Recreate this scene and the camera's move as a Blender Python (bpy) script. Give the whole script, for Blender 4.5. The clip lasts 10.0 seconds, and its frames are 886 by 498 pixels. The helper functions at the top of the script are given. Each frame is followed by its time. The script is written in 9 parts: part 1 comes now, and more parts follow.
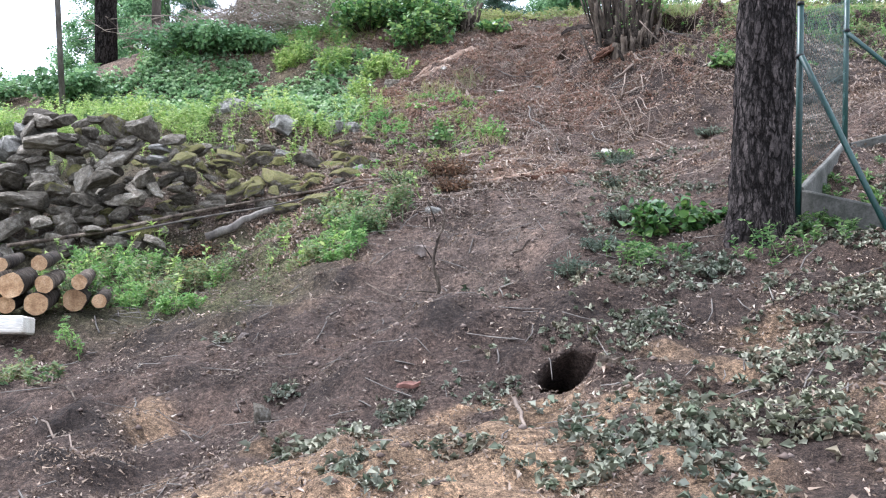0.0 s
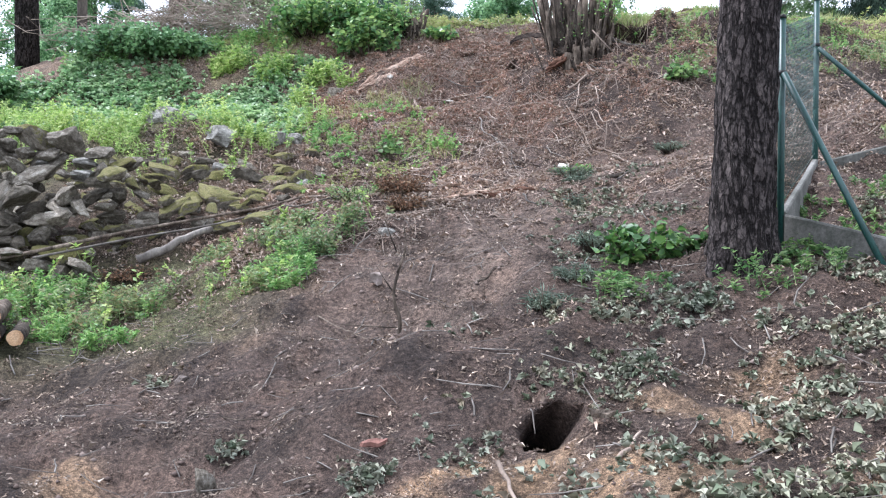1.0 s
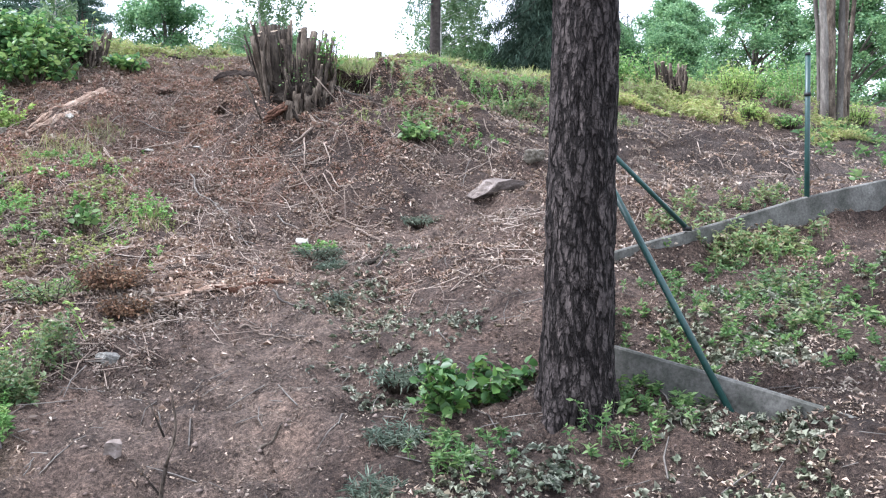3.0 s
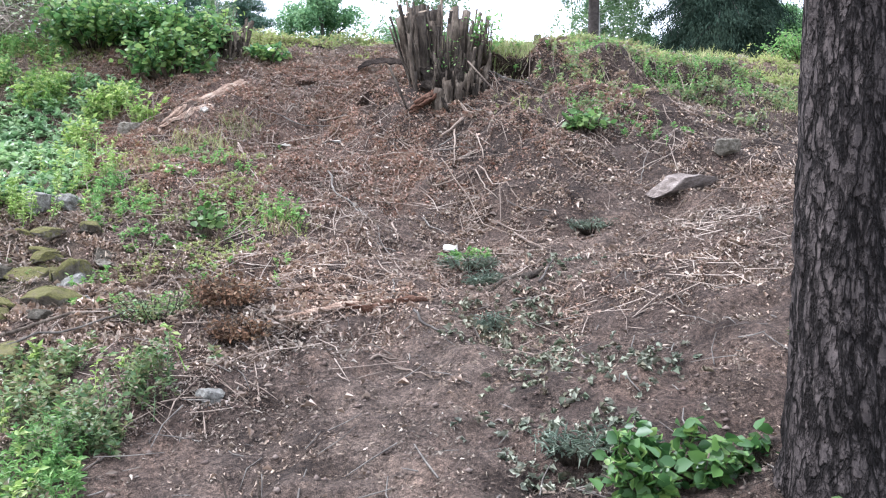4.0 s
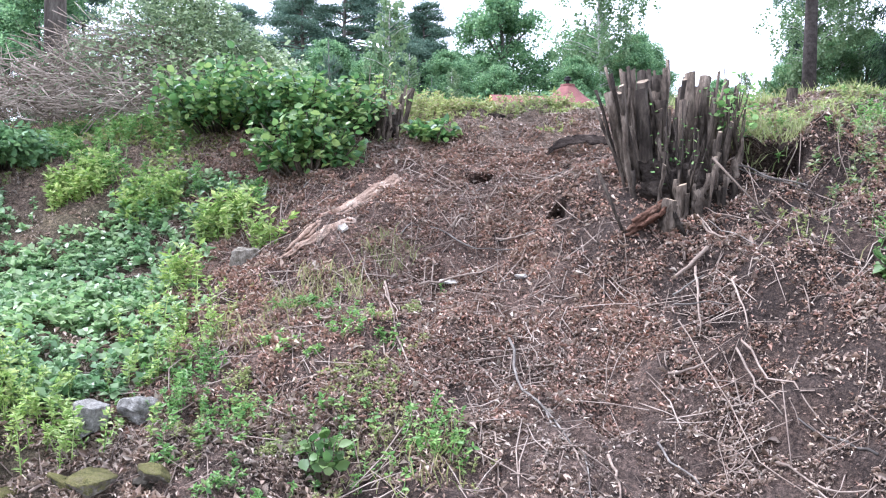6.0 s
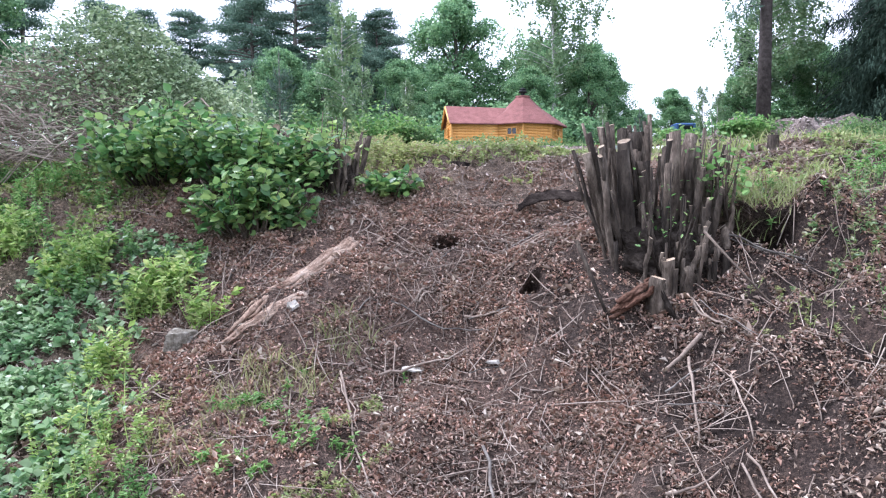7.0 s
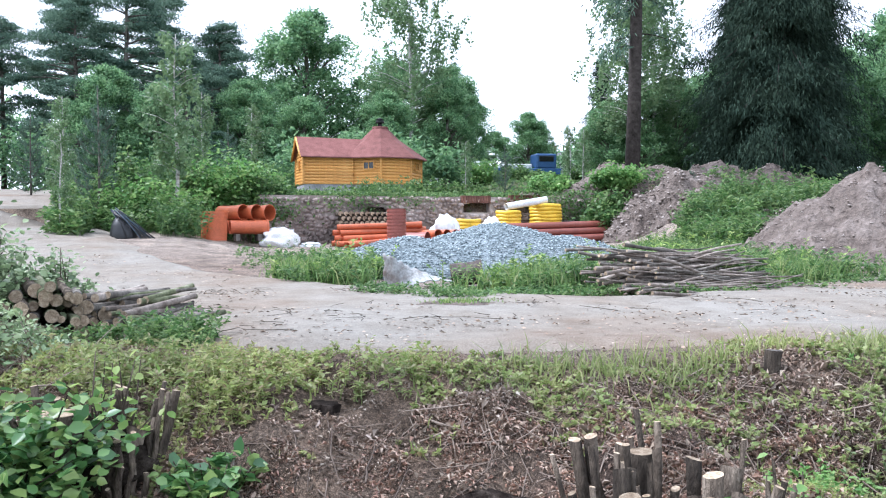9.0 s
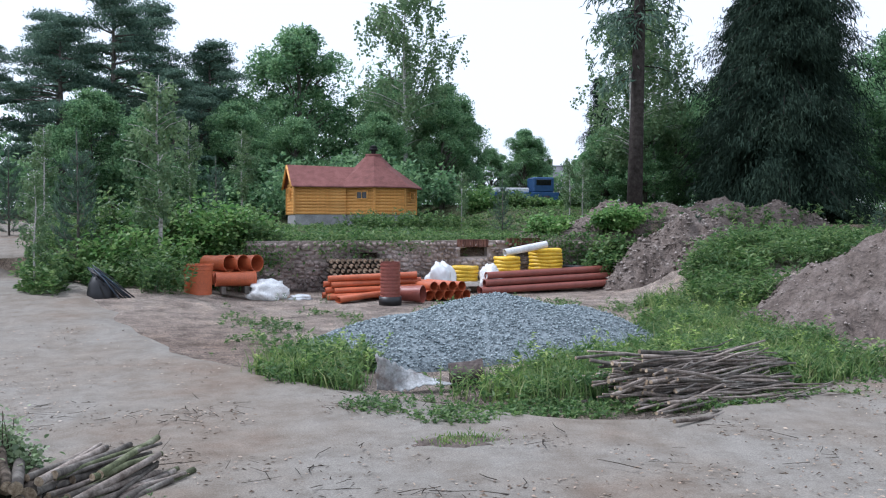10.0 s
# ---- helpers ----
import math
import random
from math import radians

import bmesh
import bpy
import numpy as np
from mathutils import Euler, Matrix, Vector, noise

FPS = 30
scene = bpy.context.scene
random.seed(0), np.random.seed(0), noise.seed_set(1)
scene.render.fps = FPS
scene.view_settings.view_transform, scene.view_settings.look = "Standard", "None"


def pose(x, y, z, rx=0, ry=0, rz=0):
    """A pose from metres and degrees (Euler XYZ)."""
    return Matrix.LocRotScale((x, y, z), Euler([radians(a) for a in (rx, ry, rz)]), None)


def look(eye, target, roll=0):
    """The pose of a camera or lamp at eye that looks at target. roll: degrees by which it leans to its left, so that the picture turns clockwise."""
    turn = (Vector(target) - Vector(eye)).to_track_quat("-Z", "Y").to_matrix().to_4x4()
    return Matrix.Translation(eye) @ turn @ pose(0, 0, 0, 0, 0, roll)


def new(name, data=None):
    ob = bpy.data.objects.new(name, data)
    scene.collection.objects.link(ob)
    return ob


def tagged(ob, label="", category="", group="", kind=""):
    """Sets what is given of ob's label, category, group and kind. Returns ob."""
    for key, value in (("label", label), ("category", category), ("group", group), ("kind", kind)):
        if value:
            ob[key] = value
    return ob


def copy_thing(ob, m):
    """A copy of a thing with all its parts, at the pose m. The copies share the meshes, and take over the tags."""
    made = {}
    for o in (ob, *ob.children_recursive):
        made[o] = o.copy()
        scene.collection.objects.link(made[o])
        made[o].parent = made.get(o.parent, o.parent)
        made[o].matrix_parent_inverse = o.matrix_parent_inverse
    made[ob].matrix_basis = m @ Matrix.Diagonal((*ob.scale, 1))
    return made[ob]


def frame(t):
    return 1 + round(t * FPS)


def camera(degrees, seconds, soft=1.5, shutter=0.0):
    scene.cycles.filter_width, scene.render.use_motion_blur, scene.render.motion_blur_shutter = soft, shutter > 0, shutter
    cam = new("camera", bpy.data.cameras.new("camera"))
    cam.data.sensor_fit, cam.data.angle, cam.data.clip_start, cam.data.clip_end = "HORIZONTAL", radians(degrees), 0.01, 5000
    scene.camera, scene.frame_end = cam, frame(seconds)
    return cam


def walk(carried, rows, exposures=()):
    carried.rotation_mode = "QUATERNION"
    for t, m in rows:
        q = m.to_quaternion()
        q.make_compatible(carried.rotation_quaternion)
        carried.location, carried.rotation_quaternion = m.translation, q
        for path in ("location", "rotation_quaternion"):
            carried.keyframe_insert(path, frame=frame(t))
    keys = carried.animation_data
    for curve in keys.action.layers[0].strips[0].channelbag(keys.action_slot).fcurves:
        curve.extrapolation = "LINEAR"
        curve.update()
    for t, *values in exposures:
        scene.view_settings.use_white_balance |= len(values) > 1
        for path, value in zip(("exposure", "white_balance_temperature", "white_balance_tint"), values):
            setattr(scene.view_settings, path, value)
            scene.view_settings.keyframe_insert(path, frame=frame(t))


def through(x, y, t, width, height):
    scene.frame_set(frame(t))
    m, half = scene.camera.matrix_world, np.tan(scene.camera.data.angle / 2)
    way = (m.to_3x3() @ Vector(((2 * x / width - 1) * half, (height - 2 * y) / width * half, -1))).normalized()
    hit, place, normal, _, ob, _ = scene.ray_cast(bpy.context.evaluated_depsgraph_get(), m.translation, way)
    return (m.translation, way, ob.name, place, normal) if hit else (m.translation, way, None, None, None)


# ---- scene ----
# ---- camera ----
cam = camera(53.32, 10.0, soft=1.15)
PATH = [
    (0.00, 0.000, 0.000, 1.200, 0.00, -2.21, 0.10),
    (0.25, -0.041, 0.141, 1.232, -0.53, -2.12, 0.12),
    (0.50, -0.082, 0.282, 1.267, -1.27, -2.04, 0.13),
    (0.75, -0.122, 0.424, 1.307, -2.64, -1.98, 0.14),
    (1.00, -0.166, 0.572, 1.351, -4.18, -1.92, 0.14),
    (1.25, -0.220, 0.730, 1.396, -5.07, -1.85, 0.13),
    (1.50, -0.278, 0.900, 1.456, -6.85, -1.81, 0.11),
    (1.75, -0.333, 1.086, 1.533, -11.20, -1.83, 0.12),
    (2.00, -0.389, 1.277, 1.668, -16.85, -1.85, 0.12),
    (2.20, -0.438, 1.424, 1.853, -21.69, -1.86, 0.09),
    (2.50, -0.540, 1.655, 2.044, -24.76, -1.77, 0.10),
    (2.75, -0.634, 1.870, 2.102, -26.02, -1.61, 0.15),
    (3.00, -0.686, 2.117, 2.112, -26.29, -1.45, 0.18),
    (3.30, -0.629, 2.465, 2.121, -25.53, -1.35, 0.17),
    (3.50, -0.532, 2.719, 2.140, -24.00, -1.34, 0.09),
    (3.75, -0.386, 3.072, 2.154, -21.08, -1.40, 0.03),
    (4.00, -0.233, 3.456, 2.160, -16.46, -1.48, -0.03),
    (4.25, -0.090, 3.860, 2.149, -8.18, -1.51, -0.14),
    (4.50, 0.038, 4.298, 2.153, -0.73, -1.54, -0.23),
    (4.75, 0.146, 4.804, 2.186, 0.76, -1.58, -0.20),
    (5.00, 0.224, 5.301, 2.291, 0.22, -1.61, -0.16),
    (5.25, 0.253, 5.726, 2.537, 0.40, -1.58, -0.19),
    (5.50, 0.254, 6.061, 2.850, -0.15, -1.57, -0.22),
    (5.75, 0.230, 6.242, 3.189, -2.48, -1.70, -0.18),
    (6.00, 0.210, 6.348, 3.524, -4.94, -1.79, -0.15),
    (6.20, 0.223, 6.428, 3.753, -5.91, -1.68, -0.17),
    (6.50, 0.222, 6.587, 3.983, -6.66, -1.63, -0.13),
    (6.75, 0.208, 6.790, 4.050, -7.29, -1.62, -0.03),
    (7.00, 0.210, 7.120, 4.070, -7.98, -1.62, 0.07),
    (7.30, 0.250, 7.586, 4.123, -9.00, -1.60, 0.14),
    (7.50, 0.295, 7.927, 4.192, -10.39, -1.55, 0.15),
    (7.75, 0.350, 8.370, 4.450, -11.93, -1.54, 0.14),
    (8.00, 0.401, 8.793, 4.706, -13.40, -1.56, 0.11),
    (8.25, 0.453, 9.205, 5.005, -15.04, -1.53, 0.09),
    (8.50, 0.502, 9.593, 5.307, -16.45, -1.50, 0.06),
    (8.75, 0.559, 9.947, 5.582, -17.16, -1.50, 0.04),
    (9.00, 0.620, 10.285, 5.868, -17.64, -1.50, 0.01),
    (9.25, 0.684, 10.589, 6.200, -18.36, -1.50, -0.05),
    (9.50, 0.753, 10.872, 6.549, -18.82, -1.50, -0.10),
    (9.75, 0.832, 11.145, 6.893, -18.55, -1.49, -0.12),
    (10.00, 0.915, 11.413, 7.238, -18.04, -1.47, -0.12),
]
EXPOSURE = [(t, e, 5660 if t < 5 else 5510 if t < 9 else 5590, 15 if t < 5 else 20 if t < 8 else 13) for t, e in ((0.0, 1.09), (2.0, 1.22), (3.5, 1.24), (4.5, 1.32), (5.5, 1.38), (6.2, 1.33), (7.5, 0.86), (8.5, 0.88), (9.5, 0.41), (10.0, -0.08))]
walk(cam, [(t, pose(x, y, z, 90 + pitch, roll, yaw)) for t, x, y, z, yaw, pitch, roll in PATH], EXPOSURE)

# ---- light: bright thin overcast, weak wide sun ----
SUN_EL, SUN_AZ = 56.0, -66.0
world = bpy.data.worlds.new("sky")
scene.world = world
world.use_nodes = True
wn, wl = world.node_tree.nodes, world.node_tree.links
wn.clear()
sky = wn.new("ShaderNodeTexSky")
sky.sky_type = "NISHITA"
sky.sun_disc = False
sky.sun_elevation, sky.sun_rotation = radians(SUN_EL), radians(SUN_AZ)
sky.air_density, sky.dust_density, sky.ozone_density = 1.0, 4.0, 1.0
haze = wn.new("ShaderNodeMix")
haze.data_type = "RGBA"
haze.inputs[0].default_value = 0.8
haze.inputs[7].default_value = (10.4, 10.7, 11.0, 1)
wl.new(sky.outputs[0], haze.inputs[6])
bg = wn.new("ShaderNodeBackground")
bg.inputs[1].default_value = 0.13
wo = wn.new("ShaderNodeOutputWorld")
wl.new(haze.outputs[2], bg.inputs[0])
wl.new(bg.outputs[0], wo.inputs[0])
sun_data = bpy.data.lights.new("sun", "SUN")
sun_data.energy, sun_data.angle, sun_data.color = 3.4, radians(10), (1.0, 0.97, 0.93)
sun = new("sun", sun_data)
sa, se = radians(SUN_AZ), radians(SUN_EL)
sun.matrix_world = look((0, 0, 60), (-math.sin(sa) * math.cos(se), -math.cos(sa) * math.cos(se), 60 - math.sin(se)))

# ---- materials ----
def material(name, base, rough=0.8, spec=0.3, metal=0.0):
    m = bpy.data.materials.new(name)
    m.use_nodes = True
    b = m.node_tree.nodes["Principled BSDF"]
    b.inputs["Base Color"].default_value = (*base, 1)
    b.inputs["Roughness"].default_value = rough
    b.inputs["Specular IOR Level"].default_value = spec
    b.inputs["Metallic"].default_value = metal
    return m, m.node_tree.nodes, m.node_tree.links, b


def ramp(nodes, links, source, stops):
    r = nodes.new("ShaderNodeValToRGB")
    e = r.color_ramp.elements
    while len(e) < len(stops):
        e.new(0.5)
    for item, (p, c) in zip(e, stops):
        item.position, item.color = p, (*c, 1)
    links.new(source, r.inputs[0])
    return r.outputs[0]


def noise_node(nodes, links, scale, detail=6, rough=0.6, stretch=None, coords="Object"):
    tc = nodes.new("ShaderNodeTexCoord")
    n = nodes.new("ShaderNodeTexNoise")
    n.inputs["Scale"].default_value, n.inputs["Detail"].default_value, n.inputs["Roughness"].default_value = scale, detail, rough
    if stretch:
        mp = nodes.new("ShaderNodeMapping")
        mp.inputs["Scale"].default_value = stretch
        links.new(tc.outputs[coords], mp.inputs[0])
        links.new(mp.outputs[0], n.inputs[0])
    else:
        links.new(tc.outputs[coords], n.inputs[0])
    return n.outputs[0]


def bump(nodes, links, b, height, strength=0.5, distance=0.02):
    n = nodes.new("ShaderNodeBump")
    n.inputs["Strength"].default_value, n.inputs["Distance"].default_value = strength, distance
    links.new(height, n.inputs["Height"])
    links.new(n.outputs[0], b.inputs["Normal"])


def blend(nodes, links, a, b, fac, mode="MIX"):
    x = nodes.new("ShaderNodeMix")
    x.data_type, x.blend_type = "RGBA", mode
    for socket, value in ((x.inputs[0], fac), (x.inputs[6], a), (x.inputs[7], b)):
        if isinstance(value, (int, float)):
            socket.default_value = value
        elif isinstance(value, tuple):
            socket.default_value = (*value, 1)
        else:
            links.new(value, socket)
    return x.outputs[2]


def grainy(name, dark, mid, light, scale=4.0, fine=60.0, rough=0.85, relief=0.5, depth=0.02, stretch=None, spec=0.25, metal=0.0, vary=0.0):
    """Two scales of noise over three colours, with relief; vary: lightness changes from piece to piece."""
    m, n, l, b = material(name, mid, rough, spec, metal)
    big = noise_node(n, l, scale, 5, 0.6, stretch)
    small = noise_node(n, l, fine, 4, 0.65, stretch)
    col = ramp(n, l, big, [(0.3, dark), (0.5, mid), (0.72, light)])
    speck = ramp(n, l, small, [(0.3, (0.62, 0.62, 0.62)), (0.7, (1.25, 1.25, 1.25))])
    col = blend(n, l, col, speck, 1.0, "MULTIPLY")
    if vary:
        oi = n.new("ShaderNodeObjectInfo")
        rnd = ramp(n, l, oi.outputs["Random"], [(0.0, (1 - vary,) * 3), (1.0, (1 + vary,) * 3)])
        col = blend(n, l, col, rnd, 1.0, "MULTIPLY")
    l.new(col, b.inputs["Base Color"])
    bump(n, l, b, small, relief, depth)
    return m


def leafy(name, colours, rough=0.55, shine=0.35, through=0.48):
    """Leaves: colours differ from leaf to leaf; some light passes through."""
    m, n, l, b = material(name, colours[0], rough, shine)
    geo = n.new("ShaderNodeNewGeometry")
    k = len(colours)
    col = ramp(n, l, geo.outputs["Random Per Island"], [(i / max(1, k - 1), c) for i, c in enumerate(colours)])
    big = noise_node(n, l, 0.9, 3)
    tint = ramp(n, l, big, [(0.3, (0.72, 0.78, 0.75)), (0.7, (1.22, 1.15, 1.0))])
    col = blend(n, l, col, tint, 1.0, "MULTIPLY")
    l.new(col, b.inputs["Base Color"])
    tr = n.new("ShaderNodeBsdfTranslucent")
    l.new(col, tr.inputs[0])
    mix = n.new("ShaderNodeMixShader")
    mix.inputs[0].default_value = through
    l.new(b.outputs[0], mix.inputs[1])
    l.new(tr.outputs[0], mix.inputs[2])
    l.new(mix.outputs[0], n["Material Output"].inputs[0])
    return m


def bark_material(name, furrow_col, mid, light, scale=15.0):
    """Pine bark: upright scaly plates parted by dark interlaced furrows, crossed by short cracks."""
    m, n, l, b = material(name, mid, 0.95, 0.12)

    def crease(sc, stretch, width, detail):
        v = noise_node(n, l, sc, detail, 0.55, stretch)
        sub = n.new("ShaderNodeMath")
        sub.operation = "SUBTRACT"
        sub.inputs[1].default_value = 0.5
        l.new(v, sub.inputs[0])
        ab = n.new("ShaderNodeMath")
        ab.operation = "ABSOLUTE"
        l.new(sub.outputs[0], ab.inputs[0])
        return ramp(n, l, ab.outputs[0], [(0.0, (0, 0, 0)), (width * 0.45, (0.25, 0.25, 0.25)), (width, (1, 1, 1))])
    deep = crease(scale, (1, 1, 0.27), 0.06, 4)
    thin = crease(scale * 1.8, (1, 1, 0.42), 0.05, 4)
    cross = crease(scale * 0.7, (1, 1, 1.8), 0.022, 5)
    fine = noise_node(n, l, 42, 7, 0.75, (1, 1, 0.4))
    blot = noise_node(n, l, 6, 5, 0.65, (1, 1, 0.45))
    col = ramp(n, l, blot, [(0.32, mid), (0.68, light)])
    col = blend(n, l, col, ramp(n, l, fine, [(0.3, (0.45, 0.43, 0.42)), (0.5, (0.95, 0.95, 0.95)), (0.72, (1.65, 1.6, 1.55))]), 1.0, "MULTIPLY")
    for mask, depth in ((thin, 0.55), (cross, 0.45), (deep, 0.92)):
        col = blend(n, l, col, blend(n, l, furrow_col, col, mask), depth)
    l.new(col, b.inputs["Base Color"])
    hm = n.new("ShaderNodeMath")
    hm.operation = "MULTIPLY_ADD"
    hm.inputs[1].default_value = 0.4
    l.new(thin, hm.inputs[0])
    l.new(deep, hm.inputs[2])
    hf = n.new("ShaderNodeMath")
    hf.operation = "MULTIPLY_ADD"
    hf.inputs[1].default_value = 0.35
    l.new(fine, hf.inputs[0])
    l.new(hm.outputs[0], hf.inputs[2])
    bump(n, l, b, hf.outputs[0], 1.0, 0.03)
    return m


def ground_material():
    m, n, l, b = material("earth", (0.1, 0.07, 0.05), 0.92, 0.2)
    at = n.new("ShaderNodeAttribute")
    at.attribute_name = "soil"
    mid = noise_node(n, l, 2.2, 6, 0.65)
    fine = noise_node(n, l, 34, 7, 0.78)
    crumb = noise_node(n, l, 150, 5, 0.7)
    col = blend(n, l, at.outputs[0], ramp(n, l, mid, [(0.3, (0.42, 0.4, 0.38)), (0.5, (1, 1, 1)), (0.72, (1.5, 1.42, 1.34))]), 1.0, "MULTIPLY")
    col = blend(n, l, col, ramp(n, l, fine, [(0.34, (0.22, 0.2, 0.19)), (0.5, (0.92, 0.9, 0.88)), (0.66, (2.0, 1.93, 1.85))]), 1.0, "MULTIPLY")
    col = blend(n, l, col, ramp(n, l, crumb, [(0.34, (0.3, 0.29, 0.28)), (0.5, (1, 1, 1)), (0.66, (1.9, 1.86, 1.8))]), 1.0, "MULTIPLY")
    l.new(col, b.inputs["Base Color"])
    hm = n.new("ShaderNodeMath")
    hm.operation = "MULTIPLY_ADD"
    hm.inputs[1].default_value = 0.35
    l.new(crumb, hm.inputs[0])
    l.new(fine, hm.inputs[2])
    bump(n, l, b, hm.outputs[0], 1.0, 0.09)
    return m


def road_material():
    """Dusty worn asphalt: grey, with brown washed-in earth and fine grit."""
    m, n, l, b = material("road_dust", (0.2, 0.18, 0.17), 0.95, 0.2)
    wide = noise_node(n, l, 0.32, 7, 0.62)
    mid = noise_node(n, l, 2.6, 6, 0.7)
    grit = noise_node(n, l, 60, 4, 0.75)
    col = ramp(n, l, wide, [(0.34, (0.185, 0.142, 0.11)), (0.46, (0.205, 0.178, 0.148)), (0.6, (0.225, 0.208, 0.183))])
    col = blend(n, l, col, ramp(n, l, mid, [(0.3, (0.72, 0.69, 0.66)), (0.55, (1, 1, 1)), (0.75, (1.15, 1.15, 1.15))]), 1.0, "MULTIPLY")
    col = blend(n, l, col, ramp(n, l, grit, [(0.3, (0.62, 0.6, 0.58)), (0.5, (1, 1, 1)), (0.72, (1.4, 1.4, 1.4))]), 1.0, "MULTIPLY")
    l.new(col, b.inputs["Base Color"])
    bump(n, l, b, grit, 0.5, 0.012)
    return m


EARTH = ground_material()
ROAD = road_material()
PINE_BARK = bark_material("pine_bark", (0.009, 0.0075, 0.007), (0.042, 0.035, 0.033), (0.095, 0.08, 0.075), 18)
STEM_BARK = grainy("stem_bark", (0.03, 0.023, 0.018), (0.1, 0.078, 0.059), (0.24, 0.195, 0.152), 12, 60, 0.95, 1.0, 0.04, (1, 1, 0.3), vary=0.6)
GREY_BARK = grainy("grey_bark", (0.06, 0.052, 0.045), (0.13, 0.115, 0.1), (0.24, 0.22, 0.19), 6, 40, 0.95, 0.6, 0.01, (1, 1, 0.3), vary=0.3)
CUT_WOOD = grainy("cut_wood", (0.24, 0.135, 0.07), (0.4, 0.25, 0.135), (0.54, 0.37, 0.22), 16, 90, 0.8, 0.2, 0.004)
OLD_CUT = grainy("weathered_cut", (0.17, 0.12, 0.078), (0.33, 0.25, 0.172), (0.5, 0.41, 0.305), 30, 110, 0.85, 0.3, 0.004, vary=0.4)
CONCRETE = grainy("concrete", (0.04, 0.043, 0.034), (0.105, 0.102, 0.09), (0.19, 0.184, 0.166), 3.5, 50, 0.9, 0.3, 0.006)
GREEN_METAL = grainy("green_paint", (0.006, 0.032, 0.027), (0.009, 0.045, 0.038), (0.015, 0.062, 0.052), 6, 70, 0.45, 0.1, 0.002, spec=0.5)
LOG_PINE = grainy("varnished_log", (0.5, 0.22, 0.045), (0.66, 0.32, 0.08), (0.76, 0.42, 0.14), 3, 40, 0.55, 0.2, 0.006, (0.3, 0.3, 3), spec=0.4, vary=0.12)
ROOFING = grainy("red_felt", (0.135, 0.056, 0.05), (0.185, 0.077, 0.068), (0.23, 0.1, 0.09), 3, 60, 0.9, 0.4, 0.006, vary=0.08)
BLOCKS = grainy("grey_block", (0.22, 0.22, 0.22), (0.3, 0.3, 0.3), (0.38, 0.38, 0.38), 4, 40, 0.9, 0.3, 0.008)
DARK = grainy("dark_metal", (0.012, 0.012, 0.013), (0.02, 0.02, 0.02), (0.035, 0.034, 0.032), 5, 50, 0.6, 0.2, 0.004)
LITTER = leafy("dry_litter", [(0.21, 0.148, 0.118), (0.34, 0.255, 0.208), (0.095, 0.068, 0.057), (0.42, 0.33, 0.28), (0.28, 0.2, 0.158), (0.47, 0.395, 0.34), (0.16, 0.108, 0.087), (0.38, 0.295, 0.245)], 0.5, 0.5, 0.1)
RED_LITTER = leafy("reddish_litter", [(0.23, 0.132, 0.102), (0.36, 0.235, 0.19), (0.1, 0.058, 0.047), (0.42, 0.3, 0.25), (0.28, 0.168, 0.132), (0.16, 0.09, 0.072), (0.46, 0.37, 0.315), (0.2, 0.115, 0.09)], 0.5, 0.5, 0.1)
HERB = leafy("herb_leaves", [(0.055, 0.125, 0.042), (0.09, 0.185, 0.06), (0.145, 0.245, 0.085), (0.23, 0.32, 0.135), (0.075, 0.155, 0.06)], 0.5, 0.4)
LIME = leafy("lime_leaves", [(0.155, 0.275, 0.068), (0.245, 0.385, 0.1), (0.36, 0.475, 0.15), (0.49, 0.56, 0.25), (0.2, 0.33, 0.1)], 0.5, 0.4)
# broadleaf and needle greens are lightened and blued, painting in the far trees' haze
FOREST = leafy("broad_leaves", [(0.069, 0.15, 0.085), (0.138, 0.269, 0.135), (0.213, 0.362, 0.188), (0.312, 0.475, 0.263)], 0.55, 0.3, 0.45)
NEEDLE = leafy("needles", [(0.065, 0.117, 0.098), (0.117, 0.189, 0.15), (0.189, 0.273, 0.215)], 0.75, 0.12, 0.25)
BIRCH_LEAF = leafy("birch_leaves", [(0.115, 0.196, 0.098), (0.161, 0.253, 0.132), (0.218, 0.31, 0.172)])
GRASS = leafy("grass_blades", [(0.1, 0.19, 0.06), (0.16, 0.27, 0.085), (0.24, 0.33, 0.12), (0.34, 0.36, 0.2)])

# ---- helpers for meshes ----


def mesh_np(name, verts, faces, mat=None, smooth=False):
    """A mesh from arrays of places and of faces, all with the same number of corners."""
    verts, faces = np.asarray(verts, np.float32), np.asarray(faces, np.int32)
    me = bpy.data.meshes.new(name)
    k = faces.shape[1]
    me.vertices.add(len(verts))
    me.vertices.foreach_set("co", verts.ravel())
    me.loops.add(faces.size)
    me.loops.foreach_set("vertex_index", faces.ravel())
    me.polygons.add(len(faces))
    me.polygons.foreach_set("loop_start", np.arange(0, faces.size, k, dtype=np.int32))
    me.update(calc_edges=True)
    if smooth:
        me.shade_smooth()
    if mat:
        me.materials.append(mat)
    return me


def put(name, me, parent=None, label="", m=None):
    ob = new(name, me)
    if m is not None:
        ob.matrix_basis = m
    if parent:
        ob.parent = parent
    if label:
        ob["label"] = label
    return ob


def part(name, bm, mat, parent=None, label="", smooth=False, m=None):
    me = bpy.data.meshes.new(name)
    bm.to_mesh(me)
    bm.free()
    if smooth:
        me.shade_smooth()
    for one in (mat if isinstance(mat, (list, tuple)) else [mat]):
        me.materials.append(one)
    return put(name, me, parent, label, m)


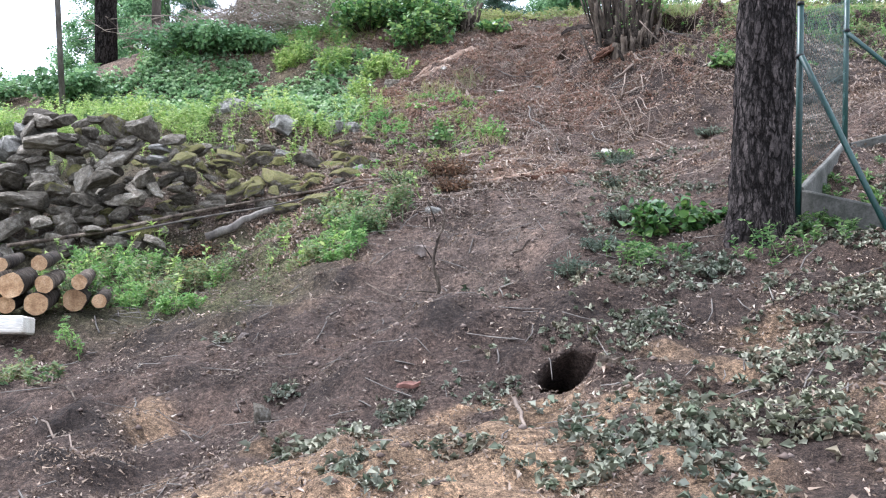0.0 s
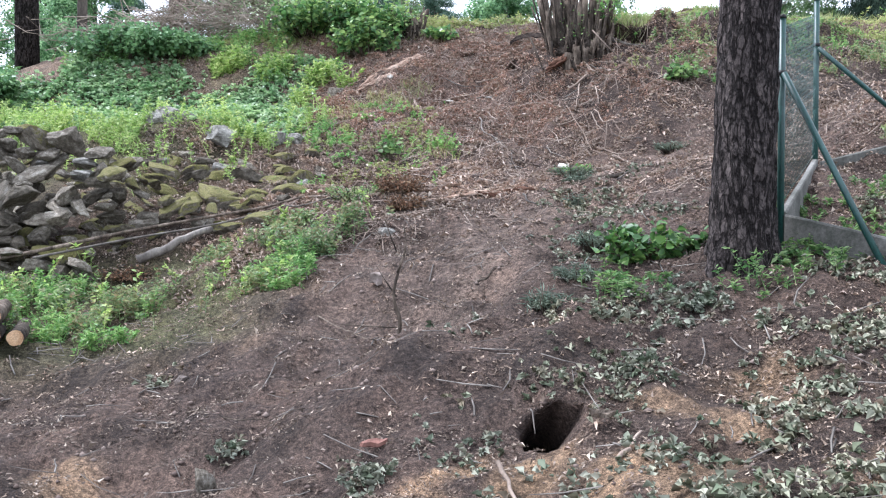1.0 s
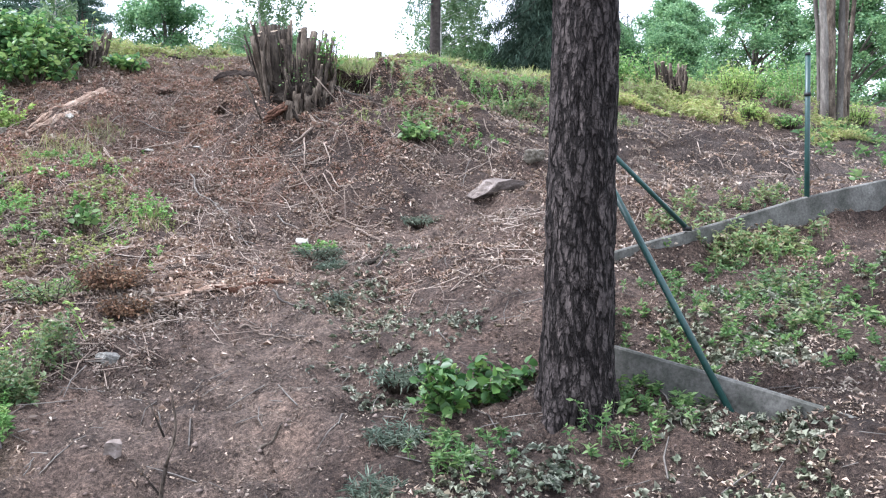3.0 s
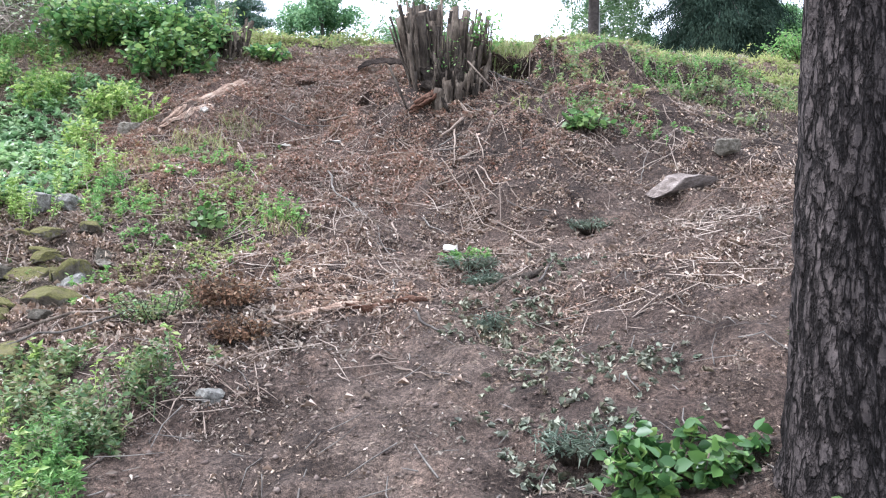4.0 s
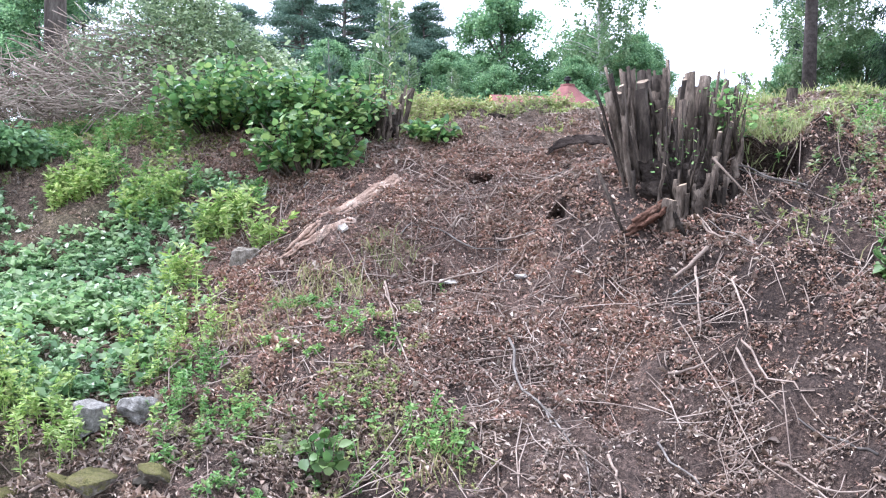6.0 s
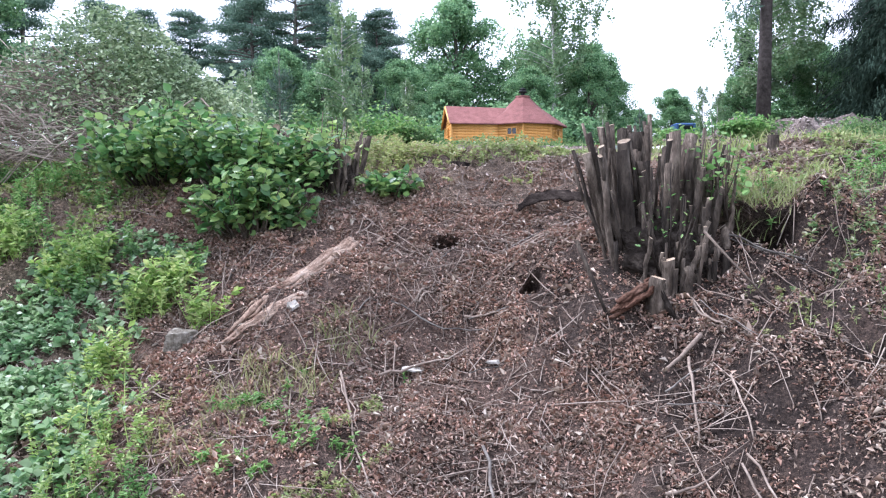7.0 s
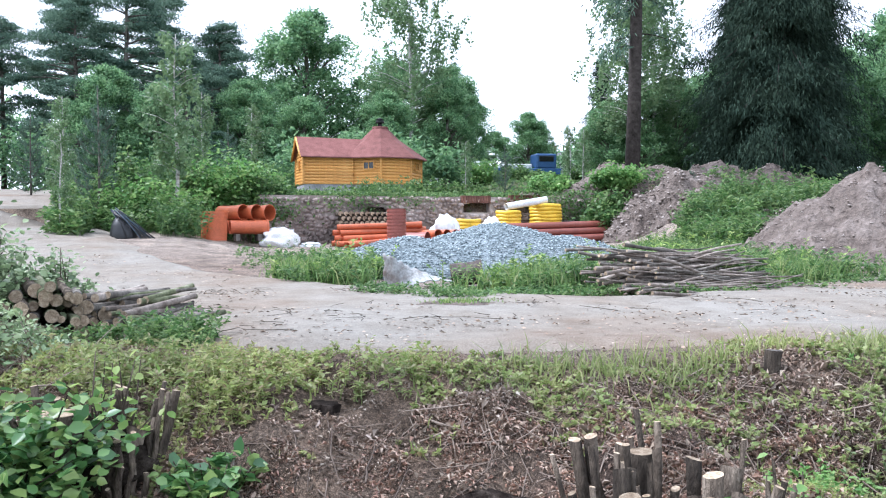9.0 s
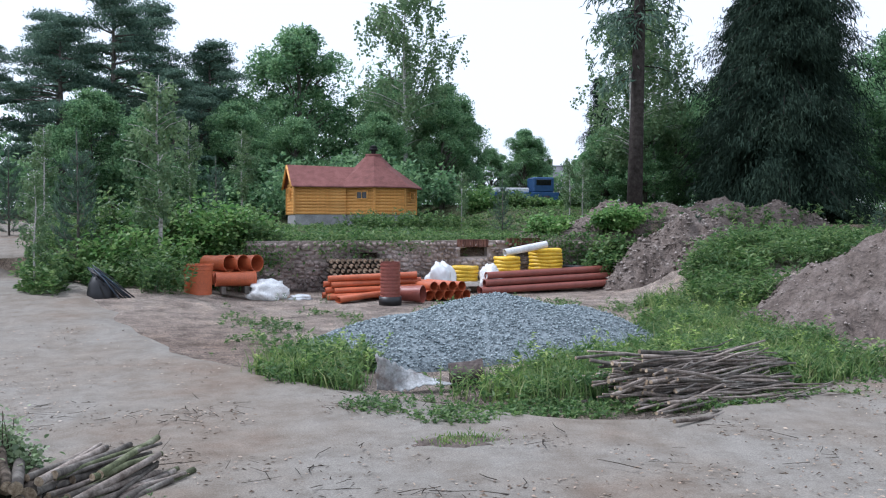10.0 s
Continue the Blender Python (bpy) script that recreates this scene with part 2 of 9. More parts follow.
def empty(name, at=(0, 0, 0), rz=0.0):
    e = new(name)
    e.matrix_basis = pose(*at, 0, 0, rz)
    return e


def box(bm, size, m=None, bevel=0.0):
    r = bmesh.ops.create_cube(bm, size=1.0, matrix=(m or Matrix()) @ Matrix.Diagonal((*size, 1)))
    if bevel:
        es = list({e for v in r["verts"] for e in v.link_edges})
        bmesh.ops.bevel(bm, geom=es, offset=bevel, segments=1, affect="EDGES")


def boxed(name, size, mat, parent, m=None, bevel=0.01, label=""):
    bm = bmesh.new()
    box(bm, size, None, bevel)
    return part(name, bm, mat, parent, label, m=m)


def tube_arrays(points, radii, sides=8, wob=0.0, seed=0):
    """Corners and quads of a tube along points; ends are closed by collapsing on a last ring."""
    pts = np.asarray(points, float)
    r = np.asarray(radii, float)
    g = np.random.default_rng(seed)
    t = np.gradient(pts, axis=0)
    t /= np.linalg.norm(t, axis=1)[:, None] + 1e-9
    ref = np.array([0.0, 0, 1]) if abs(t[0][2]) < 0.8 else np.array([1.0, 0, 0])
    a = np.cross(t, ref)
    a /= np.linalg.norm(a, axis=1)[:, None]
    b = np.cross(t, a)
    ang = np.linspace(0, 2 * np.pi, sides, endpoint=False)
    rr = r[:, None] * (1 + wob * g.standard_normal((len(pts), sides)))
    v = pts[:, None] + rr[..., None] * (np.cos(ang)[None, :, None] * a[:, None] + np.sin(ang)[None, :, None] * b[:, None])
    v = v.reshape(-1, 3)
    f = []
    k = sides
    for i in range(len(pts) - 1):
        for j in range(k):
            f.append((i * k + j, i * k + (j + 1) % k, (i + 1) * k + (j + 1) % k, (i + 1) * k + j))
    base = len(v)
    v = np.vstack([v, pts[0], pts[-1]])
    e = (len(pts) - 1) * k
    for j in range(0, k, 2):
        f.append((base, (j + 2) % k, (j + 1) % k, j))
        f.append((base + 1, e + j, e + (j + 1) % k, e + (j + 2) % k))
    return v, np.array(f), len(f) - k


def tube(name, points, radii, mat, sides=8, wob=0.0, seed=0, caps=None):
    """A smooth tube mesh; caps: another material for its two ends."""
    v, f, cut = tube_arrays(points, radii, sides, wob, seed)
    me = mesh_np(name, v, f, mat, True)
    if caps:
        me.materials.append(caps)
        idx = np.zeros(len(f), np.int32)
        idx[cut:] = 1
        me.polygons.foreach_set("material_index", idx)
        flat = np.ones(len(f), bool)
        flat[cut:] = False
        me.polygons.foreach_set("use_smooth", flat)
    return me


def join_arrays(items):
    vs, fs, o = [], [], 0
    for v, f in items:
        vs.append(v)
        fs.append(f + o)
        o += len(v)
    return np.vstack(vs), np.vstack(fs)


def leaves(centres, size, spread=0.35, up=0.5, seed=0, slim=0.5, fold=0.25, aim=None, oval=False, chip=False):
    """One folded leaf at each centre, a diamond or an oval with a point: corners and triangles. aim: directions in which the leaves point."""
    g = np.random.default_rng(seed)
    c = np.asarray(centres, float)
    n = len(c)
    d = g.standard_normal((n, 3)) if aim is None else np.asarray(aim) + spread * g.standard_normal((n, 3))
    d[:, 2] *= 1 - up if aim is None else 1
    d /= np.linalg.norm(d, axis=1)[:, None] + 1e-9
    nrm = g.standard_normal((n, 3)) * (0.6 if aim is None else 0.8)
    nrm[:, 2] += up * 2
    s = np.cross(d, nrm)
    s /= np.linalg.norm(s, axis=1)[:, None] + 1e-9
    h = np.cross(s, d)
    L = (np.asarray(size) * (0.65 + 0.7 * g.random(n)))[:, None]
    if chip:
        v = np.stack([c - s * L * slim * 0.4, c + s * L * slim * 0.5, c + d * L], 1).reshape(-1, 3)
        return v, (np.arange(n)[:, None] * 3 + [0, 1, 2])
    if not oval:
        mid = c + d * L * 0.45 + h * L * fold * 0.4
        v = np.stack([c, mid + s * L * slim * 0.5, c + d * L, mid - s * L * slim * 0.5], 1).reshape(-1, 3)
        k = np.arange(n)[:, None] * 4
        return v, np.concatenate([k + [0, 1, 2], k + [0, 2, 3]], 1).reshape(-1, 3)
    lo, hi = c + d * L * 0.25 + h * L * fold * 0.3, c + d * L * 0.62 + h * L * fold * 0.35
    tip = c + d * L - h * L * fold * 0.3 * g.random((n, 1))
    v = np.stack([c, lo + s * L * slim * 0.42, hi + s * L * slim * 0.46, tip, hi - s * L * slim * 0.46, lo - s * L * slim * 0.42], 1).reshape(-1, 3)
    k = np.arange(n)[:, None] * 6
    return v, np.concatenate([k + [0, 1, 2], k + [0, 2, 3], k + [0, 3, 4], k + [0, 4, 5]], 1).reshape(-1, 3)


def smooth(a, b, x):
    t = np.clip((x - a) / (b - a), 0, 1)
    return t * t * (3 - 2 * t)


def lattice(x, y, scale, seed):
    """Smooth value noise in [-1, 1] over arrays."""
    g = np.random.default_rng(seed)
    tab = g.random((64, 64)) * 2 - 1
    u, v = np.asarray(x) / scale + 1000.0, np.asarray(y) / scale + 1000.0
    i, j = np.floor(u).astype(int), np.floor(v).astype(int)
    a, b = u - i, v - j
    a, b = a * a * (3 - 2 * a), b * b * (3 - 2 * b)
    p = lambda q, r: tab[q % 64, r % 64]
    return (p(i, j) * (1 - a) + p(i + 1, j) * a) * (1 - b) + (p(i, j + 1) * (1 - a) + p(i + 1, j + 1) * a) * b


# ---- the lie of the land ----
PROFILE_Y = [-60, 0, 4.8, 6.3, 8.3, 9.6, 10.6, 12, 13, 14.4, 15.3, 16, 17, 18.5, 24, 28, 34, 37.2, 37.5, 50, 70, 120, 700]
PROFILE_Z = [-0.6, 0.06, 0.25, 0.63, 1.16, 1.54, 1.86, 2.58, 3.04, 3.8, 4.34, 4.65, 4.82, 4.86, 4.93, 5.04, 5.26, 5.33, 5.35, 7.25, 8.0, 9.0, 12.0]

SWELL = [[0.09, -0.0, -0.01, 0.11, 0.36], [-0.01, -0.13, -0.11, 0.02, 0.06], [-0.08, 0.01, -0.08, 0.53, 0.35], [-0.11, -0.07, 0.08, 0.28, 0.16], [-0.01, -0.05, 0.0, 0.06, 0.17]]


def land(x, y):
    """Height of the ground, without the fine roughness."""
    x, y = np.asarray(x, float), np.asarray(y, float)
    z = sum(np.interp(y + d, PROFILE_Y, PROFILE_Z) for d in (-0.3, 0, 0.3)) / 3
    hill = 1 - smooth(15.5, 18, y)
    xs = np.clip(x, -1.5, 6)
    z = z + hill * xs * np.interp(y, [-5, 4, 8, 10, 12, 13], [0.05, 0.16, 0.16, 0.1, 0.06, 0.03])
    z = z + 0.2 * np.exp(-(((x - 3.5) / 0.8) ** 2 + ((y - 4.9) / 1.2) ** 2))
    # hollow on the weedy side, below the hedge
    z = z + np.interp(y, [11.5, 14.2, 16.5, 19], [0, 0.24, 0.1, 0]) * np.minimum(0, np.clip(x, -3.5, 0) + 0.3)
    z = z + 0.34 * np.exp(-(((x + 2.75) / 0.9) ** 2 + ((y - 11.8) / 0.65) ** 2))
    # earth heaped round the big stump
    z = z + 0.26 * np.exp(-(((x - 2.2) / 0.42) ** 2 + ((y - 13.9) / 0.36) ** 2))
    # foot of the rubble wall
    z = z - smooth(-0.9, -2.6, x) * np.interp(y, [5.5, 8.9, 9.9, 10.6], [0.05, 0.42, 0.2, 0])
    # the far end of the weedy bank falls away
    z = z - 0.9 * smooth(-4.6, -8.0, x) * smooth(10, 16, y) * (1 - smooth(19, 30, y))
    # gentler and lower on the fenced side
    r = smooth(3.2, 7.5, x)
    z = z + r * np.interp(y, [6, 8, 10, 12, 14, 16, 18, 24], [0.1, 0.35, 0.5, 0.45, 0.32, 0.05, 0, 0])
    # scarp and raised shoulder past the big stump
    z = z + smooth(2.95, 3.4, x) * (1 - smooth(5.5, 8.5, x)) * np.interp(y, [12.6, 13.2, 13.45, 14.4, 15.4, 16], [0, 0.12, 0.36, 0.2, 0.05, 0])
    # swells and hollows of the cleared slope
    for cy, row in zip((9.4, 10.9, 12.4, 13.9, 15.3), SWELL):
        for cx, k in zip((-1.4, 0.4, 2.0, 3.4, 5.0), row):
            z = z + k * np.exp(-((x - cx) ** 2 + (y - cy) ** 2) / 1.21)
    # dug out along the upper plinth board
    s_ = (x - 3.72) * 0.994 - (y - 8.2) * 0.111
    d_ = -((x - 3.72) * 0.111 + (y - 8.2) * 0.994)
    z = z - 0.12 * smooth(0.02, 0.14, d_) * (1 - smooth(0.5, 1.3, d_)) * smooth(0.0, 0.8, s_) * (1 - smooth(3.6, 5.0, s_))
    # terrace of the hut ends in banks at both sides, and the back road climbs
    lift = np.interp(y, [25, 37, 37.5, 50], [0, 0.05, 1.38, 0])
    side = np.maximum(smooth(3.4, 0.5, x), 0) * smooth(26, 37, y) * (1 - smooth(37.2, 52, y))
    z = z + lift * smooth(37.2, 37.5, y) * (smooth(1.0, 4.0, x)) + 0.45 * side * (y < 37.35)
    z = z + 1.0 * side * (y >= 37.35)
    bank = smooth(13.6, 17.0, x) * smooth(24, 31, y) * (1 - smooth(40, 60, y))
    z = z + bank * np.interp(y, [24, 37.2, 37.5, 60], [0.4, 1.5, 0.6, 0.0])
    z = z + 0.75 * smooth(14.5, 18, x) * smooth(44, 53, y) * (1 - smooth(75, 95, y))
    return z


def track_edge(x):
    """Where the green crest ends and the dusty track begins."""
    return np.interp(x, [-3, 1, 2.4, 3.6, 4.8, 7, 11], [18.6, 18.1, 17.0, 16.3, 16.0, 16.1, 16.5])


def rough(x, y):
    near = (1 - smooth(-0.9, 0.1, y - track_edge(x))) * smooth(-20, -5, x) * (1 - smooth(9, 20, x))
    b = 0.10 * lattice(x, y, 1.1, 3) + 0.055 * lattice(x, y, 0.45, 4) + 0.05 * lattice(x, y, 0.21, 5) + 0.036 * lattice(x, y, 0.11, 6)
    bank = np.exp(-(((x - 4.8) / 1.6) ** 2 + ((y - 13.3) / 1.4) ** 2)) + np.exp(-(((x - 7.5) / 2.0) ** 2 + ((y - 10.5) / 1.2) ** 2))
    return b * (0.12 + 0.88 * near) * (1 + 1.3 * bank)


def ground_z(x, y):
    return land(x, y) + rough(x, y)


def z_at(x, y):
    return float(ground_z(np.array([x]), np.array([y]))[0])


def spots(*args):
    """Sum of round patches (x, y, radius) as a mask in [0, 1]."""
    def f(x, y):
        m = np.zeros_like(x)
        for cx, cy, r in args:
            m = np.maximum(m, np.exp(-((x - cx) ** 2 + (y - cy) ** 2) / (r * r)))
        return m
    return f


SAWDUST = spots((0.2, 3.7, 0.6), (-0.6, 3.4, 0.6), (0.9, 4.0, 0.4), (1.76, 4.85, 0.22), (1.55, 4.45, 0.16), (0.1, 2.9, 0.8), (-1.65, 5.08, 0.2), (1.25, 4.75, 0.13), (0.5, 4.35, 0.26), (2.0, 3.3, 0.4))
# kicked-up mounds of dark soil: x, y, radius, height
SPOIL = ((-1.89, 4.04, 0.34, 0.07), (-1.98, 4.9, 0.26, 0.05), (-1.24, 5.5, 0.2, 0.09), (-2.1, 6.7, 0.34, 0.06), (-0.65, 5.15, 0.18, 0.05), (0.02, 5.7, 0.26, 0.07), (-0.83, 7.06, 0.24, 0.06), (0.6, 5.25, 0.2, 0.06), (-1.3, 6.5, 0.3, 0.05), (-1.62, 5.6, 0.22, 0.06), (0.85, 5.6, 0.22, 0.05))
HOLES = ((0.68, 4.81, 0.115, 0.9), (1.25, 14.42, 0.105, 0.85), (1.81, 13.62, 0.075, 0.75), (-0.02, 11.3, 0.13, 0.12), (1.75, 11.6, 0.2, 0.1), (2.6, 11.6, 0.2, 0.08), (3.4, 13.4, 0.1, 0.34), (3.56, 13.37, 0.11, 0.36), (3.72, 13.35, 0.1, 0.34))


def full_z(x, y):
    z = ground_z(x, y)
    for mx, my, mr, mh in SPOIL:
        z = z + mh * np.exp(-((x - mx) ** 2 + (y - my) ** 2) / (mr * mr)) * (1 + 0.5 * lattice(x, y, 0.12, 7))
    for hx, hy, hr, hd in HOLES:
        z = z - hd * np.exp(-(((x - hx) ** 2 + (y - hy) ** 2) / (hr * hr)) ** 3)
    return z


def in_holes(x, y):
    m = np.zeros_like(x)
    for hx, hy, hr, hd in HOLES:
        if hd > 0.3:
            m = np.maximum(m, np.exp(-(((x - hx) ** 2 + (y - hy) ** 2) / (1.8 * hr * hr)) ** 3))
    return m


def path_mask(x, y):
    """The trodden line that climbs from the foot of the slope to the bedded stone."""
    mid = np.interp(y, [3, 6, 8, 9.4, 10.2, 10.8], [-0.2, 0.1, 0.9, 2.0, 3.2, 4.4])
    return np.exp(-((x - mid - 0.25 * lattice(x, y, 0.6, 34)) / 0.8) ** 2) * (1 - smooth(10.2, 11.2, y))


def weeds_mask(x, y):
    """Where herbs grow thickly."""
    n = lattice(x, y, 0.8, 21) * 0.5 + lattice(x, y, 0.3, 22) * 0.3
    left = smooth(-0.9 , -2.2, x + 0.35 * (y - 11) * 0.12 - 0.25 * n) * smooth(9.6, 10.8, y) * (1 - smooth(15.5, 17, y))
    low = smooth(-0.6, -1.3, x + 0.3 * n) * smooth(6.2, 7.2, y) * (1 - smooth(8.9, 9.6, y))
    crest = smooth(15.0, 15.8, y + 0.5 * n) * (1 - smooth(-0.3, 0.3, y - track_edge(x) + 0.5 * n)) * 0.9
    return np.clip(np.maximum(np.maximum(left, low), crest) * (0.75 + 0.8 * n), 0, 1)


def axis(spans):
    out = []
    for a, b, step in spans:
        out.append(np.arange(a, b - 1e-6, step))
    return np.concatenate(out + [[spans[-1][1]]])


def make_ground():
    xs = axis([(-900, -300, 150), (-300, -60, 30), (-60, -12, 4), (-12, -5, 0.5), (-5, -3, 0.12), (-3, 5.2, 0.055), (5.2, 9, 0.12), (9, 20, 0.5), (20, 60, 4), (60, 300, 30), (300, 900, 150)])
    ys = axis([(-600, -60, 90), (-60, -4, 4), (-4, 3, 0.25), (3, 11, 0.05), (11, 17, 0.06), (17, 20, 0.12), (20, 37.1, 0.5), (37.1, 37.6, 0.08), (37.6, 60, 0.9), (60, 200, 10), (200, 900, 100)])
    X, Y = np.meshgrid(xs, ys)
    Z = full_z(X, Y)
    # the burrows run on into the hill
    Y2 = Y.copy()
    for hx, hy, hr, hd in HOLES:
        if hd > 0.3:
            w = np.exp(-(((X - hx) ** 2 + (Y - hy) ** 2) / (hr * hr)) ** 3)
            Y2 = Y2 + 1.1 * hd * w
            Z = Z + 0.35 * hd * w
    v = np.stack([X, Y2, Z], -1).reshape(-1, 3)
    nx, ny = len(xs), len(ys)
    i = (np.arange(ny - 1)[:, None] * nx + np.arange(nx - 1)[None]).reshape(-1, 1)
    f = i + np.array([0, 1, nx + 1, nx])
    me = mesh_np("ground", v, f, EARTH, True)
    x, y = v[:, 0], v[:, 1]
    n1, n2 = lattice(x, y, 0.7, 31), lattice(x, y, 0.22, 32)
    col = np.tile(np.array([0.135, 0.099, 0.081]), (len(v), 1))
    mixin = lambda w, c: col + np.clip(w, 0, 1)[:, None] * (np.array(c) - col)
    col = mixin(smooth(0.1, 0.5, n1 + 0.5 * n2) * 0.7, (0.09, 0.066, 0.055))
    path = path_mask(x, y)
    col = mixin(path * (0.75 + 0.4 * n2), (0.088, 0.065, 0.055))
    col = mixin(path * smooth(5.6, 7.0, y) * (0.8 + 0.5 * n2), (0.205, 0.158, 0.13))
    n3 = lattice(x, y, 0.1, 33)
    col = mixin(smooth(5.0, 6.2, x + 0.6 * n1) * smooth(8.2, 8.8, y) * (1 - smooth(12, 13, y)) * 0.85, (0.1, 0.086, 0.078))
    col = mixin(smooth(0.1, 0.5, n3 + 0.5 * n2) * (1 - smooth(8, 10, y)) * 0.5, (0.055, 0.04, 0.034))
    col = mixin(smooth(0.08, 0.6, SAWDUST(x, y) + (0.45 * n2 + 0.25 * n1 + 0.3 * n3) * np.minimum(1, 4 * SAWDUST(x, y))) * (0.7 + 0.3 * n3), (0.47, 0.33, 0.21))
    col = mixin(smooth(9.0, 11.0, y + 0.5 * n1) * (1 - smooth(15.2, 16.2, y)) * (1 - smooth(4.5, 7, x)) * 0.75, (0.15, 0.11, 0.09))
    col = mixin(smooth(0.05, 0.45, n3 + 0.6 * n2) * smooth(9.0, 10.5, y) * (1 - smooth(15.2, 16.2, y)) * 0.6, (0.055, 0.04, 0.033))
    # darker soil right of the stump, with stump and bank shading put into its colour
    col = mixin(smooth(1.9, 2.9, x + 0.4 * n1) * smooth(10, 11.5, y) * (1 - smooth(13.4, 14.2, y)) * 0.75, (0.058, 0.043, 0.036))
    col = mixin(smooth(11.8, 12.8, y) * (1 - smooth(1.5, 2.2, x + 0.3 * n1)) * (1 - smooth(15.0, 15.6, y)) * 0.6, (0.19, 0.13, 0.103))
    # dark mound soil at the stump foot, the stump's shade mixed into the colour
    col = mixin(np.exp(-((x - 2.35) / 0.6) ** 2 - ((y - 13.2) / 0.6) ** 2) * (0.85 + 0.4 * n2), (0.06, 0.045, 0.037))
    col = mixin(smooth(0.4, 1.3, x + 0.4 * n1) * (1 - smooth(6.2, 7.4, y)) * (1 - 0.8 * SAWDUST(x, y)) * 0.55, (0.062, 0.046, 0.038))
    col = mixin(weeds_mask(x, y) * 0.8 * (1 - smooth(14.7, 15.4, y)), (0.11, 0.12, 0.055))
    col = mixin(smooth(14.8, 15.6, y + 0.3 * n1) * 0.7, (0.24, 0.185, 0.14))
    col = mixin(smooth(-0.35, 0.25, y - track_edge(x) + 0.4 * n1 + 0.2 * n2), (0.25, 0.195, 0.165))
    col = mixin(smooth(19, 21, y) * (1 - smooth(36, 37, y)) * (0.75 + 0.35 * n1), (0.44, 0.385, 0.34))
    col = mixin(np.exp(-((x - 1.6) / 1.5) ** 2 - ((y - 27.6) / 2.6) ** 2) * (0.7 + 0.5 * n1), (0.25, 0.185, 0.15))
    for mx, my, mr, mh in SPOIL:
        col = mixin(1.1 * np.exp(-((x - mx) ** 2 + (y - my) ** 2) / (mr * mr)) * (0.75 + 0.5 * n3), (0.052, 0.04, 0.034))
    grassy = smooth(37.2, 38, y) + smooth(60, 80, np.abs(x)) + smooth(-1, -8, y)
    col = mixin(grassy * 0.85, (0.07, 0.1, 0.035))
    # this attribute also carries the shade painted round the big stump
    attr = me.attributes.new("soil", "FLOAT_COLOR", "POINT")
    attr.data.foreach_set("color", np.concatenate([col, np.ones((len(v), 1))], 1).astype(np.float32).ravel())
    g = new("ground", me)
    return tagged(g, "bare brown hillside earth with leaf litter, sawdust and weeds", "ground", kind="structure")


make_ground()


def spline(points, n):
    """A smooth line through points of any number of columns, n samples."""
    p = np.asarray(points, float)
    p = np.vstack([2 * p[0] - p[1], p, 2 * p[-1] - p[-2]])
    out = []
    for u in np.linspace(0, len(p) - 3 - 1e-6, n):
        i = int(u)
        t = u - i
        a, b, c, d = p[i:i + 4]
        out.append(0.5 * (2 * b + (c - a) * t + (2 * a - 5 * b + 4 * c - d) * t * t + (3 * b - 3 * c + d - a) * t ** 3))
    return np.array(out)


def make_road():
    line = spline([(-7.5, 60, 2.0), (-4.9, 47, 2.0), (-3.3, 38, 2.1), (-2.1, 31, 2.2), (-0.4, 25.6, 2.3), (2.4, 20.6, 2.8), (6.0, 18.6, 2.35), (10.5, 19.5, 2.6), (16, 23.0, 2.3), (24, 29, 2.3), (36, 40, 2.3)], 220)
    t = np.gradient(line[:, :2], axis=0)
    t /= np.linalg.norm(t, axis=1)[:, None]
    side = np.stack([t[:, 1], -t[:, 0]], 1)
    w = np.linspace(-1, 1, 15)
    edge = 0.22 * lattice(np.arange(220) * 0.35, np.zeros(220), 1, 41)
    v = []
    for i in range(220):
        for k in w:
            q = line[i, :2] + side[i] * k * (line[i, 2] + (edge[i] if abs(k) > 0.9 else 0))
            v.append((*q, 0))
    v = np.array(v)
    v[:, 2] = land(v[:, 0], v[:, 1]) + 0.06 + 0.02 * lattice(v[:, 0], v[:, 1], 0.6, 42)
    edges = np.abs(np.tile(w, 220)) > 0.99
    v[edges, 2] -= 0.08
    i = (np.arange(219)[:, None] * 15 + np.arange(14)[None]).reshape(-1, 1)
    ob = new("road", mesh_np("road", v, i + np.array([0, 1, 16, 15]), ROAD, True))
    tagged(ob, "pale dusty worn asphalt track curving past the yard", "road", kind="structure")


make_road()

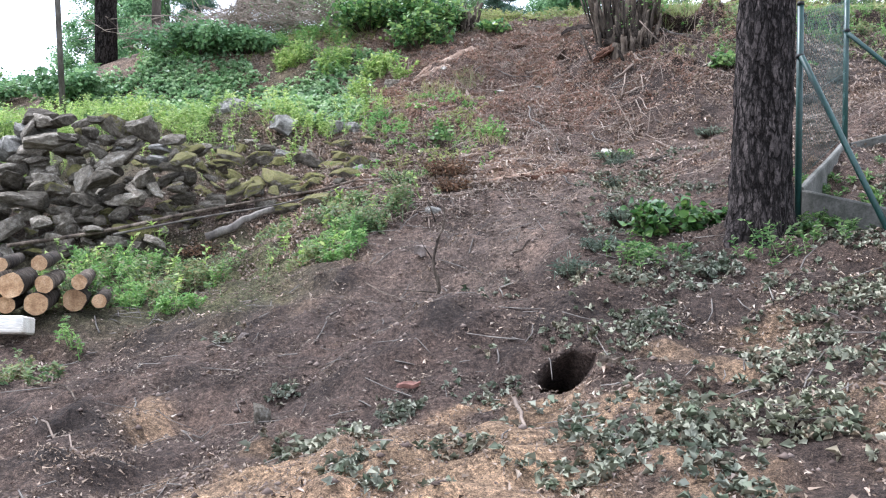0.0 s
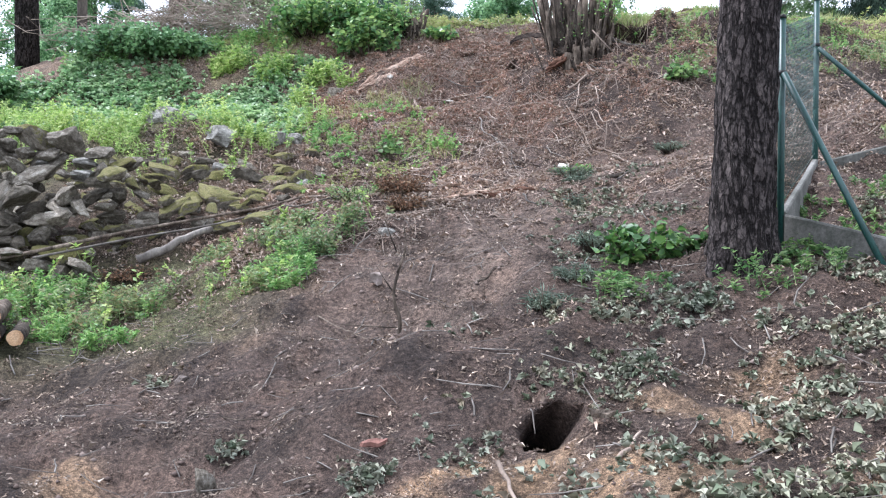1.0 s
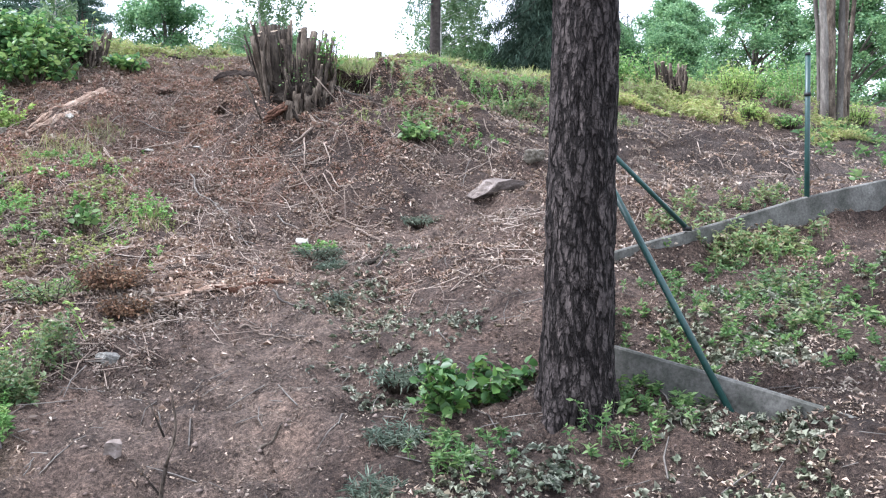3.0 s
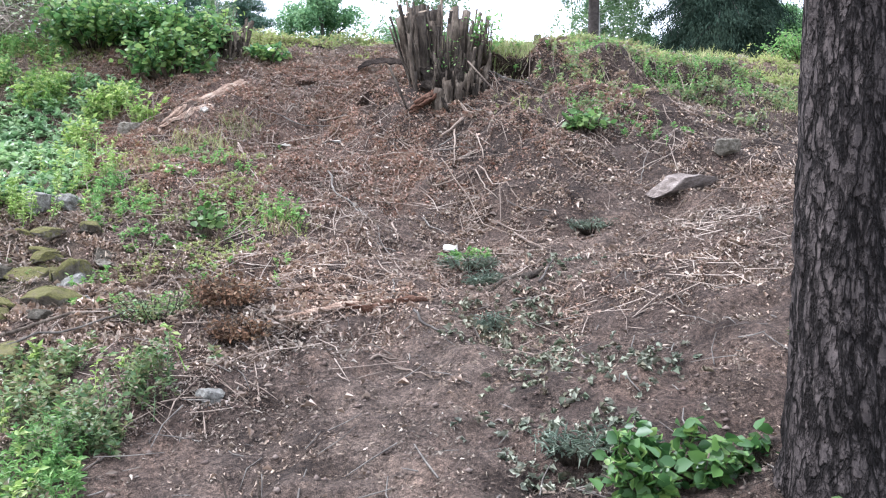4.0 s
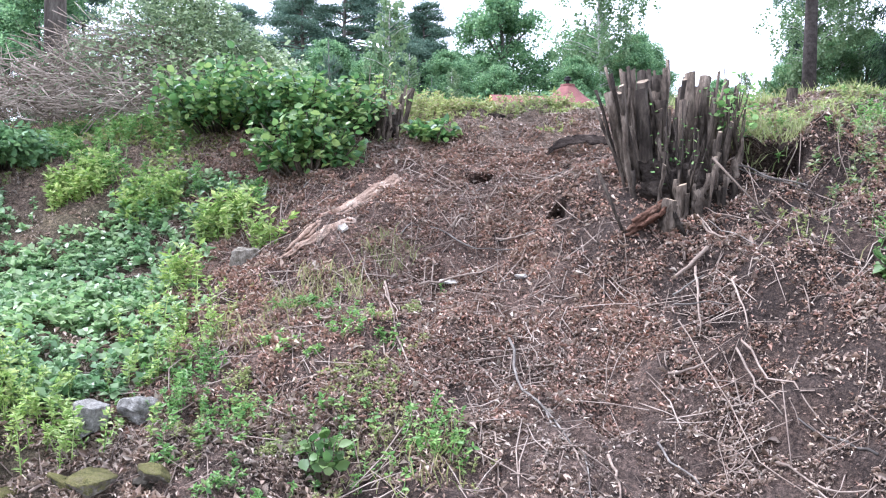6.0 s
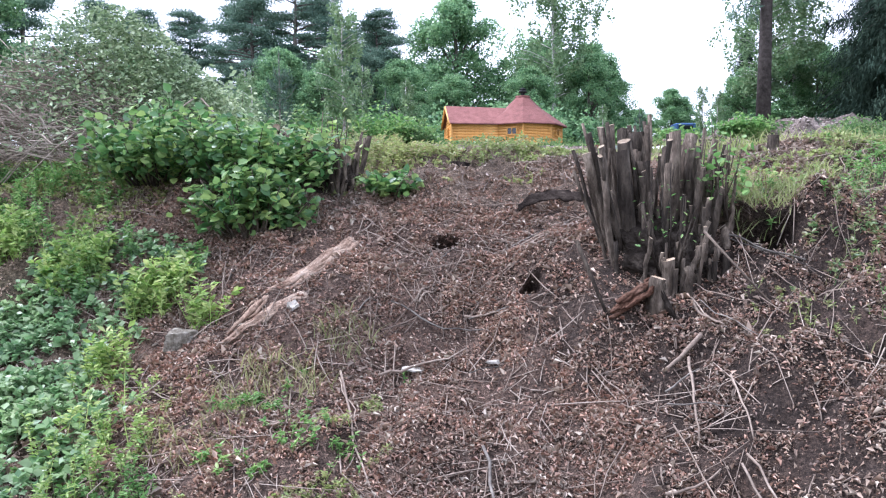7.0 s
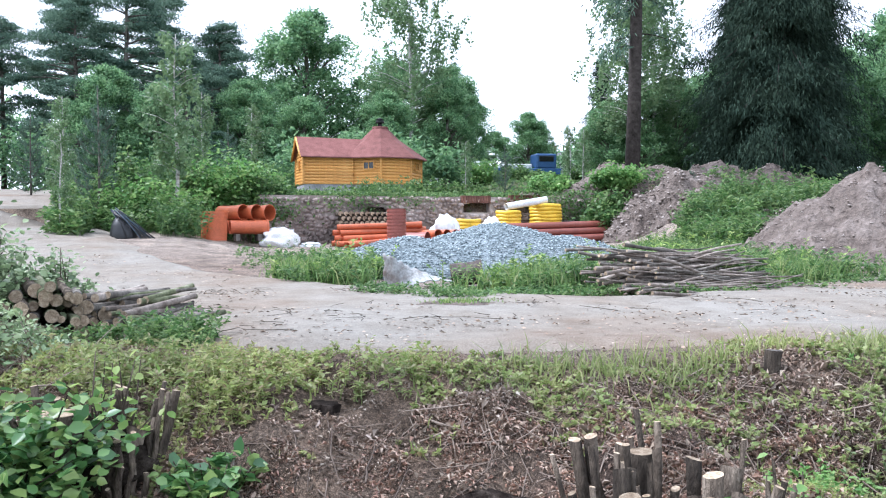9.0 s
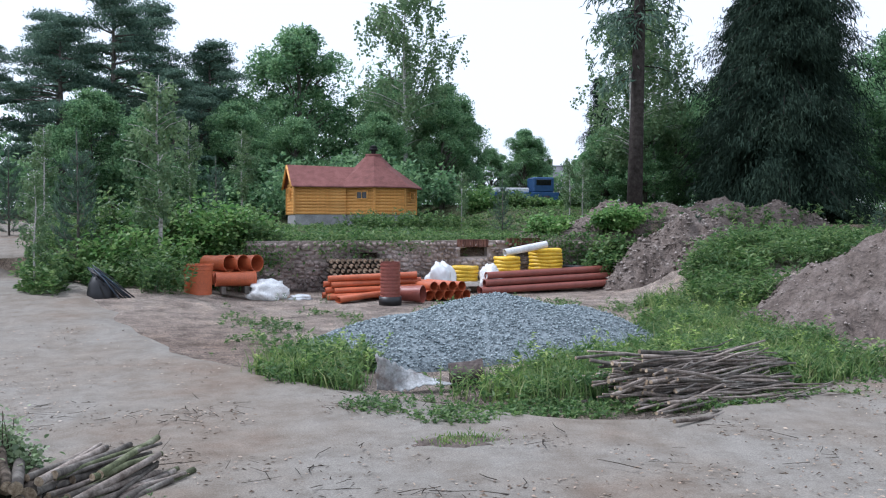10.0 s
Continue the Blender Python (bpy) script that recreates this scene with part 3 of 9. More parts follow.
# ---- big pine beside the path ----
def plated_trunk(h, r0, r1, lean, seed=5, sides=64, rings=260):
    """A pine trunk with flared foot and bark broken into long plates."""
    zs = np.linspace(-0.25, h, rings)
    ang = np.linspace(0, 2 * np.pi, sides, endpoint=False)
    A, Z = np.meshgrid(ang, zs)
    R = np.interp(Z, [-0.25, 0.0, 0.25, 0.7, h], [r0 * 1.5, r0 * 1.24, r0 * 1.08, r0, r1])
    R = R + 0.05 * np.exp(-np.maximum(Z, 0) / 0.14) * np.cos(5 * A + 1.1)
    u = A * r0 / 0.05
    row = np.floor(u)
    plate = np.abs(u - row - 0.5 + 0.25 * lattice(Z * 5, row * 3.1, 1, seed))
    gap = smooth(0.3, 0.5, plate)
    cross = np.abs(((Z / 0.14 + 0.37 * np.sin(row * 12.9) * 3 + 0.3 * lattice(Z, row, 0.3, seed + 1)) % 1) - 0.5)
    gap = np.maximum(gap, smooth(0.4, 0.5, cross) * 0.7)
    R = R - 0.013 * gap + 0.01 * lattice(A * 4, Z * 9, 1, seed + 2)
    v = np.stack([R * np.cos(A) + lean[0] * Z, R * np.sin(A) + lean[1] * Z, Z], -1).reshape(-1, 3)
    i = np.arange(rings - 1)[:, None] * sides
    j = np.arange(sides)[None]
    k = (j + 1) % sides
    f = np.stack([i + j, i + k, i + sides + k, i + sides + j], -1).reshape(-1, 4)
    return v, f


def make_pine():
    at = (2.27, 6.36)
    t = empty("pine_tree", (*at, z_at(*at) - 0.02))
    v, f = plated_trunk(9.0, 0.205, 0.15, (0.028, 0.0))
    put("trunk", mesh_np("trunk", v, f, PINE_BARK, True), t)
    g = np.random.default_rng(3)
    pts, aim = [], []
    limbs = []
    for k in range(26):
        a, z, ln = g.random() * 6.28, 6.6 + 2.5 * g.random(), 1.2 + 1.3 * g.random()
        d = np.array([math.cos(a), math.sin(a), 0.15])
        line = [np.array([0.25, 0, z]) + d * s * ln + [0, 0, 0.25 * s * s] for s in np.linspace(0, 1, 5)]
        limbs.append(tube_arrays(line, np.linspace(0.035, 0.01, 5), 5)[:2])
        c = np.array(line)[1 + g.integers(0, 4, 160)] + 0.22 * g.standard_normal((160, 3))
        pts.append(c)
        aim.append(np.tile(d + [0, 0, 0.5], (160, 1)))
    put("limbs", mesh_np("limbs", *join_arrays(limbs), PINE_BARK, True), t)
    v, f = leaves(np.vstack(pts), 0.2, 0.9, 0.3, 9, 0.12, aim=np.vstack(aim))
    put("crown", mesh_np("crown", v, f, NEEDLE), t)
    tagged(t, "tall pine trunk with dark furrowed plated bark", "tree")


make_pine()

# ---- unfinished fence with concrete plinth boards ----
POST_A, POST_B, POST_D = Vector((2.62, 6.52, 1.18)), Vector((3.72, 8.2, 1.66)), Vector((5.95, 7.95, 2.18))
WALL_END = Vector((4.35, 4.1, 0.52))


def board(name, a, b, h, thick=0.05, sink=0.2):
    """A concrete plinth board between two foot points; its top follows them."""
    a, b = Vector(a), Vector(b)
    n = Vector((-(b - a).y, (b - a).x, 0)).normalized() * thick / 2
    bm = bmesh.new()
    steps = 8
    rows = []
    for i in range(steps + 1):
        p = a.lerp(b, i / steps)
        jig = 0.004 * math.sin(i * 7.3)
        rows.append([bm.verts.new(p + s * n + Vector((0, 0, z))) for s, z in ((-1, -sink), (-1, h - 0.012 + jig), (-0.6, h + jig), (0.6, h + jig), (1, h - 0.012 + jig), (1, -sink))])
    for q, r in zip(rows, rows[1:]):
        for k in range(6):
            bm.faces.new((q[k], q[(k + 1) % 6], r[(k + 1) % 6], r[k]))
    bm.faces.new(rows[0][::-1])
    bm.faces.new(rows[-1])
    return part(name, bm, CONCRETE, None)


def make_fence():
    fence = empty("wire_fence", POST_A)
    inv = Matrix.Translation(-POST_A)

    def add(name, me, label=""):
        return put(name, me, fence, label, inv)
    for name, a, b, h in (("plinth_board", POST_A + Vector((0.03, -0.03, 0)), WALL_END, 0.2), ("plinth_board", POST_A + Vector((0.04, 0.05, 0)), POST_B, 0.22), ("plinth_board", POST_B + Vector((0.05, 0, 0)), POST_D, 0.2), ("plinth_board", POST_D, POST_D + Vector((2.4, -0.3, 0.45)), 0.2)):
        ob = board(name, a, b, h)
        ob.parent, ob.matrix_basis = fence, inv
        ob["label"] = "grey concrete plinth board"
    for p, h in ((POST_A, 1.55), (POST_B, 1.62), (POST_D, 1.5)):
        add("post", tube("post", [p + Vector((0, 0, -0.3)), p + Vector((0, 0, h * 0.5)), p + Vector((0, 0, h))], [0.024] * 3, GREEN_METAL, 12), "dark green steel post")
        add("post_cap", tube("post_cap", [p + Vector((0, 0, h)), p + Vector((0, 0, h + 0.025))], [0.028, 0.024], DARK, 12))
        add("clamp", tube("clamp", [p + Vector((0, 0, h * 0.75)), p + Vector((0, 0, h * 0.75 + 0.03))], [0.031, 0.031], DARK, 12))
    d1 = (WALL_END - POST_A)
    foot1 = POST_A + d1 * 0.27 + Vector((-0.09, -0.07, -0.05))
    top1 = POST_A + Vector((0, -0.03, 1.17))
    add("brace", tube("brace", [top1, foot1.lerp(top1, 0.5), foot1], [0.021] * 3, GREEN_METAL, 12), "slanting green steel brace")
    d2 = (POST_D - POST_B)
    foot2 = POST_B + d2 * 0.4 + Vector((0.0, -0.05, 0.22))
    top2 = POST_B + Vector((0, -0.03, 1.2))
    add("brace", tube("brace", [top2, foot2.lerp(top2, 0.5), foot2], [0.021] * 3, GREEN_METAL, 12), "slanting green steel brace")
    add("brace_foot", tube("brace_foot", [foot2 + Vector((0, 0, -0.02)), foot2 + Vector((0, 0, 0.02))], [0.04, 0.04], DARK, 10))
    # chain-link mesh between the two corner posts
    ax, up = (POST_B - POST_A), Vector((0, 0, 1))
    ln, items = ax.length, []
    step = 0.07
    h0, h1 = 0.26, 1.5
    for sgn in (1, -1):
        s0 = -(h1 - h0) if sgn > 0 else 0
        for s in np.arange(s0, ln if sgn > 0 else ln + (h1 - h0), step):
            q = []
            for hh in np.linspace(h0, h1, 7):
                u = s + (hh - h0) * sgn
                if 0 <= u <= ln:
                    q.append(POST_A + ax * (u / ln) + up * hh)
            if len(q) > 1:
                items.append(tube_arrays([q[0], q[-1]], [0.0012] * 2, 4)[:2])
    for hh in (0.28, 0.85, 1.48):
        items.append(tube_arrays([POST_A + up * hh, POST_B + up * hh], [0.002] * 2, 4)[:2])
    v, f = join_arrays(items)
    add("wire_mesh", mesh_np("wire_mesh", v, f, GREEN_METAL), "green chain-link wire netting")
    tagged(fence, "unfinished green wire fence on concrete plinth boards", "fence")


make_fence()

# ---- coppice stump: a crowd of sawn stems on one stool ----
def stem(name, parent, foot, top, r0, r1, seed, sides=10):
    g = np.random.default_rng(seed)
    n = 6
    line = [np.array(foot) * (1 - s) + np.array(top) * s + 0.009 * g.standard_normal(3) * (0 < s < 1) for s in np.linspace(0, 1, n)]
    v, f, cut = tube_arrays(line, np.linspace(r0, r1, n) * (1 + 0.08 * g.standard_normal(n)), sides, 0.05, seed)
    # slant the saw cut
    tilt = 0.22 * g.standard_normal(2)
    e = slice((n - 1) * sides, n * sides)
    v[e, 2] += (v[e, :2] - line[-1][:2]) @ tilt
    me = mesh_np(name, v, f, STEM_BARK, True)
    me.materials.append(OLD_CUT)
    idx = np.zeros(len(f), np.int32)
    idx[cut + 1::2] = 1
    me.polygons.foreach_set("material_index", idx)
    fl = np.ones(len(f), bool)
    fl[cut:] = False
    me.polygons.foreach_set("use_smooth", fl)
    return put(name, me, parent)


def make_coppice(name, at, size, stems, levels, seed, label, slope=0.0, thick=0.2):
    """Stems fan out from one stool on the slope; levels: heights of the saw cuts from the downhill edge to the uphill one."""
    g = np.random.default_rng(seed)
    z0 = z_at(*at)
    t = empty(name, (*at, z0))
    bm = bmesh.new()
    bmesh.ops.create_icosphere(bm, subdivisions=5, radius=1.0)
    for v in bm.verts:
        k = 1 + 0.3 * noise.noise(v.co * 3 + Vector((seed, 0, 0))) + 0.16 * noise.noise(v.co * 9) + 0.08 * noise.noise(v.co * 22)
        v.co = Vector((v.co.x * size[0] * 0.72 * k, v.co.y * size[1] * 0.66 * k, v.co.z * 0.24 * k + slope * v.co.y * size[1] * 0.72 + 0.02))
    part("stool", bm, ROOT_STOOL, t, "knotted dark old root stool", True)
    for i in range(stems):
        a = g.random() * 6.283
        q = g.random() ** 0.5
        px, py = size[0] * q * math.cos(a), size[1] * q * math.sin(a)
        big = g.random() < thick * (1.5 if py > -0.1 and abs(px) < 0.65 * size[0] else 0.35)
        r = (0.03 + 0.022 * g.random() ** 1.3) if big else (0.0115 + 0.0125 * g.random())
        gz = z_at(at[0] + px, at[1] + py) - z0
        hi = float(np.interp(py / size[1], np.linspace(-1, 1, len(levels)), levels)) - z0
        hi -= abs(0.14 * g.standard_normal()) + (hi - gz) * (0.25 if big else 0.6) * g.random() * (g.random() < 0.5)
        hi = max(hi, gz + 0.15)
        tall = hi - gz
        wild = 1.6 if g.random() < 0.2 else 0.8
        lx = (0.22 * px / size[0] + 0.13 * wild * g.standard_normal() * (0.5 if big else 1)) * tall
        ly = (0.1 * py / size[1] + 0.1 * wild * g.standard_normal()) * tall
        stem("stem", t, (px * 0.9, py * 0.9, gz - 0.12), (px * 0.9 + lx, py * 0.9 + ly, hi), r * 1.15, r, seed * 100 + i, 14 if big else 10)
    return tagged(t, label, "stump")


ROOT_STOOL = grainy("root_stool", (0.014, 0.011, 0.009), (0.04, 0.032, 0.026), (0.095, 0.078, 0.064), 9, 60, 1.0, 1.0, 0.04, spec=0.05)
make_coppice("coppice_stump", (2.8, 13.52), (0.5, 0.56), 138, (3.78, 4.02, 4.44, 4.8, 4.95, 4.98), 11, "wide multi-stemmed stump of sawn grey-brown stems on the slope", 0.55, 0.26)
ROTTEN_RED = grainy("red_rotten_wood", (0.05, 0.024, 0.016), (0.13, 0.07, 0.048), (0.24, 0.15, 0.11), 8, 60, 1.0, 1.0, 0.03, spec=0.05)
# an older sawn foot with roots in front of the stems
OLD_FOOT = empty("tree_stump", (2.52, 12.98, z_at(2.52, 12.98)))
put("bole", tube("bole", [(0, 0.02, -0.12), (0.0, 0.0, 0.08), (0.0, -0.01, 0.17), (0.015, -0.02, 0.24)], [0.085, 0.066, 0.058, 0.052], STEM_BARK, 18, 0.16, 77, OLD_CUT), OLD_FOOT)
gl = np.random.default_rng(12)
LIMB = spline([(-0.34, 0.0, 0.0), (-0.2, 0.01, 0.08), (-0.07, 0.02, 0.17), (0.0, 0.04, 0.24)], 16) + 0.008 * gl.standard_normal((16, 3))
for k in range(9):
    off = np.array([0.0, -0.02, 0.0]) + 0.024 * gl.standard_normal(3)
    lo_, hi_ = int(5 * gl.random()), 11 + int(5 * gl.random())
    put("splinter", tube("splinter", LIMB[lo_:hi_] + off, (0.011 + 0.014 * gl.random()) * np.interp(np.linspace(0, 1, hi_ - lo_), [0, 0.2, 0.8, 1], [0.4, 1, 1, 0.3]), ROTTEN_RED, 8, 0.25, 90 + k), OLD_FOOT, "red-brown rotten splinter of wood")
for k, (dx, dy, dz) in enumerate(((-0.32, 0.03, -0.04), (-0.2, 0.16, 0.03), (0.14, -0.12, -0.12))):
    put("root", tube("root", [(dx, dy, dz), (dx * 0.55, dy * 0.6, dz * 0.4 + 0.07), (0, 0, 0.2)], [0.014, 0.024, 0.03], ROOT_STOOL, 10, 0.22, 80 + k), OLD_FOOT)
tagged(OLD_FOOT, "short rotten sawn foot with roots before the stems", "stump")
make_coppice("coppice_stump", (0.25, 15.6), (0.4, 0.3), 36, (4.75, 4.95, 5.02), 12, "small multi-stemmed sawn stump hidden in leafy regrowth", 0.5)


def make_round_stump(at, r, h, seed, label, mats=None):
    z = z_at(*at) - 0.08
    t = empty("tree_stump", (*at, z))
    line = [(0, 0, 0), (0, 0, h * 0.4), (0.01, 0, h + 0.08)]
    put("bole", tube("bole", line, [r * 1.25, r * 1.02, r], (mats or (STEM_BARK, OLD_CUT))[0], 16, 0.16 if mats else 0.05, seed, (mats or (STEM_BARK, OLD_CUT))[1]), t)
    tagged(t, label, "stump")


CHAR = grainy("charred_wood", (0.01, 0.008, 0.007), (0.022, 0.017, 0.014), (0.06, 0.048, 0.04), 14, 60, 1.0, 1.0, 0.02, spec=0.05)
make_round_stump((1.62, 16.05), 0.11, 0.04, 5, "low charred black stump on the grassy crest", (CHAR, CHAR))
make_round_stump((4.8, 15.6), 0.055, 0.15, 6, "small grey sawn stump beside the track", (STEM_BARK, GREY_BARK))
make_round_stump((0.05, 15.5), 0.12, 0.45, 7, "pale sawn stump among the hedge leaves")

# ---- rubble wall ----
def rock_mesh(name, seed, mat, flat=0.7, cuts=9, soft=False):
    """A broken stone: a block cut by random planes, with slightly uneven faces."""
    g = np.random.default_rng(seed)
    bm = bmesh.new()
    bmesh.ops.create_cube(bm, size=1.9)
    for _ in range(cuts):
        n = Vector(g.standard_normal(3)).normalized()
        d = 0.6 + 0.3 * g.random()
        r = bmesh.ops.bisect_plane(bm, geom=bm.verts[:] + bm.edges[:] + bm.faces[:], plane_co=n * d, plane_no=n, clear_outer=True)
        edges = [e for e in r["geom_cut"] if isinstance(e, bmesh.types.BMEdge)]
        if len(edges) > 2:
            bmesh.ops.contextual_create(bm, geom=edges)
    bmesh.ops.remove_doubles(bm, verts=bm.verts, dist=0.04)
    bmesh.ops.bevel(bm, geom=bm.edges[:], offset=0.07, segments=1, affect="EDGES", clamp_overlap=True)
    bmesh.ops.triangulate(bm, faces=bm.faces)
    for longest in (0.45, 0.3):
        bmesh.ops.subdivide_edges(bm, edges=[e for e in bm.edges if e.calc_length() > longest], cuts=1, use_grid_fill=True)
        bmesh.ops.triangulate(bm, faces=bm.faces)
    if soft:
        for _ in range(2):
            bmesh.ops.smooth_vert(bm, verts=bm.verts, factor=0.5, use_axis_x=True, use_axis_y=True, use_axis_z=True)
    for v in bm.verts:
        v.co *= 1 + 0.12 * noise.noise(v.co * 2.2 + Vector((seed, 0, 0))) + 0.06 * noise.noise(v.co * 6) + 0.035 * noise.noise(v.co * 14)
        v.co.z *= flat
    me = bpy.data.meshes.new(name)
    bm.to_mesh(me)
    bm.free()
    me.shade_smooth()
    if not soft:
        me.set_sharp_from_angle(angle=0.55)
    me.materials.append(mat)
    return me


def moss_rock_material(name, moss):
    m, n, l, b = material(name, (0.2, 0.19, 0.18), 0.95, 0.2)
    big = noise_node(n, l, 2.2, 6, 0.65)
    small = noise_node(n, l, 7, 7, 0.75)
    oi = n.new("ShaderNodeObjectInfo")
    col = ramp(n, l, big, [(0.3, (0.075, 0.066, 0.052)), (0.5, (0.18, 0.162, 0.134)), (0.7, (0.37, 0.35, 0.31))])
    col = blend(n, l, col, ramp(n, l, oi.outputs["Random"], [(0.0, (0.34, 0.32, 0.28)), (0.5, (0.8, 0.78, 0.74)), (0.8, (1.25, 1.22, 1.17)), (1.0, (1.7, 1.67, 1.6))]), 1.0, "MULTIPLY")
    col = blend(n, l, col, ramp(n, l, small, [(0.3, (0.45, 0.44, 0.42)), (0.5, (1, 1, 1)), (0.7, (1.5, 1.5, 1.5))]), 1.0, "MULTIPLY")
    if moss:
        geo = n.new("ShaderNodeNewGeometry")
        sep = n.new("ShaderNodeSeparateXYZ")
        l.new(geo.outputs["Normal"], sep.inputs[0])
        mm = n.new("ShaderNodeMath")
        mm.operation = "MULTIPLY_ADD"
        mm.inputs[1].default_value = 0.5
        l.new(sep.outputs[2], mm.inputs[0])
        l.new(small, mm.inputs[2])
        patchy = n.new("ShaderNodeMath")
        patchy.operation = "MULTIPLY_ADD"
        patchy.inputs[1].default_value = 0.9
        l.new(noise_node(n, l, 3.1, 6, 0.75), patchy.inputs[0])
        l.new(mm.outputs[0], patchy.inputs[2])
        mask = ramp(n, l, patchy.outputs[0], [(0.92 - moss * 0.08, (0, 0, 0)), (1.2 - moss * 0.08, (0.92, 0.92, 0.92))])
        fuzz = noise_node(n, l, 20, 6, 0.8)
        green = ramp(n, l, big, [(0.3, (0.07, 0.072, 0.025)), (0.5, (0.15, 0.14, 0.05)), (0.7, (0.12, 0.1, 0.05))])
        green = blend(n, l, green, ramp(n, l, fuzz, [(0.35, (0.35, 0.35, 0.3)), (0.65, (1.6, 1.6, 1.5))]), 1.0, "MULTIPLY")
        col = blend(n, l, col, green, mask)
    l.new(col, b.inputs["Base Color"])
    bump(n, l, b, small, 0.8, 0.05)
    return m


STONE, MOSSY = moss_rock_material("bare_stone", 0.0), moss_rock_material("moss_stone", 1.0)
STONE_DUSTY = moss_rock_material("half_mossy_stone", 0.5)
ROCKS = [rock_mesh("stone", 50 + i, STONE, soft=i % 2 == 0) for i in range(6)] + [rock_mesh("stone", 70 + i, STONE_DUSTY, 0.65) for i in range(4)]
PALE_STONE = grainy("pale_stone", (0.1, 0.095, 0.08), (0.25, 0.24, 0.212), (0.43, 0.415, 0.375), 2.5, 12, 0.95, 0.8, 0.04)
DUST = grainy("dusty_stone", (0.1, 0.08, 0.067), (0.21, 0.172, 0.148), (0.36, 0.31, 0.275), 2.5, 12, 0.95, 0.9, 0.05)
DUSTY_ROCK = rock_mesh("stone", 86, DUST)
PALE_ROCKS = [rock_mesh("stone", 80 + i, PALE_STONE) for i in range(4)]
MOSS_ROCKS = [rock_mesh("stone", 60 + i, MOSSY, 0.62, soft=True) for i in range(5)]


def make_rubble():
    t = empty("rubble_wall", (-3.0, 9.4, 0.9))
    g = np.random.default_rng(8)
    inv = Matrix.Translation((3.0, -9.4, -0.9))
    n = 0
    # courses of the tumbled face, then loose stones above and at the thin end
    for c in range(15):
        for k in range(28):
            x = -5.1 + k * 0.16 + 0.08 * g.standard_normal()
            top = np.interp(x, [-5, -4.4, -3.6, -2.8, -2.2, -1.6, -1.0], [1.3, 1.62, 1.52, 1.34, 0.95, 0.5, 0.2])
            zz = 0.11 * c
            if zz > top or x > -0.85 or (zz > 0.3 and g.random() < 0.12):
                continue
            y = 8.98 + 0.8 * (zz / 1.3) + 0.12 * g.standard_normal() + 0.12 * (x + 3) * (x > -3) + 0.25 * (x > -2)
            if x > -2.9 and y < 9.1 + 0.316 * (x + 3.4):
                continue
            s = 0.055 + 0.1 * g.random() ** 1.7 + 0.04 * (x < -4.2) * g.random()
            # paler stones along the upper left stand in for light on the wall top
            crown = zz > top - 0.32 and x < -2.9
            pool = PALE_ROCKS if crown and g.random() < 0.3 else (MOSS_ROCKS if g.random() < np.interp(x, [-3.6, -2.2], [0.12, 0.6]) else ROCKS)
            m = Matrix.LocRotScale((x, y, land(np.array(x), np.array(8.75)).item() + zz + 0.02), Euler((0.35 * g.standard_normal(), 0.35 * g.standard_normal(), g.random() * 6.28)), (s * (1 + 0.9 * g.random()), s, s * (0.6 + 0.5 * g.random())))
            put("stone", pool[g.integers(0, 4)], t, m=inv @ m)
            n += 1
    for k in range(190):
        x, y = g.uniform(-4.8, -0.75), g.uniform(9.2, 11.2)
        if y > 11.0 - 0.1 * (x + 3.5) + 0.3 or y < 9.25 or (x > -2.6 and g.random() < 0.6) or (x > -2.9 and y < 9.1 + 0.316 * (x + 3.4)):
            continue
        s = 0.05 + 0.11 * g.random() ** 1.8
        me = (MOSS_ROCKS if g.random() < 0.55 else ROCKS)[g.integers(0, 5)]
        m = Matrix.LocRotScale((x, y, z_at(x, y) - s * 0.3), Euler(g.random(3) * (0.5, 0.5, 6.28)), (s * 1.3, s, s * 0.9))
        put("stone", me, t, m=inv @ m)
    for k in range(34):
        x, y = g.uniform(-2.7, -0.85), g.uniform(9.5, 11.3)
        s = 0.06 + 0.09 * g.random() ** 1.6
        m = Matrix.LocRotScale((x, y, z_at(x, y) + s * 0.05), Euler(g.random(3) * (0.5, 0.5, 6.28)), (s * 1.35, s, s * 0.8))
        put("stone", (MOSS_ROCKS if g.random() < 0.7 else PALE_ROCKS if g.random() < 0.5 else ROCKS)[g.integers(0, 4)], t, m=inv @ m)
    tagged(t, "tumbled dry stone wall of grey and mossy rubble", "stone wall")


make_rubble()


def lone_rock(x, y, s, me, label, lift=0.3, name="boulder", rz=0.0):
    s = tuple(1.05 * k for k in s)
    m = Matrix.LocRotScale((x, y, z_at(x, y) + s[2] * lift * 0.7), Euler((0.1, -0.15, rz)), s)
    tagged(put(name, me, m=m), label, "rock")


lone_rock(-2.07, 11.43, (0.2, 0.16, 0.2), PALE_ROCKS[0], "angular grey boulder among bright weeds", 0.5, rz=0.4)
lone_rock(-2.79, 12.05, (0.26, 0.2, 0.2), PALE_ROCKS[1], "pale flat boulder half hidden in weeds", 0.5, rz=1.0)
lone_rock(-1.43, 11.73, (0.13, 0.1, 0.15), PALE_ROCKS[2], "grey upright boulder among weeds", 0.5, rz=2.0)
lone_rock(-1.2, 11.9, (0.14, 0.1, 0.11), PALE_ROCKS[3], "grey boulder at the edge of the weeds", 0.4, rz=0.7)
lone_rock(-1.05, 10.7, (0.13, 0.12, 0.2), MOSS_ROCKS[0], "upright stone covered with yellow-green moss", 0.5, rz=0.7)
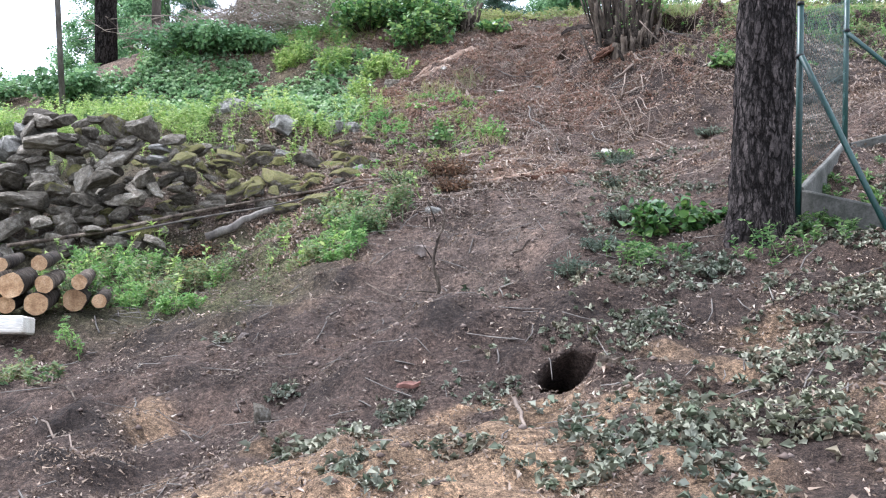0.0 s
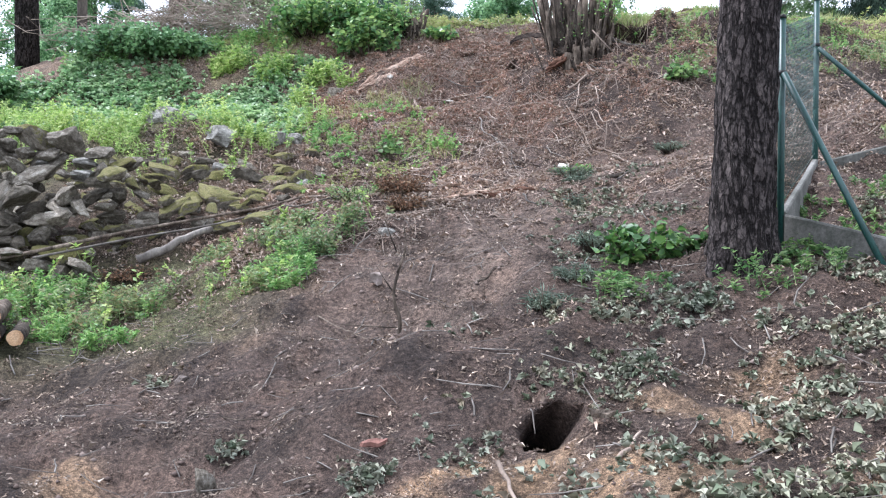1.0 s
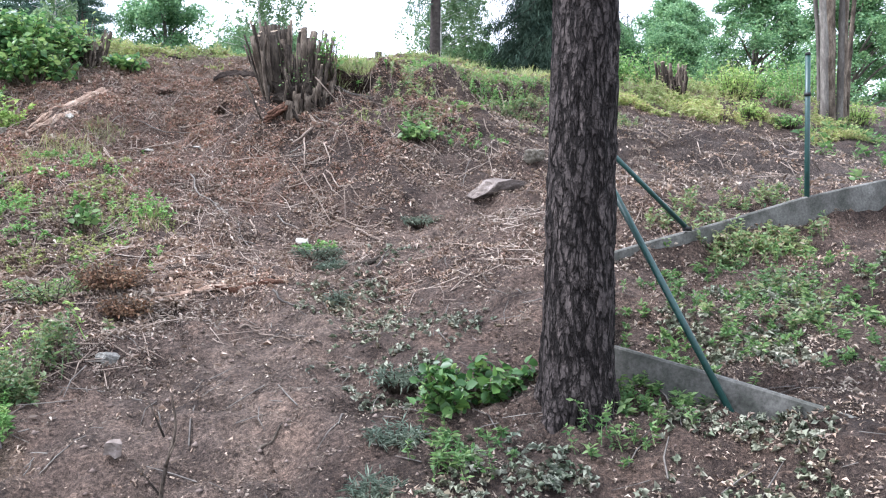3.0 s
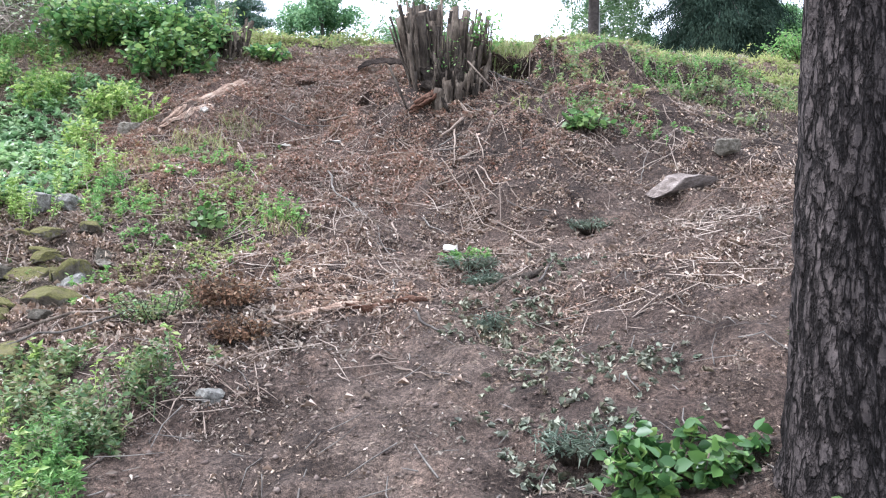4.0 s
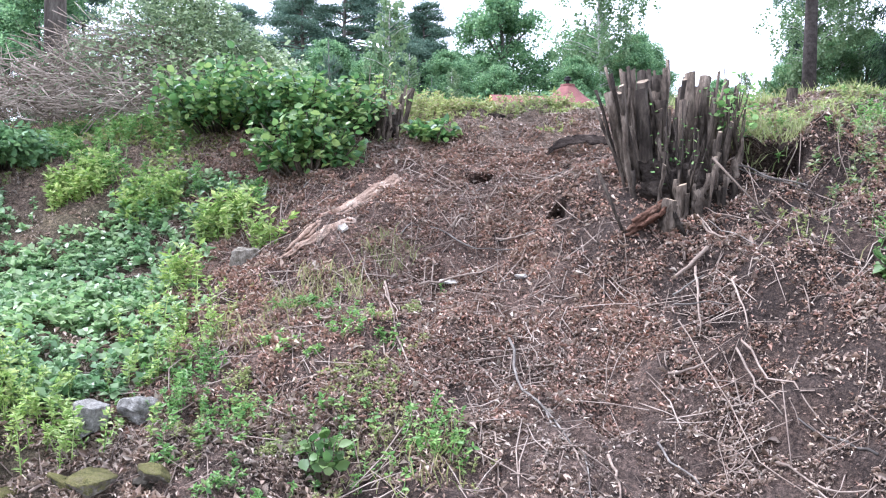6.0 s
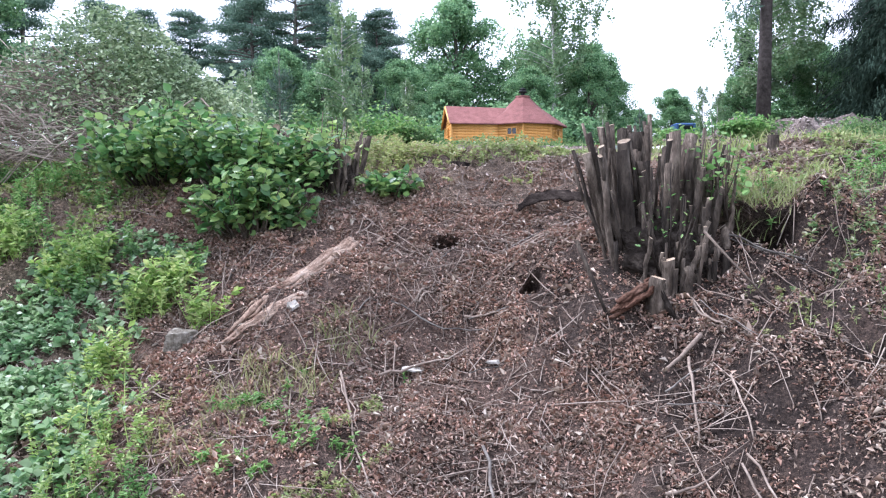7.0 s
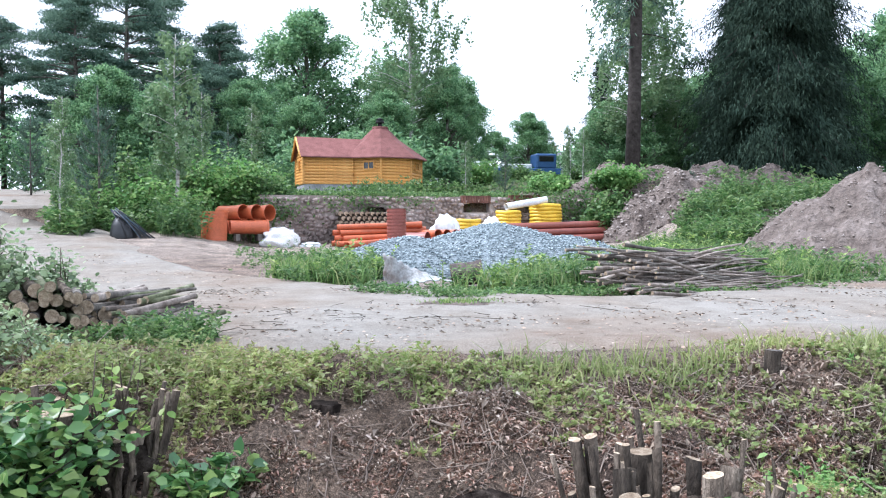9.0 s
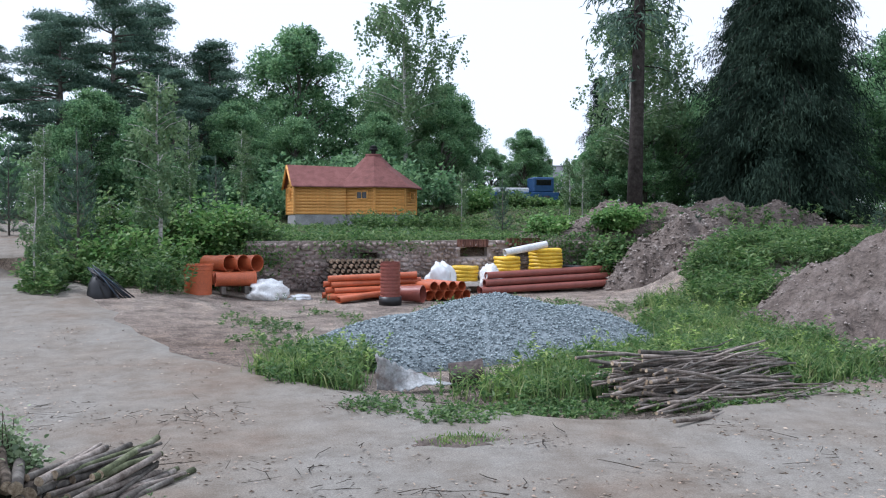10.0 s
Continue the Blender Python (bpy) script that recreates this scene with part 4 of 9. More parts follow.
for k, (x, y, w, lab) in enumerate(((-2.22, 10.8, 0.19, "round mossy boulder in the tumbled wall"), (-1.93, 10.62, 0.14, "mossy boulder leaning on its neighbour"), (-1.85, 10.12, 0.27, "large moss-topped boulder above the branch"), (-1.31, 11.27, 0.15, "flat mossy stone among the litter"), (-1.08, 10.05, 0.18, "low mossy stone with a dark underside"), (-0.98, 10.12, 0.07, "small brown stone on the litter"), (-1.3, 10.98, 0.12, "mossy stone beside the upright one"), (-1.35, 9.35, 0.15, "mossy stone at the foot of the weeds"), (-1.6, 9.4, 0.16, "mossy stone sunk in the weeds"), (-1.42, 9.85, 0.11, "pale stone under the branch"))):
    lone_rock(x, y, (w, w * 0.8, w * 0.72), MOSS_ROCKS[k % 5], lab, 0.25, rz=0.9 * k)
for k, (x, y, w) in enumerate(((-2.2, 11.05, 0.15), (-2.42, 11.16, 0.11), (-0.82, 10.86, 0.1), (-1.0, 11.24, 0.09), (-1.13, 9.82, 0.11))):
    lone_rock(x, y, (w, w * 0.8, w * 0.5), ROCKS[(2 * k) % 6], "flat pale grey stone among leaf litter", 0.25, rz=0.7 * k)
lone_rock(-0.1, 8.4, (0.08, 0.065, 0.06), PALE_ROCKS[3], "pale loose stone beside trampled weeds", 0.5, rz=0.2)
lone_rock(4.25, 10.8, (0.44, 0.22, 0.14), DUSTY_ROCK, "large dusty stone bedded in the slope", -0.15, rz=0.3)
lone_rock(4.85, 10.98, (0.13, 0.11, 0.12), ROCKS[1], "small grey stone on the slope", 0.6, rz=0.3)
lone_rock(-0.82, 13.75, (0.13, 0.1, 0.13), ROCKS[1], "dark loose stone beside the weeds", 0.5, rz=0.9)
lone_rock(-1.0, 4.79, (0.055, 0.05, 0.1), ROCKS[2], "small grey stone standing in the soil", 0.5, rz=0.2, name="stone")
lone_rock(-1.41, 6.22, (0.06, 0.05, 0.045), DUSTY_ROCK, "small dusty stone on dark soil", 0.5, rz=0.8, name="stone")

# ---- timber hut on its terrace ----
def prism(corners, z0, z1):
    bm = bmesh.new()
    lo = [bm.verts.new((x, y, z0)) for x, y in corners]
    hi = [bm.verts.new((x, y, z1)) for x, y in corners]
    n = len(corners)
    bm.faces.new(lo[::-1])
    bm.faces.new(hi)
    for i in range(n):
        bm.faces.new((lo[i], lo[(i + 1) % n], hi[(i + 1) % n], hi[i]))
    return bm


def log_course(length, h, d=0.045):
    """A rounded cladding log, along x, from 0 to length."""
    bm = bmesh.new()
    prof = [(0, 0.0), (-d * 0.75, h * 0.12), (-d, h * 0.5), (-d * 0.75, h * 0.88), (0, h)]
    a = [bm.verts.new((0, y, z)) for y, z in prof]
    b = [bm.verts.new((length, y, z)) for y, z in prof]
    for i in range(4):
        bm.faces.new((a[i], b[i], b[i + 1], a[i + 1]))
    bm.faces.new((a[4], b[4], b[0], a[0]))
    bm.faces.new(a)
    bm.faces.new(b[::-1])
    me = bpy.data.meshes.new("log")
    bm.to_mesh(me)
    bm.free()
    me.materials.append(LOG_PINE)
    return me


def hut_window(parent, p, ang, w, h):
    """A small four-pane window, set on a wall face at p (middle), facing ang."""
    rot = Matrix.Translation(p) @ Matrix.Rotation(ang, 4, "Z")
    bm = bmesh.new()
    for sx in (-1, 1):
        box(bm, (0.05, 0.05, h + 0.1), Matrix.Translation((sx * (w / 2 + 0.025), -0.03, 0)))
    for sz in (-1, 1):
        box(bm, (w, 0.05, 0.05), Matrix.Translation((0, -0.03, sz * (h / 2 + 0.025))))
    box(bm, (0.03, 0.045, h), Matrix.Translation((0, -0.03, 0)))
    win = part("window", bm, LOG_PINE, parent, "small framed window", m=rot)
    for sx in (-1, 1):
        bm = bmesh.new()
        box(bm, (w / 2 - 0.016, 0.012, h), Matrix.Translation((sx * (w / 4 + 0.007), -0.012, 0)))
        part("pane", bm, GLASS, win, "dark window pane")


GLASS, _gn, _gl, _gb = material("window_glass", (0.015, 0.017, 0.018), 0.08, 0.6)


def make_hut():
    """Eight-sided grill hut with a gabled extension, all on a block plinth."""
    H = empty("timber_hut", (10.45, 51.0, 7.25), 0)
    R, plinth, wall = 1.93, 0.5, 1.25
    rot = math.radians(10)
    oct_ = [(R * math.cos(rot + math.pi / 8 + i * math.pi / 4), R * math.sin(rot + math.pi / 8 + i * math.pi / 4)) for i in range(8)]
    ext = [(-3.75, -1.05), (-1.55, -1.2), (-1.55, 1.1), (-3.75, 1.25)]
    part("plinth", prism([(x * 0.99, y * 0.99) for x, y in oct_], 0, plinth), BLOCKS, H, "grey block plinth")
    part("plinth", prism(ext, 0, plinth), BLOCKS, H, "grey block plinth")
    part("core", prism([(x * 0.97, y * 0.97) for x, y in oct_], plinth, plinth + wall), LOG_PINE, H)
    part("core", prism([(x + 0.02, y * 0.97) for x, y in ext], plinth, plinth + wall), LOG_PINE, H)
    n = 9
    ch = wall / n

    def clad(a, b, rows=n, gable=0.0):
        a, b = Vector((*a, 0)), Vector((*b, 0))
        d = b - a
        ang = math.atan2(d.y, d.x)
        extra = int(gable / ch)
        for k in range(rows + extra):
            cut = 0 if k < rows else (k - rows + 0.7) / max(1, extra) * d.length / 2
            if d.length - 2 * cut < 0.1:
                continue
            me = log_course(d.length - 2 * cut, ch)
            p = a + d.normalized() * cut
            put("log", me, H, m=Matrix.Translation((p.x, p.y, plinth + k * ch)) @ Matrix.Rotation(ang, 4, "Z"))
    for i in range(8):
        a, b = oct_[i], oct_[(i + 1) % 8]
        clad(a, b)
    clad(ext[0], ext[1])
    clad(ext[3], ext[0], gable=0.9)
    # corner posts
    for x, y in oct_ + [ext[0], ext[3]]:
        boxed("corner_post", (0.09, 0.09, wall), LOG_PINE, H, Matrix.Translation((x * 1.01, y * 1.01, plinth + wall / 2)), 0.012)
    # roof of the octagon
    eave, apex, zr = 1.16, 0.16, plinth + wall
    top = zr + 1.45
    for i in range(8):
        a, b = Vector((*oct_[i], 0)) * eave, Vector((*oct_[(i + 1) % 8], 0)) * eave
        c, d = b * apex / eave, a * apex / eave
        bm = bmesh.new()
        q = []
        for dz in (0, 0.05):
            q.append([bm.verts.new((p.x, p.y, z + dz)) for p, z in ((a, zr - 0.07), (b, zr - 0.07), (b.lerp(c, 0.7), zr + 0.88), (c, top), (d, top), (a.lerp(d, 0.7), zr + 0.88))])
        bm.faces.new((q[1][0], q[1][1], q[1][2], q[1][5]))
        bm.faces.new((q[1][5], q[1][2], q[1][3], q[1][4]))
        bm.faces.new((q[0][5], q[0][2], q[0][1], q[0][0]))
        bm.faces.new((q[0][4], q[0][3], q[0][2], q[0][5]))
        for k in range(6):
            bm.faces.new((q[0][k], q[0][(k + 1) % 6], q[1][(k + 1) % 6], q[1][k]))
        part("roof_panel", bm, ROOFING, H)
    # roof of the extension: ridge runs into the octagon
    zx, ridge = zr - 0.07, zr + 0.92
    for s in (-1, 1):
        bm = bmesh.new()
        q = []
        for dz in (0, 0.05):
            q.append([bm.verts.new(p) for p in ((-3.95, s * 1.4, zx + dz), (-1.2, s * 1.4, zx + dz), (-0.9, 0.03 * s, ridge + dz - 0.05), (-3.95, 0.02 * s, ridge + dz))])
        for fc in ((q[1][0], q[1][1], q[1][2], q[1][3]), (q[0][3], q[0][2], q[0][1], q[0][0])):
            bm.faces.new(fc)
        for k in range(4):
            bm.faces.new((q[0][k], q[0][(k + 1) % 4], q[1][(k + 1) % 4], q[1][k]))
        part("roof_panel", bm, ROOFING, H)
        put("barge_board", tube("barge_board", [(-3.97, s * 1.42, zx - 0.02), (-3.97, 0, ridge + 0.0)], [0.05, 0.05], LOG_PINE, 6), H)
    # chimney with cowl
    cyl = lambda z0, z1, r0, r1, mat, nm: put(nm, tube(nm, [(0, 0, z0), (0, 0, z1)], [r0, r1], mat, 16), H)
    cyl(top - 0.08, top + 0.08, 0.36, 0.38, ROOFING, "chimney_collar")
    cyl(top + 0.08, top + 0.3, 0.1, 0.1, DARK, "chimney")
    cyl(top + 0.26, top + 0.4, 0.22, 0.16, DARK, "chimney_cowl")
    cyl(top + 0.42, top + 0.5, 0.2, 0.05, DARK, "chimney_cap")
    # windows
    i = 4
    for i in (4, 6):
        a, b = Vector((*oct_[i], 0)), Vector((*oct_[(i + 1) % 8], 0))
        d = b - a
        mid = (a + b) / 2
        nrm = Vector((d.y, -d.x, 0)).normalized()
        k = 0.3 if i == 4 else 0.5
        mid = a.lerp(b, k if i != 4 else 0.62)
        hut_window(H, (mid.x + nrm.x * 0.05, mid.y + nrm.y * 0.05, plinth + 0.85), math.atan2(d.y, d.x), 0.46 if i == 4 else 0.36, 0.28)
    hut_window(H, (-3.8, 0.1, plinth + 0.9), math.atan2(-1, 0), 0.3, 0.3)
    tagged(H, "orange varnished log hut with red felt roof and chimney", "hut")


make_hut()

# ---- yard: retaining wall ----
def make_yard_wall():
    w = new("wall_yard")
    w.matrix_basis = pose(0, 37.4, 5.0)
    tagged(w, "old rubble-stone retaining wall with brick-lined openings", "wall", kind="structure")
    g = np.random.default_rng(17)
    x0, x1, h = 3.4, 15.2, 1.8
    gaps = [(9.85, 10.75, 1.3, 1.62), (11.5, 12.45, 1.3, 1.66), (6.7, 7.3, 1.1, 1.45)]
    # mortar core in blocks round the openings
    xs = sorted([x0, x1] + [q for gp in gaps for q in gp[:2]])
    bm = bmesh.new()
    for a, b in zip(xs, xs[1:]):
        mid = (a + b) / 2
        gp = [q for q in gaps if q[0] < mid < q[1]]
        for z0, z1 in ([(-0.3, gp[0][2]), (gp[0][3], h)] if gp else [(-0.3, h)]):
            box(bm, (b - a, 0.5, z1 - z0), Matrix.Translation((mid, 0, (z0 + z1) / 2)))
    box(bm, (x1 - x0, 0.1, h), Matrix.Translation(((x0 + x1) / 2, 0.42, h / 2)))
    part("mortar", bm, MORTAR, w)
    n = 0
    z = 0.05
    extra = []
    while z < h - 0.1:
        rh = 0.075 + 0.085 * g.random()
        x = x0 + 0.1 * g.random()
        while x < x1:
            l = 0.09 + 0.26 * g.random() ** 1.6
            c = x + l / 2
            if not any(q[0] - 0.02 < c < q[1] + 0.02 and q[2] < z + rh / 2 < q[3] for q in gaps):
                m = Matrix.LocRotScale((c, -0.19 - 0.03 * g.random(), z + rh / 2 + 0.025 * g.standard_normal()), Euler((0.12 * g.standard_normal(), 0.16 * g.standard_normal(), 0.08 * g.standard_normal())), (l * 0.5, 0.1 + 0.05 * g.random(), rh * (0.5 + 0.25 * g.random())))
                if n < 300:
                    put("stone", WALL_ROCKS[g.integers(0, 6)], w, m=m)
                    n += 1
                else:
                    extra.append(m)
            x += l + 0.015
        z += rh + 0.01
    vs, fs, o = [], [], 0
    for i, m in enumerate(extra):
        me = WALL_ROCKS[i % 6]
        v = np.array([m @ q.co for q in me.vertices])
        f = np.array([list(p.vertices) for p in me.polygons if len(p.vertices) == 3])
        vs.append(v)
        fs.append(f + o)
        o += len(v)
    if vs:
        s = put("stones", mesh_np("stones", np.vstack(vs), np.vstack(fs), YARD_STONE), w)
        s["kind"] = "stuff"
    # brick heads over the openings
    for a, b, z0, z1 in gaps[:2]:
        k = int((b - a + 0.2) / 0.085)
        for i in range(k):
            put("brick", BRICK_ME, w, m=pose(a - 0.1 + (i + 0.5) * 0.085, -0.27, z1 + 0.1))


MORTAR = grainy("lime_mortar", (0.13, 0.1, 0.085), (0.3, 0.25, 0.22), (0.46, 0.41, 0.38), 0.8, 40, 0.95, 0.5, 0.02)
YARD_STONE = grainy("yard_stone", (0.1, 0.085, 0.075), (0.25, 0.2, 0.18), (0.42, 0.36, 0.33), 0.8, 14, 0.95, 0.8, 0.04, vary=0.5)
RED_BRICK = grainy("old_brick", (0.1, 0.05, 0.04), (0.15, 0.075, 0.058), (0.2, 0.105, 0.082), 6, 60, 0.9, 0.4, 0.008, vary=0.25)


def low_rock(seed, mat):
    g = np.random.default_rng(seed)
    bm = bmesh.new()
    bmesh.ops.create_icosphere(bm, subdivisions=1, radius=1.0)
    for v in bm.verts:
        v.co = Vector([math.copysign(min(abs(c) * 1.25, 0.95 + 0.1 * g.random()), c) for c in v.co]) * (0.92 + 0.16 * g.random())
    me = bpy.data.meshes.new("stone")
    bm.to_mesh(me)
    bm.free()
    me.materials.append(mat)
    return me


WALL_ROCKS = [low_rock(90 + i, YARD_STONE) for i in range(6)]
_b = bmesh.new()
box(_b, (0.075, 0.12, 0.24), None, 0.006)
BRICK_ME = bpy.data.meshes.new("brick")
_b.to_mesh(BRICK_ME)
_b.free()
BRICK_ME.materials.append(RED_BRICK)
make_yard_wall()

# ---- heaps ----
def heap(name, centre, size, height, mat, label, seed, peaks, fine=0.05, cell=0.12, category="heap"):
    """A heap as a height field over an oval, sunk a little at its rim."""
    cx, cy = centre
    nx, ny = int(size[0] * 2 / cell), int(size[1] * 2 / cell)
    xs, ys = np.linspace(-size[0], size[0], nx), np.linspace(-size[1], size[1], ny)
    X, Y = np.meshgrid(xs, ys)
    hgt = np.zeros_like(X)
    for px, py, r, hh in peaks:
        d = np.sqrt(((X - px) / r) ** 2 + ((Y - py) / r) ** 2)
        hgt = np.maximum(hgt, hh * np.clip(1 - d ** 1.35, 0, 1))
    hgt = hgt + fine * (lattice(X, Y, 0.5, seed) + 0.6 * lattice(X, Y, 0.2, seed + 1) + 0.4 * lattice(X, Y, 0.1, seed + 2)) * smooth(0, 0.3, hgt)
    hgt = hgt - 0.12 * (hgt < 0.02)
    Z = land(X + cx, Y + cy) + hgt * height
    v = np.stack([X + cx, Y + cy, Z], -1).reshape(-1, 3)
    i = (np.arange(ny - 1)[:, None] * nx + np.arange(nx - 1)[None]).reshape(-1, 1)
    f = i + np.array([0, 1, nx + 1, nx])
    keep = (hgt.reshape(-1)[f] > 0.001).any(1)
    ob = new(name, mesh_np(name, v, f[keep], mat, True))
    tagged(ob, label, category)
    return v.reshape(ny, nx, 3), hgt


def scatter_stones(name, grid, hgt, n, size, mat, label, seed, category="stones", lift=0.3):
    """Small stones strewn over a heap, one mesh."""
    g = np.random.default_rng(seed)
    ok = np.argwhere(hgt > 0.05)
    pick = ok[g.integers(0, len(ok), n)]
    p = grid[pick[:, 0], pick[:, 1]] + g.uniform(-0.1, 0.1, (n, 3)) * (1, 1, 0.1)
    base = np.array([(1, 0, 0), (-1, 0, 0), (0, 1, 0), (0, -1, 0), (0, 0, 1), (0, 0, -1)], float)
    tri = np.array([(0, 2, 4), (2, 1, 4), (1, 3, 4), (3, 0, 4), (2, 0, 5), (1, 2, 5), (3, 1, 5), (0, 3, 5)])
    s = size * (0.5 + g.random((n, 1, 1)) ** 2 * 1.6)
    v = base[None] * s * (0.6 + 0.7 * g.random((n, 6, 1)))
    a = g.random(n) * 6.28
    c, d = np.cos(a)[:, None], np.sin(a)[:, None]
    v = np.stack([v[..., 0] * c - v[..., 1] * d, v[..., 0] * d + v[..., 1] * c, v[..., 2] * 0.7], -1) + p[:, None] + [0, 0, size * lift]
    f = (np.arange(n)[:, None, None] * 6 + tri[None]).reshape(-1, 3)
    ob = new(name, mesh_np(name, v.reshape(-1, 3), f, mat))
    tagged(ob, label, category, kind="stuff")


def island_stone(name, colours):
    m, n, l, b = material(name, colours[1], 0.9, 0.25)
    geo = n.new("ShaderNodeNewGeometry")
    l.new(ramp(n, l, geo.outputs["Random Per Island"], [(i / (len(colours) - 1), c) for i, c in enumerate(colours)]), b.inputs["Base Color"])
    return m


GRAVEL = grainy("blue_gravel", (0.14, 0.165, 0.178), (0.22, 0.255, 0.27), (0.3, 0.335, 0.35), 2.5, 26, 0.9, 0.9, 0.04)
GRAVEL_BITS = island_stone("gravel_bits", [(0.1, 0.125, 0.138), (0.23, 0.275, 0.29), (0.4, 0.455, 0.47), (0.17, 0.205, 0.22)])
DIRT = grainy("spoil", (0.095, 0.074, 0.063), (0.16, 0.128, 0.11), (0.24, 0.2, 0.177), 1.6, 9, 0.95, 1.0, 0.12)
DIRT_BITS = island_stone("spoil_bits", [(0.14, 0.112, 0.095), (0.2, 0.165, 0.142), (0.34, 0.295, 0.265), (0.17, 0.133, 0.112)])
gr, gh = heap("gravel_heap", (6.6, 27.2), (4.2, 2.9), 1.0, GRAVEL, "heap of blue-grey crushed gravel", 61, [(0.7, 0.3, 2.7, 0.88), (-1.5, -0.7, 2.0, 0.66), (2.2, 0.2, 1.8, 0.64)], 0.015, 0.08)
scatter_stones("gravel", gr, gh, 34000, 0.017, GRAVEL_BITS, "loose blue-grey gravel on the heap", 62, "gravel")
sp, sh = heap("earth_mound", (16.2, 26.2), (4.2, 4.2), 1.0, DIRT, "tall heap of brown excavated earth and stones", 63, [(-0.4, 0, 3.2, 2.0), (1.8, 0.6, 3.2, 2.1), (-1.6, 0.8, 2.0, 1.0)], 0.19, 0.1)
scatter_stones("rubble", sp, sh, 3600, 0.023, DIRT_BITS, "loose stones on the earth heap", 64, "rubble", -0.2)
sp, sh = heap("earth_mound", (18.6, 38.9), (6.6, 2.0), 1.0, DIRT, "long low ridge of brown earth with weeds", 65, [(-4.6, 0.0, 1.7, 0.55), (-2.6, 0.2, 1.9, 0.75), (-0.4, 0, 2.0, 0.7), (1.9, 0.1, 2.0, 0.85), (4.2, 0, 2.0, 0.8)], 0.16, 0.12)
scatter_stones("rubble", sp, sh, 2200, 0.035, DIRT_BITS, "loose stones on the earth ridge", 66, "rubble", -0.1)

sp, sh = heap("earth_mound", (16.0, 34.8), (2.3, 2.2), 1.0, DIRT, "raw broken face of brown earth at the end of the terrace", 67, [(-0.9, 0.5, 1.3, 1.0), (0.5, 0.3, 1.6, 1.15), (1.2, 0.6, 1.2, 1.05)], 0.26, 0.08)
scatter_stones("rubble", sp, sh, 1500, 0.045, DIRT_BITS, "loose stones on the raw earth face", 68, "rubble", -0.1)


def sticks_pile(name, centre, aim, n, length, spread, radius, seed, label, mats, rise=0.4):
    g = np.random.default_rng(seed)
    t = empty(name, (*centre, float(land(np.array(centre[0]), np.array(centre[1])))))
    a0 = math.radians(aim)
    for i in range(n):
        a = a0 + 0.22 * g.standard_normal()
        off = spread * g.standard_normal() * 0.5
        z = radius + max(0.0, rise * (1 - abs(off) / spread) * g.random())
        r = radius * (0.5 + 0.9 * g.random())
        ln = length * (0.5 + 0.65 * g.random())
        c = np.array([-math.sin(a0) * off, math.cos(a0) * off, z]) + np.array([math.cos(a0), math.sin(a0), 0]) * 0.25 * g.standard_normal()
        d = np.array([math.cos(a), math.sin(a), 0.07 * g.standard_normal()])
        line = [c + d * ln * s + 0.026 * g.standard_normal(3) * (1, 1, 0.6) for s in np.linspace(-0.5, 0.5, 6)]
        put("pole", tube("pole", line, np.linspace(r, r * 0.55, 6), mats[g.integers(0, len(mats))], 8, 0.04, i + seed, OLD_CUT), t)
    return tagged(t, label, "wood pile")


POLE_DARK = grainy("pole_bark", (0.11, 0.085, 0.07), (0.24, 0.2, 0.17), (0.4, 0.35, 0.31), 6, 40, 0.9, 0.5, 0.01, (1, 1, 1), vary=0.35)
MOSS_BARK = grainy("mossy_bark", (0.05, 0.055, 0.03), (0.11, 0.12, 0.065), (0.22, 0.22, 0.15), 6, 40, 0.95, 0.6, 0.01, (1, 1, 1), vary=0.3)
sticks_pile("pole_pile", (8.05, 21.95), 12, 210, 2.9, 0.75, 0.021, 71, "pile of long thin grey-brown cut poles beside the track", [POLE_DARK, GREY_BARK, POLE_DARK], 0.62)


def log_stack(foot, aim, width, length, n, radius, height, seed, label, mats):
    """Straight logs lying side by side and on one another; foot: the middle of the outermost log."""
    g = np.random.default_rng(seed)
    t = empty("branch_pile", (*foot, float(land(np.array(foot[0]), np.array(foot[1])))))
    a0 = math.radians(aim)
    for i in range(n):
        u = (i + 0.5) / n
        layer = i % 4
        r = radius * (0.65 + 0.7 * g.random())
        a = a0 + 0.09 * g.standard_normal()
        up_ = r + 0.27 * height * layer * min(1, 2.6 * u, 2.6 * (1.15 - u))
        ln = length * (0.75 + 0.4 * g.random())
        c0 = np.array([-math.sin(a0), math.cos(a0), 0]) * u * width + np.array([math.cos(a0), math.sin(a0), 0]) * 0.1 * g.standard_normal() + [0, 0, up_]
        d = np.array([math.cos(a), math.sin(a), 0.05 * g.standard_normal()])
        line = [c0 + d * ln * s + 0.006 * g.standard_normal(3) for s in np.linspace(-0.5, 0.5, 5)]
        put("pole", tube("pole", line, np.linspace(r, r * 0.8, 5), mats[g.integers(0, len(mats))], 12, 0.03, i + seed, OLD_CUT), t)
    return tagged(t, label, "wood pile")


log_stack((0.84, 19.3), 58, 1.0, 1.15, 64, 0.03, 0.36, 72, "stack of grey and mossy cut branches by the track", [MOSS_BARK, POLE_DARK, GREY_BARK])
log_stack((0.12, 19.3), 100, 0.95, 0.75, 38, 0.05, 0.46, 73, "stack of short mossy logs with pale sawn ends", [MOSS_BARK, STEM_BARK, GREY_BARK])

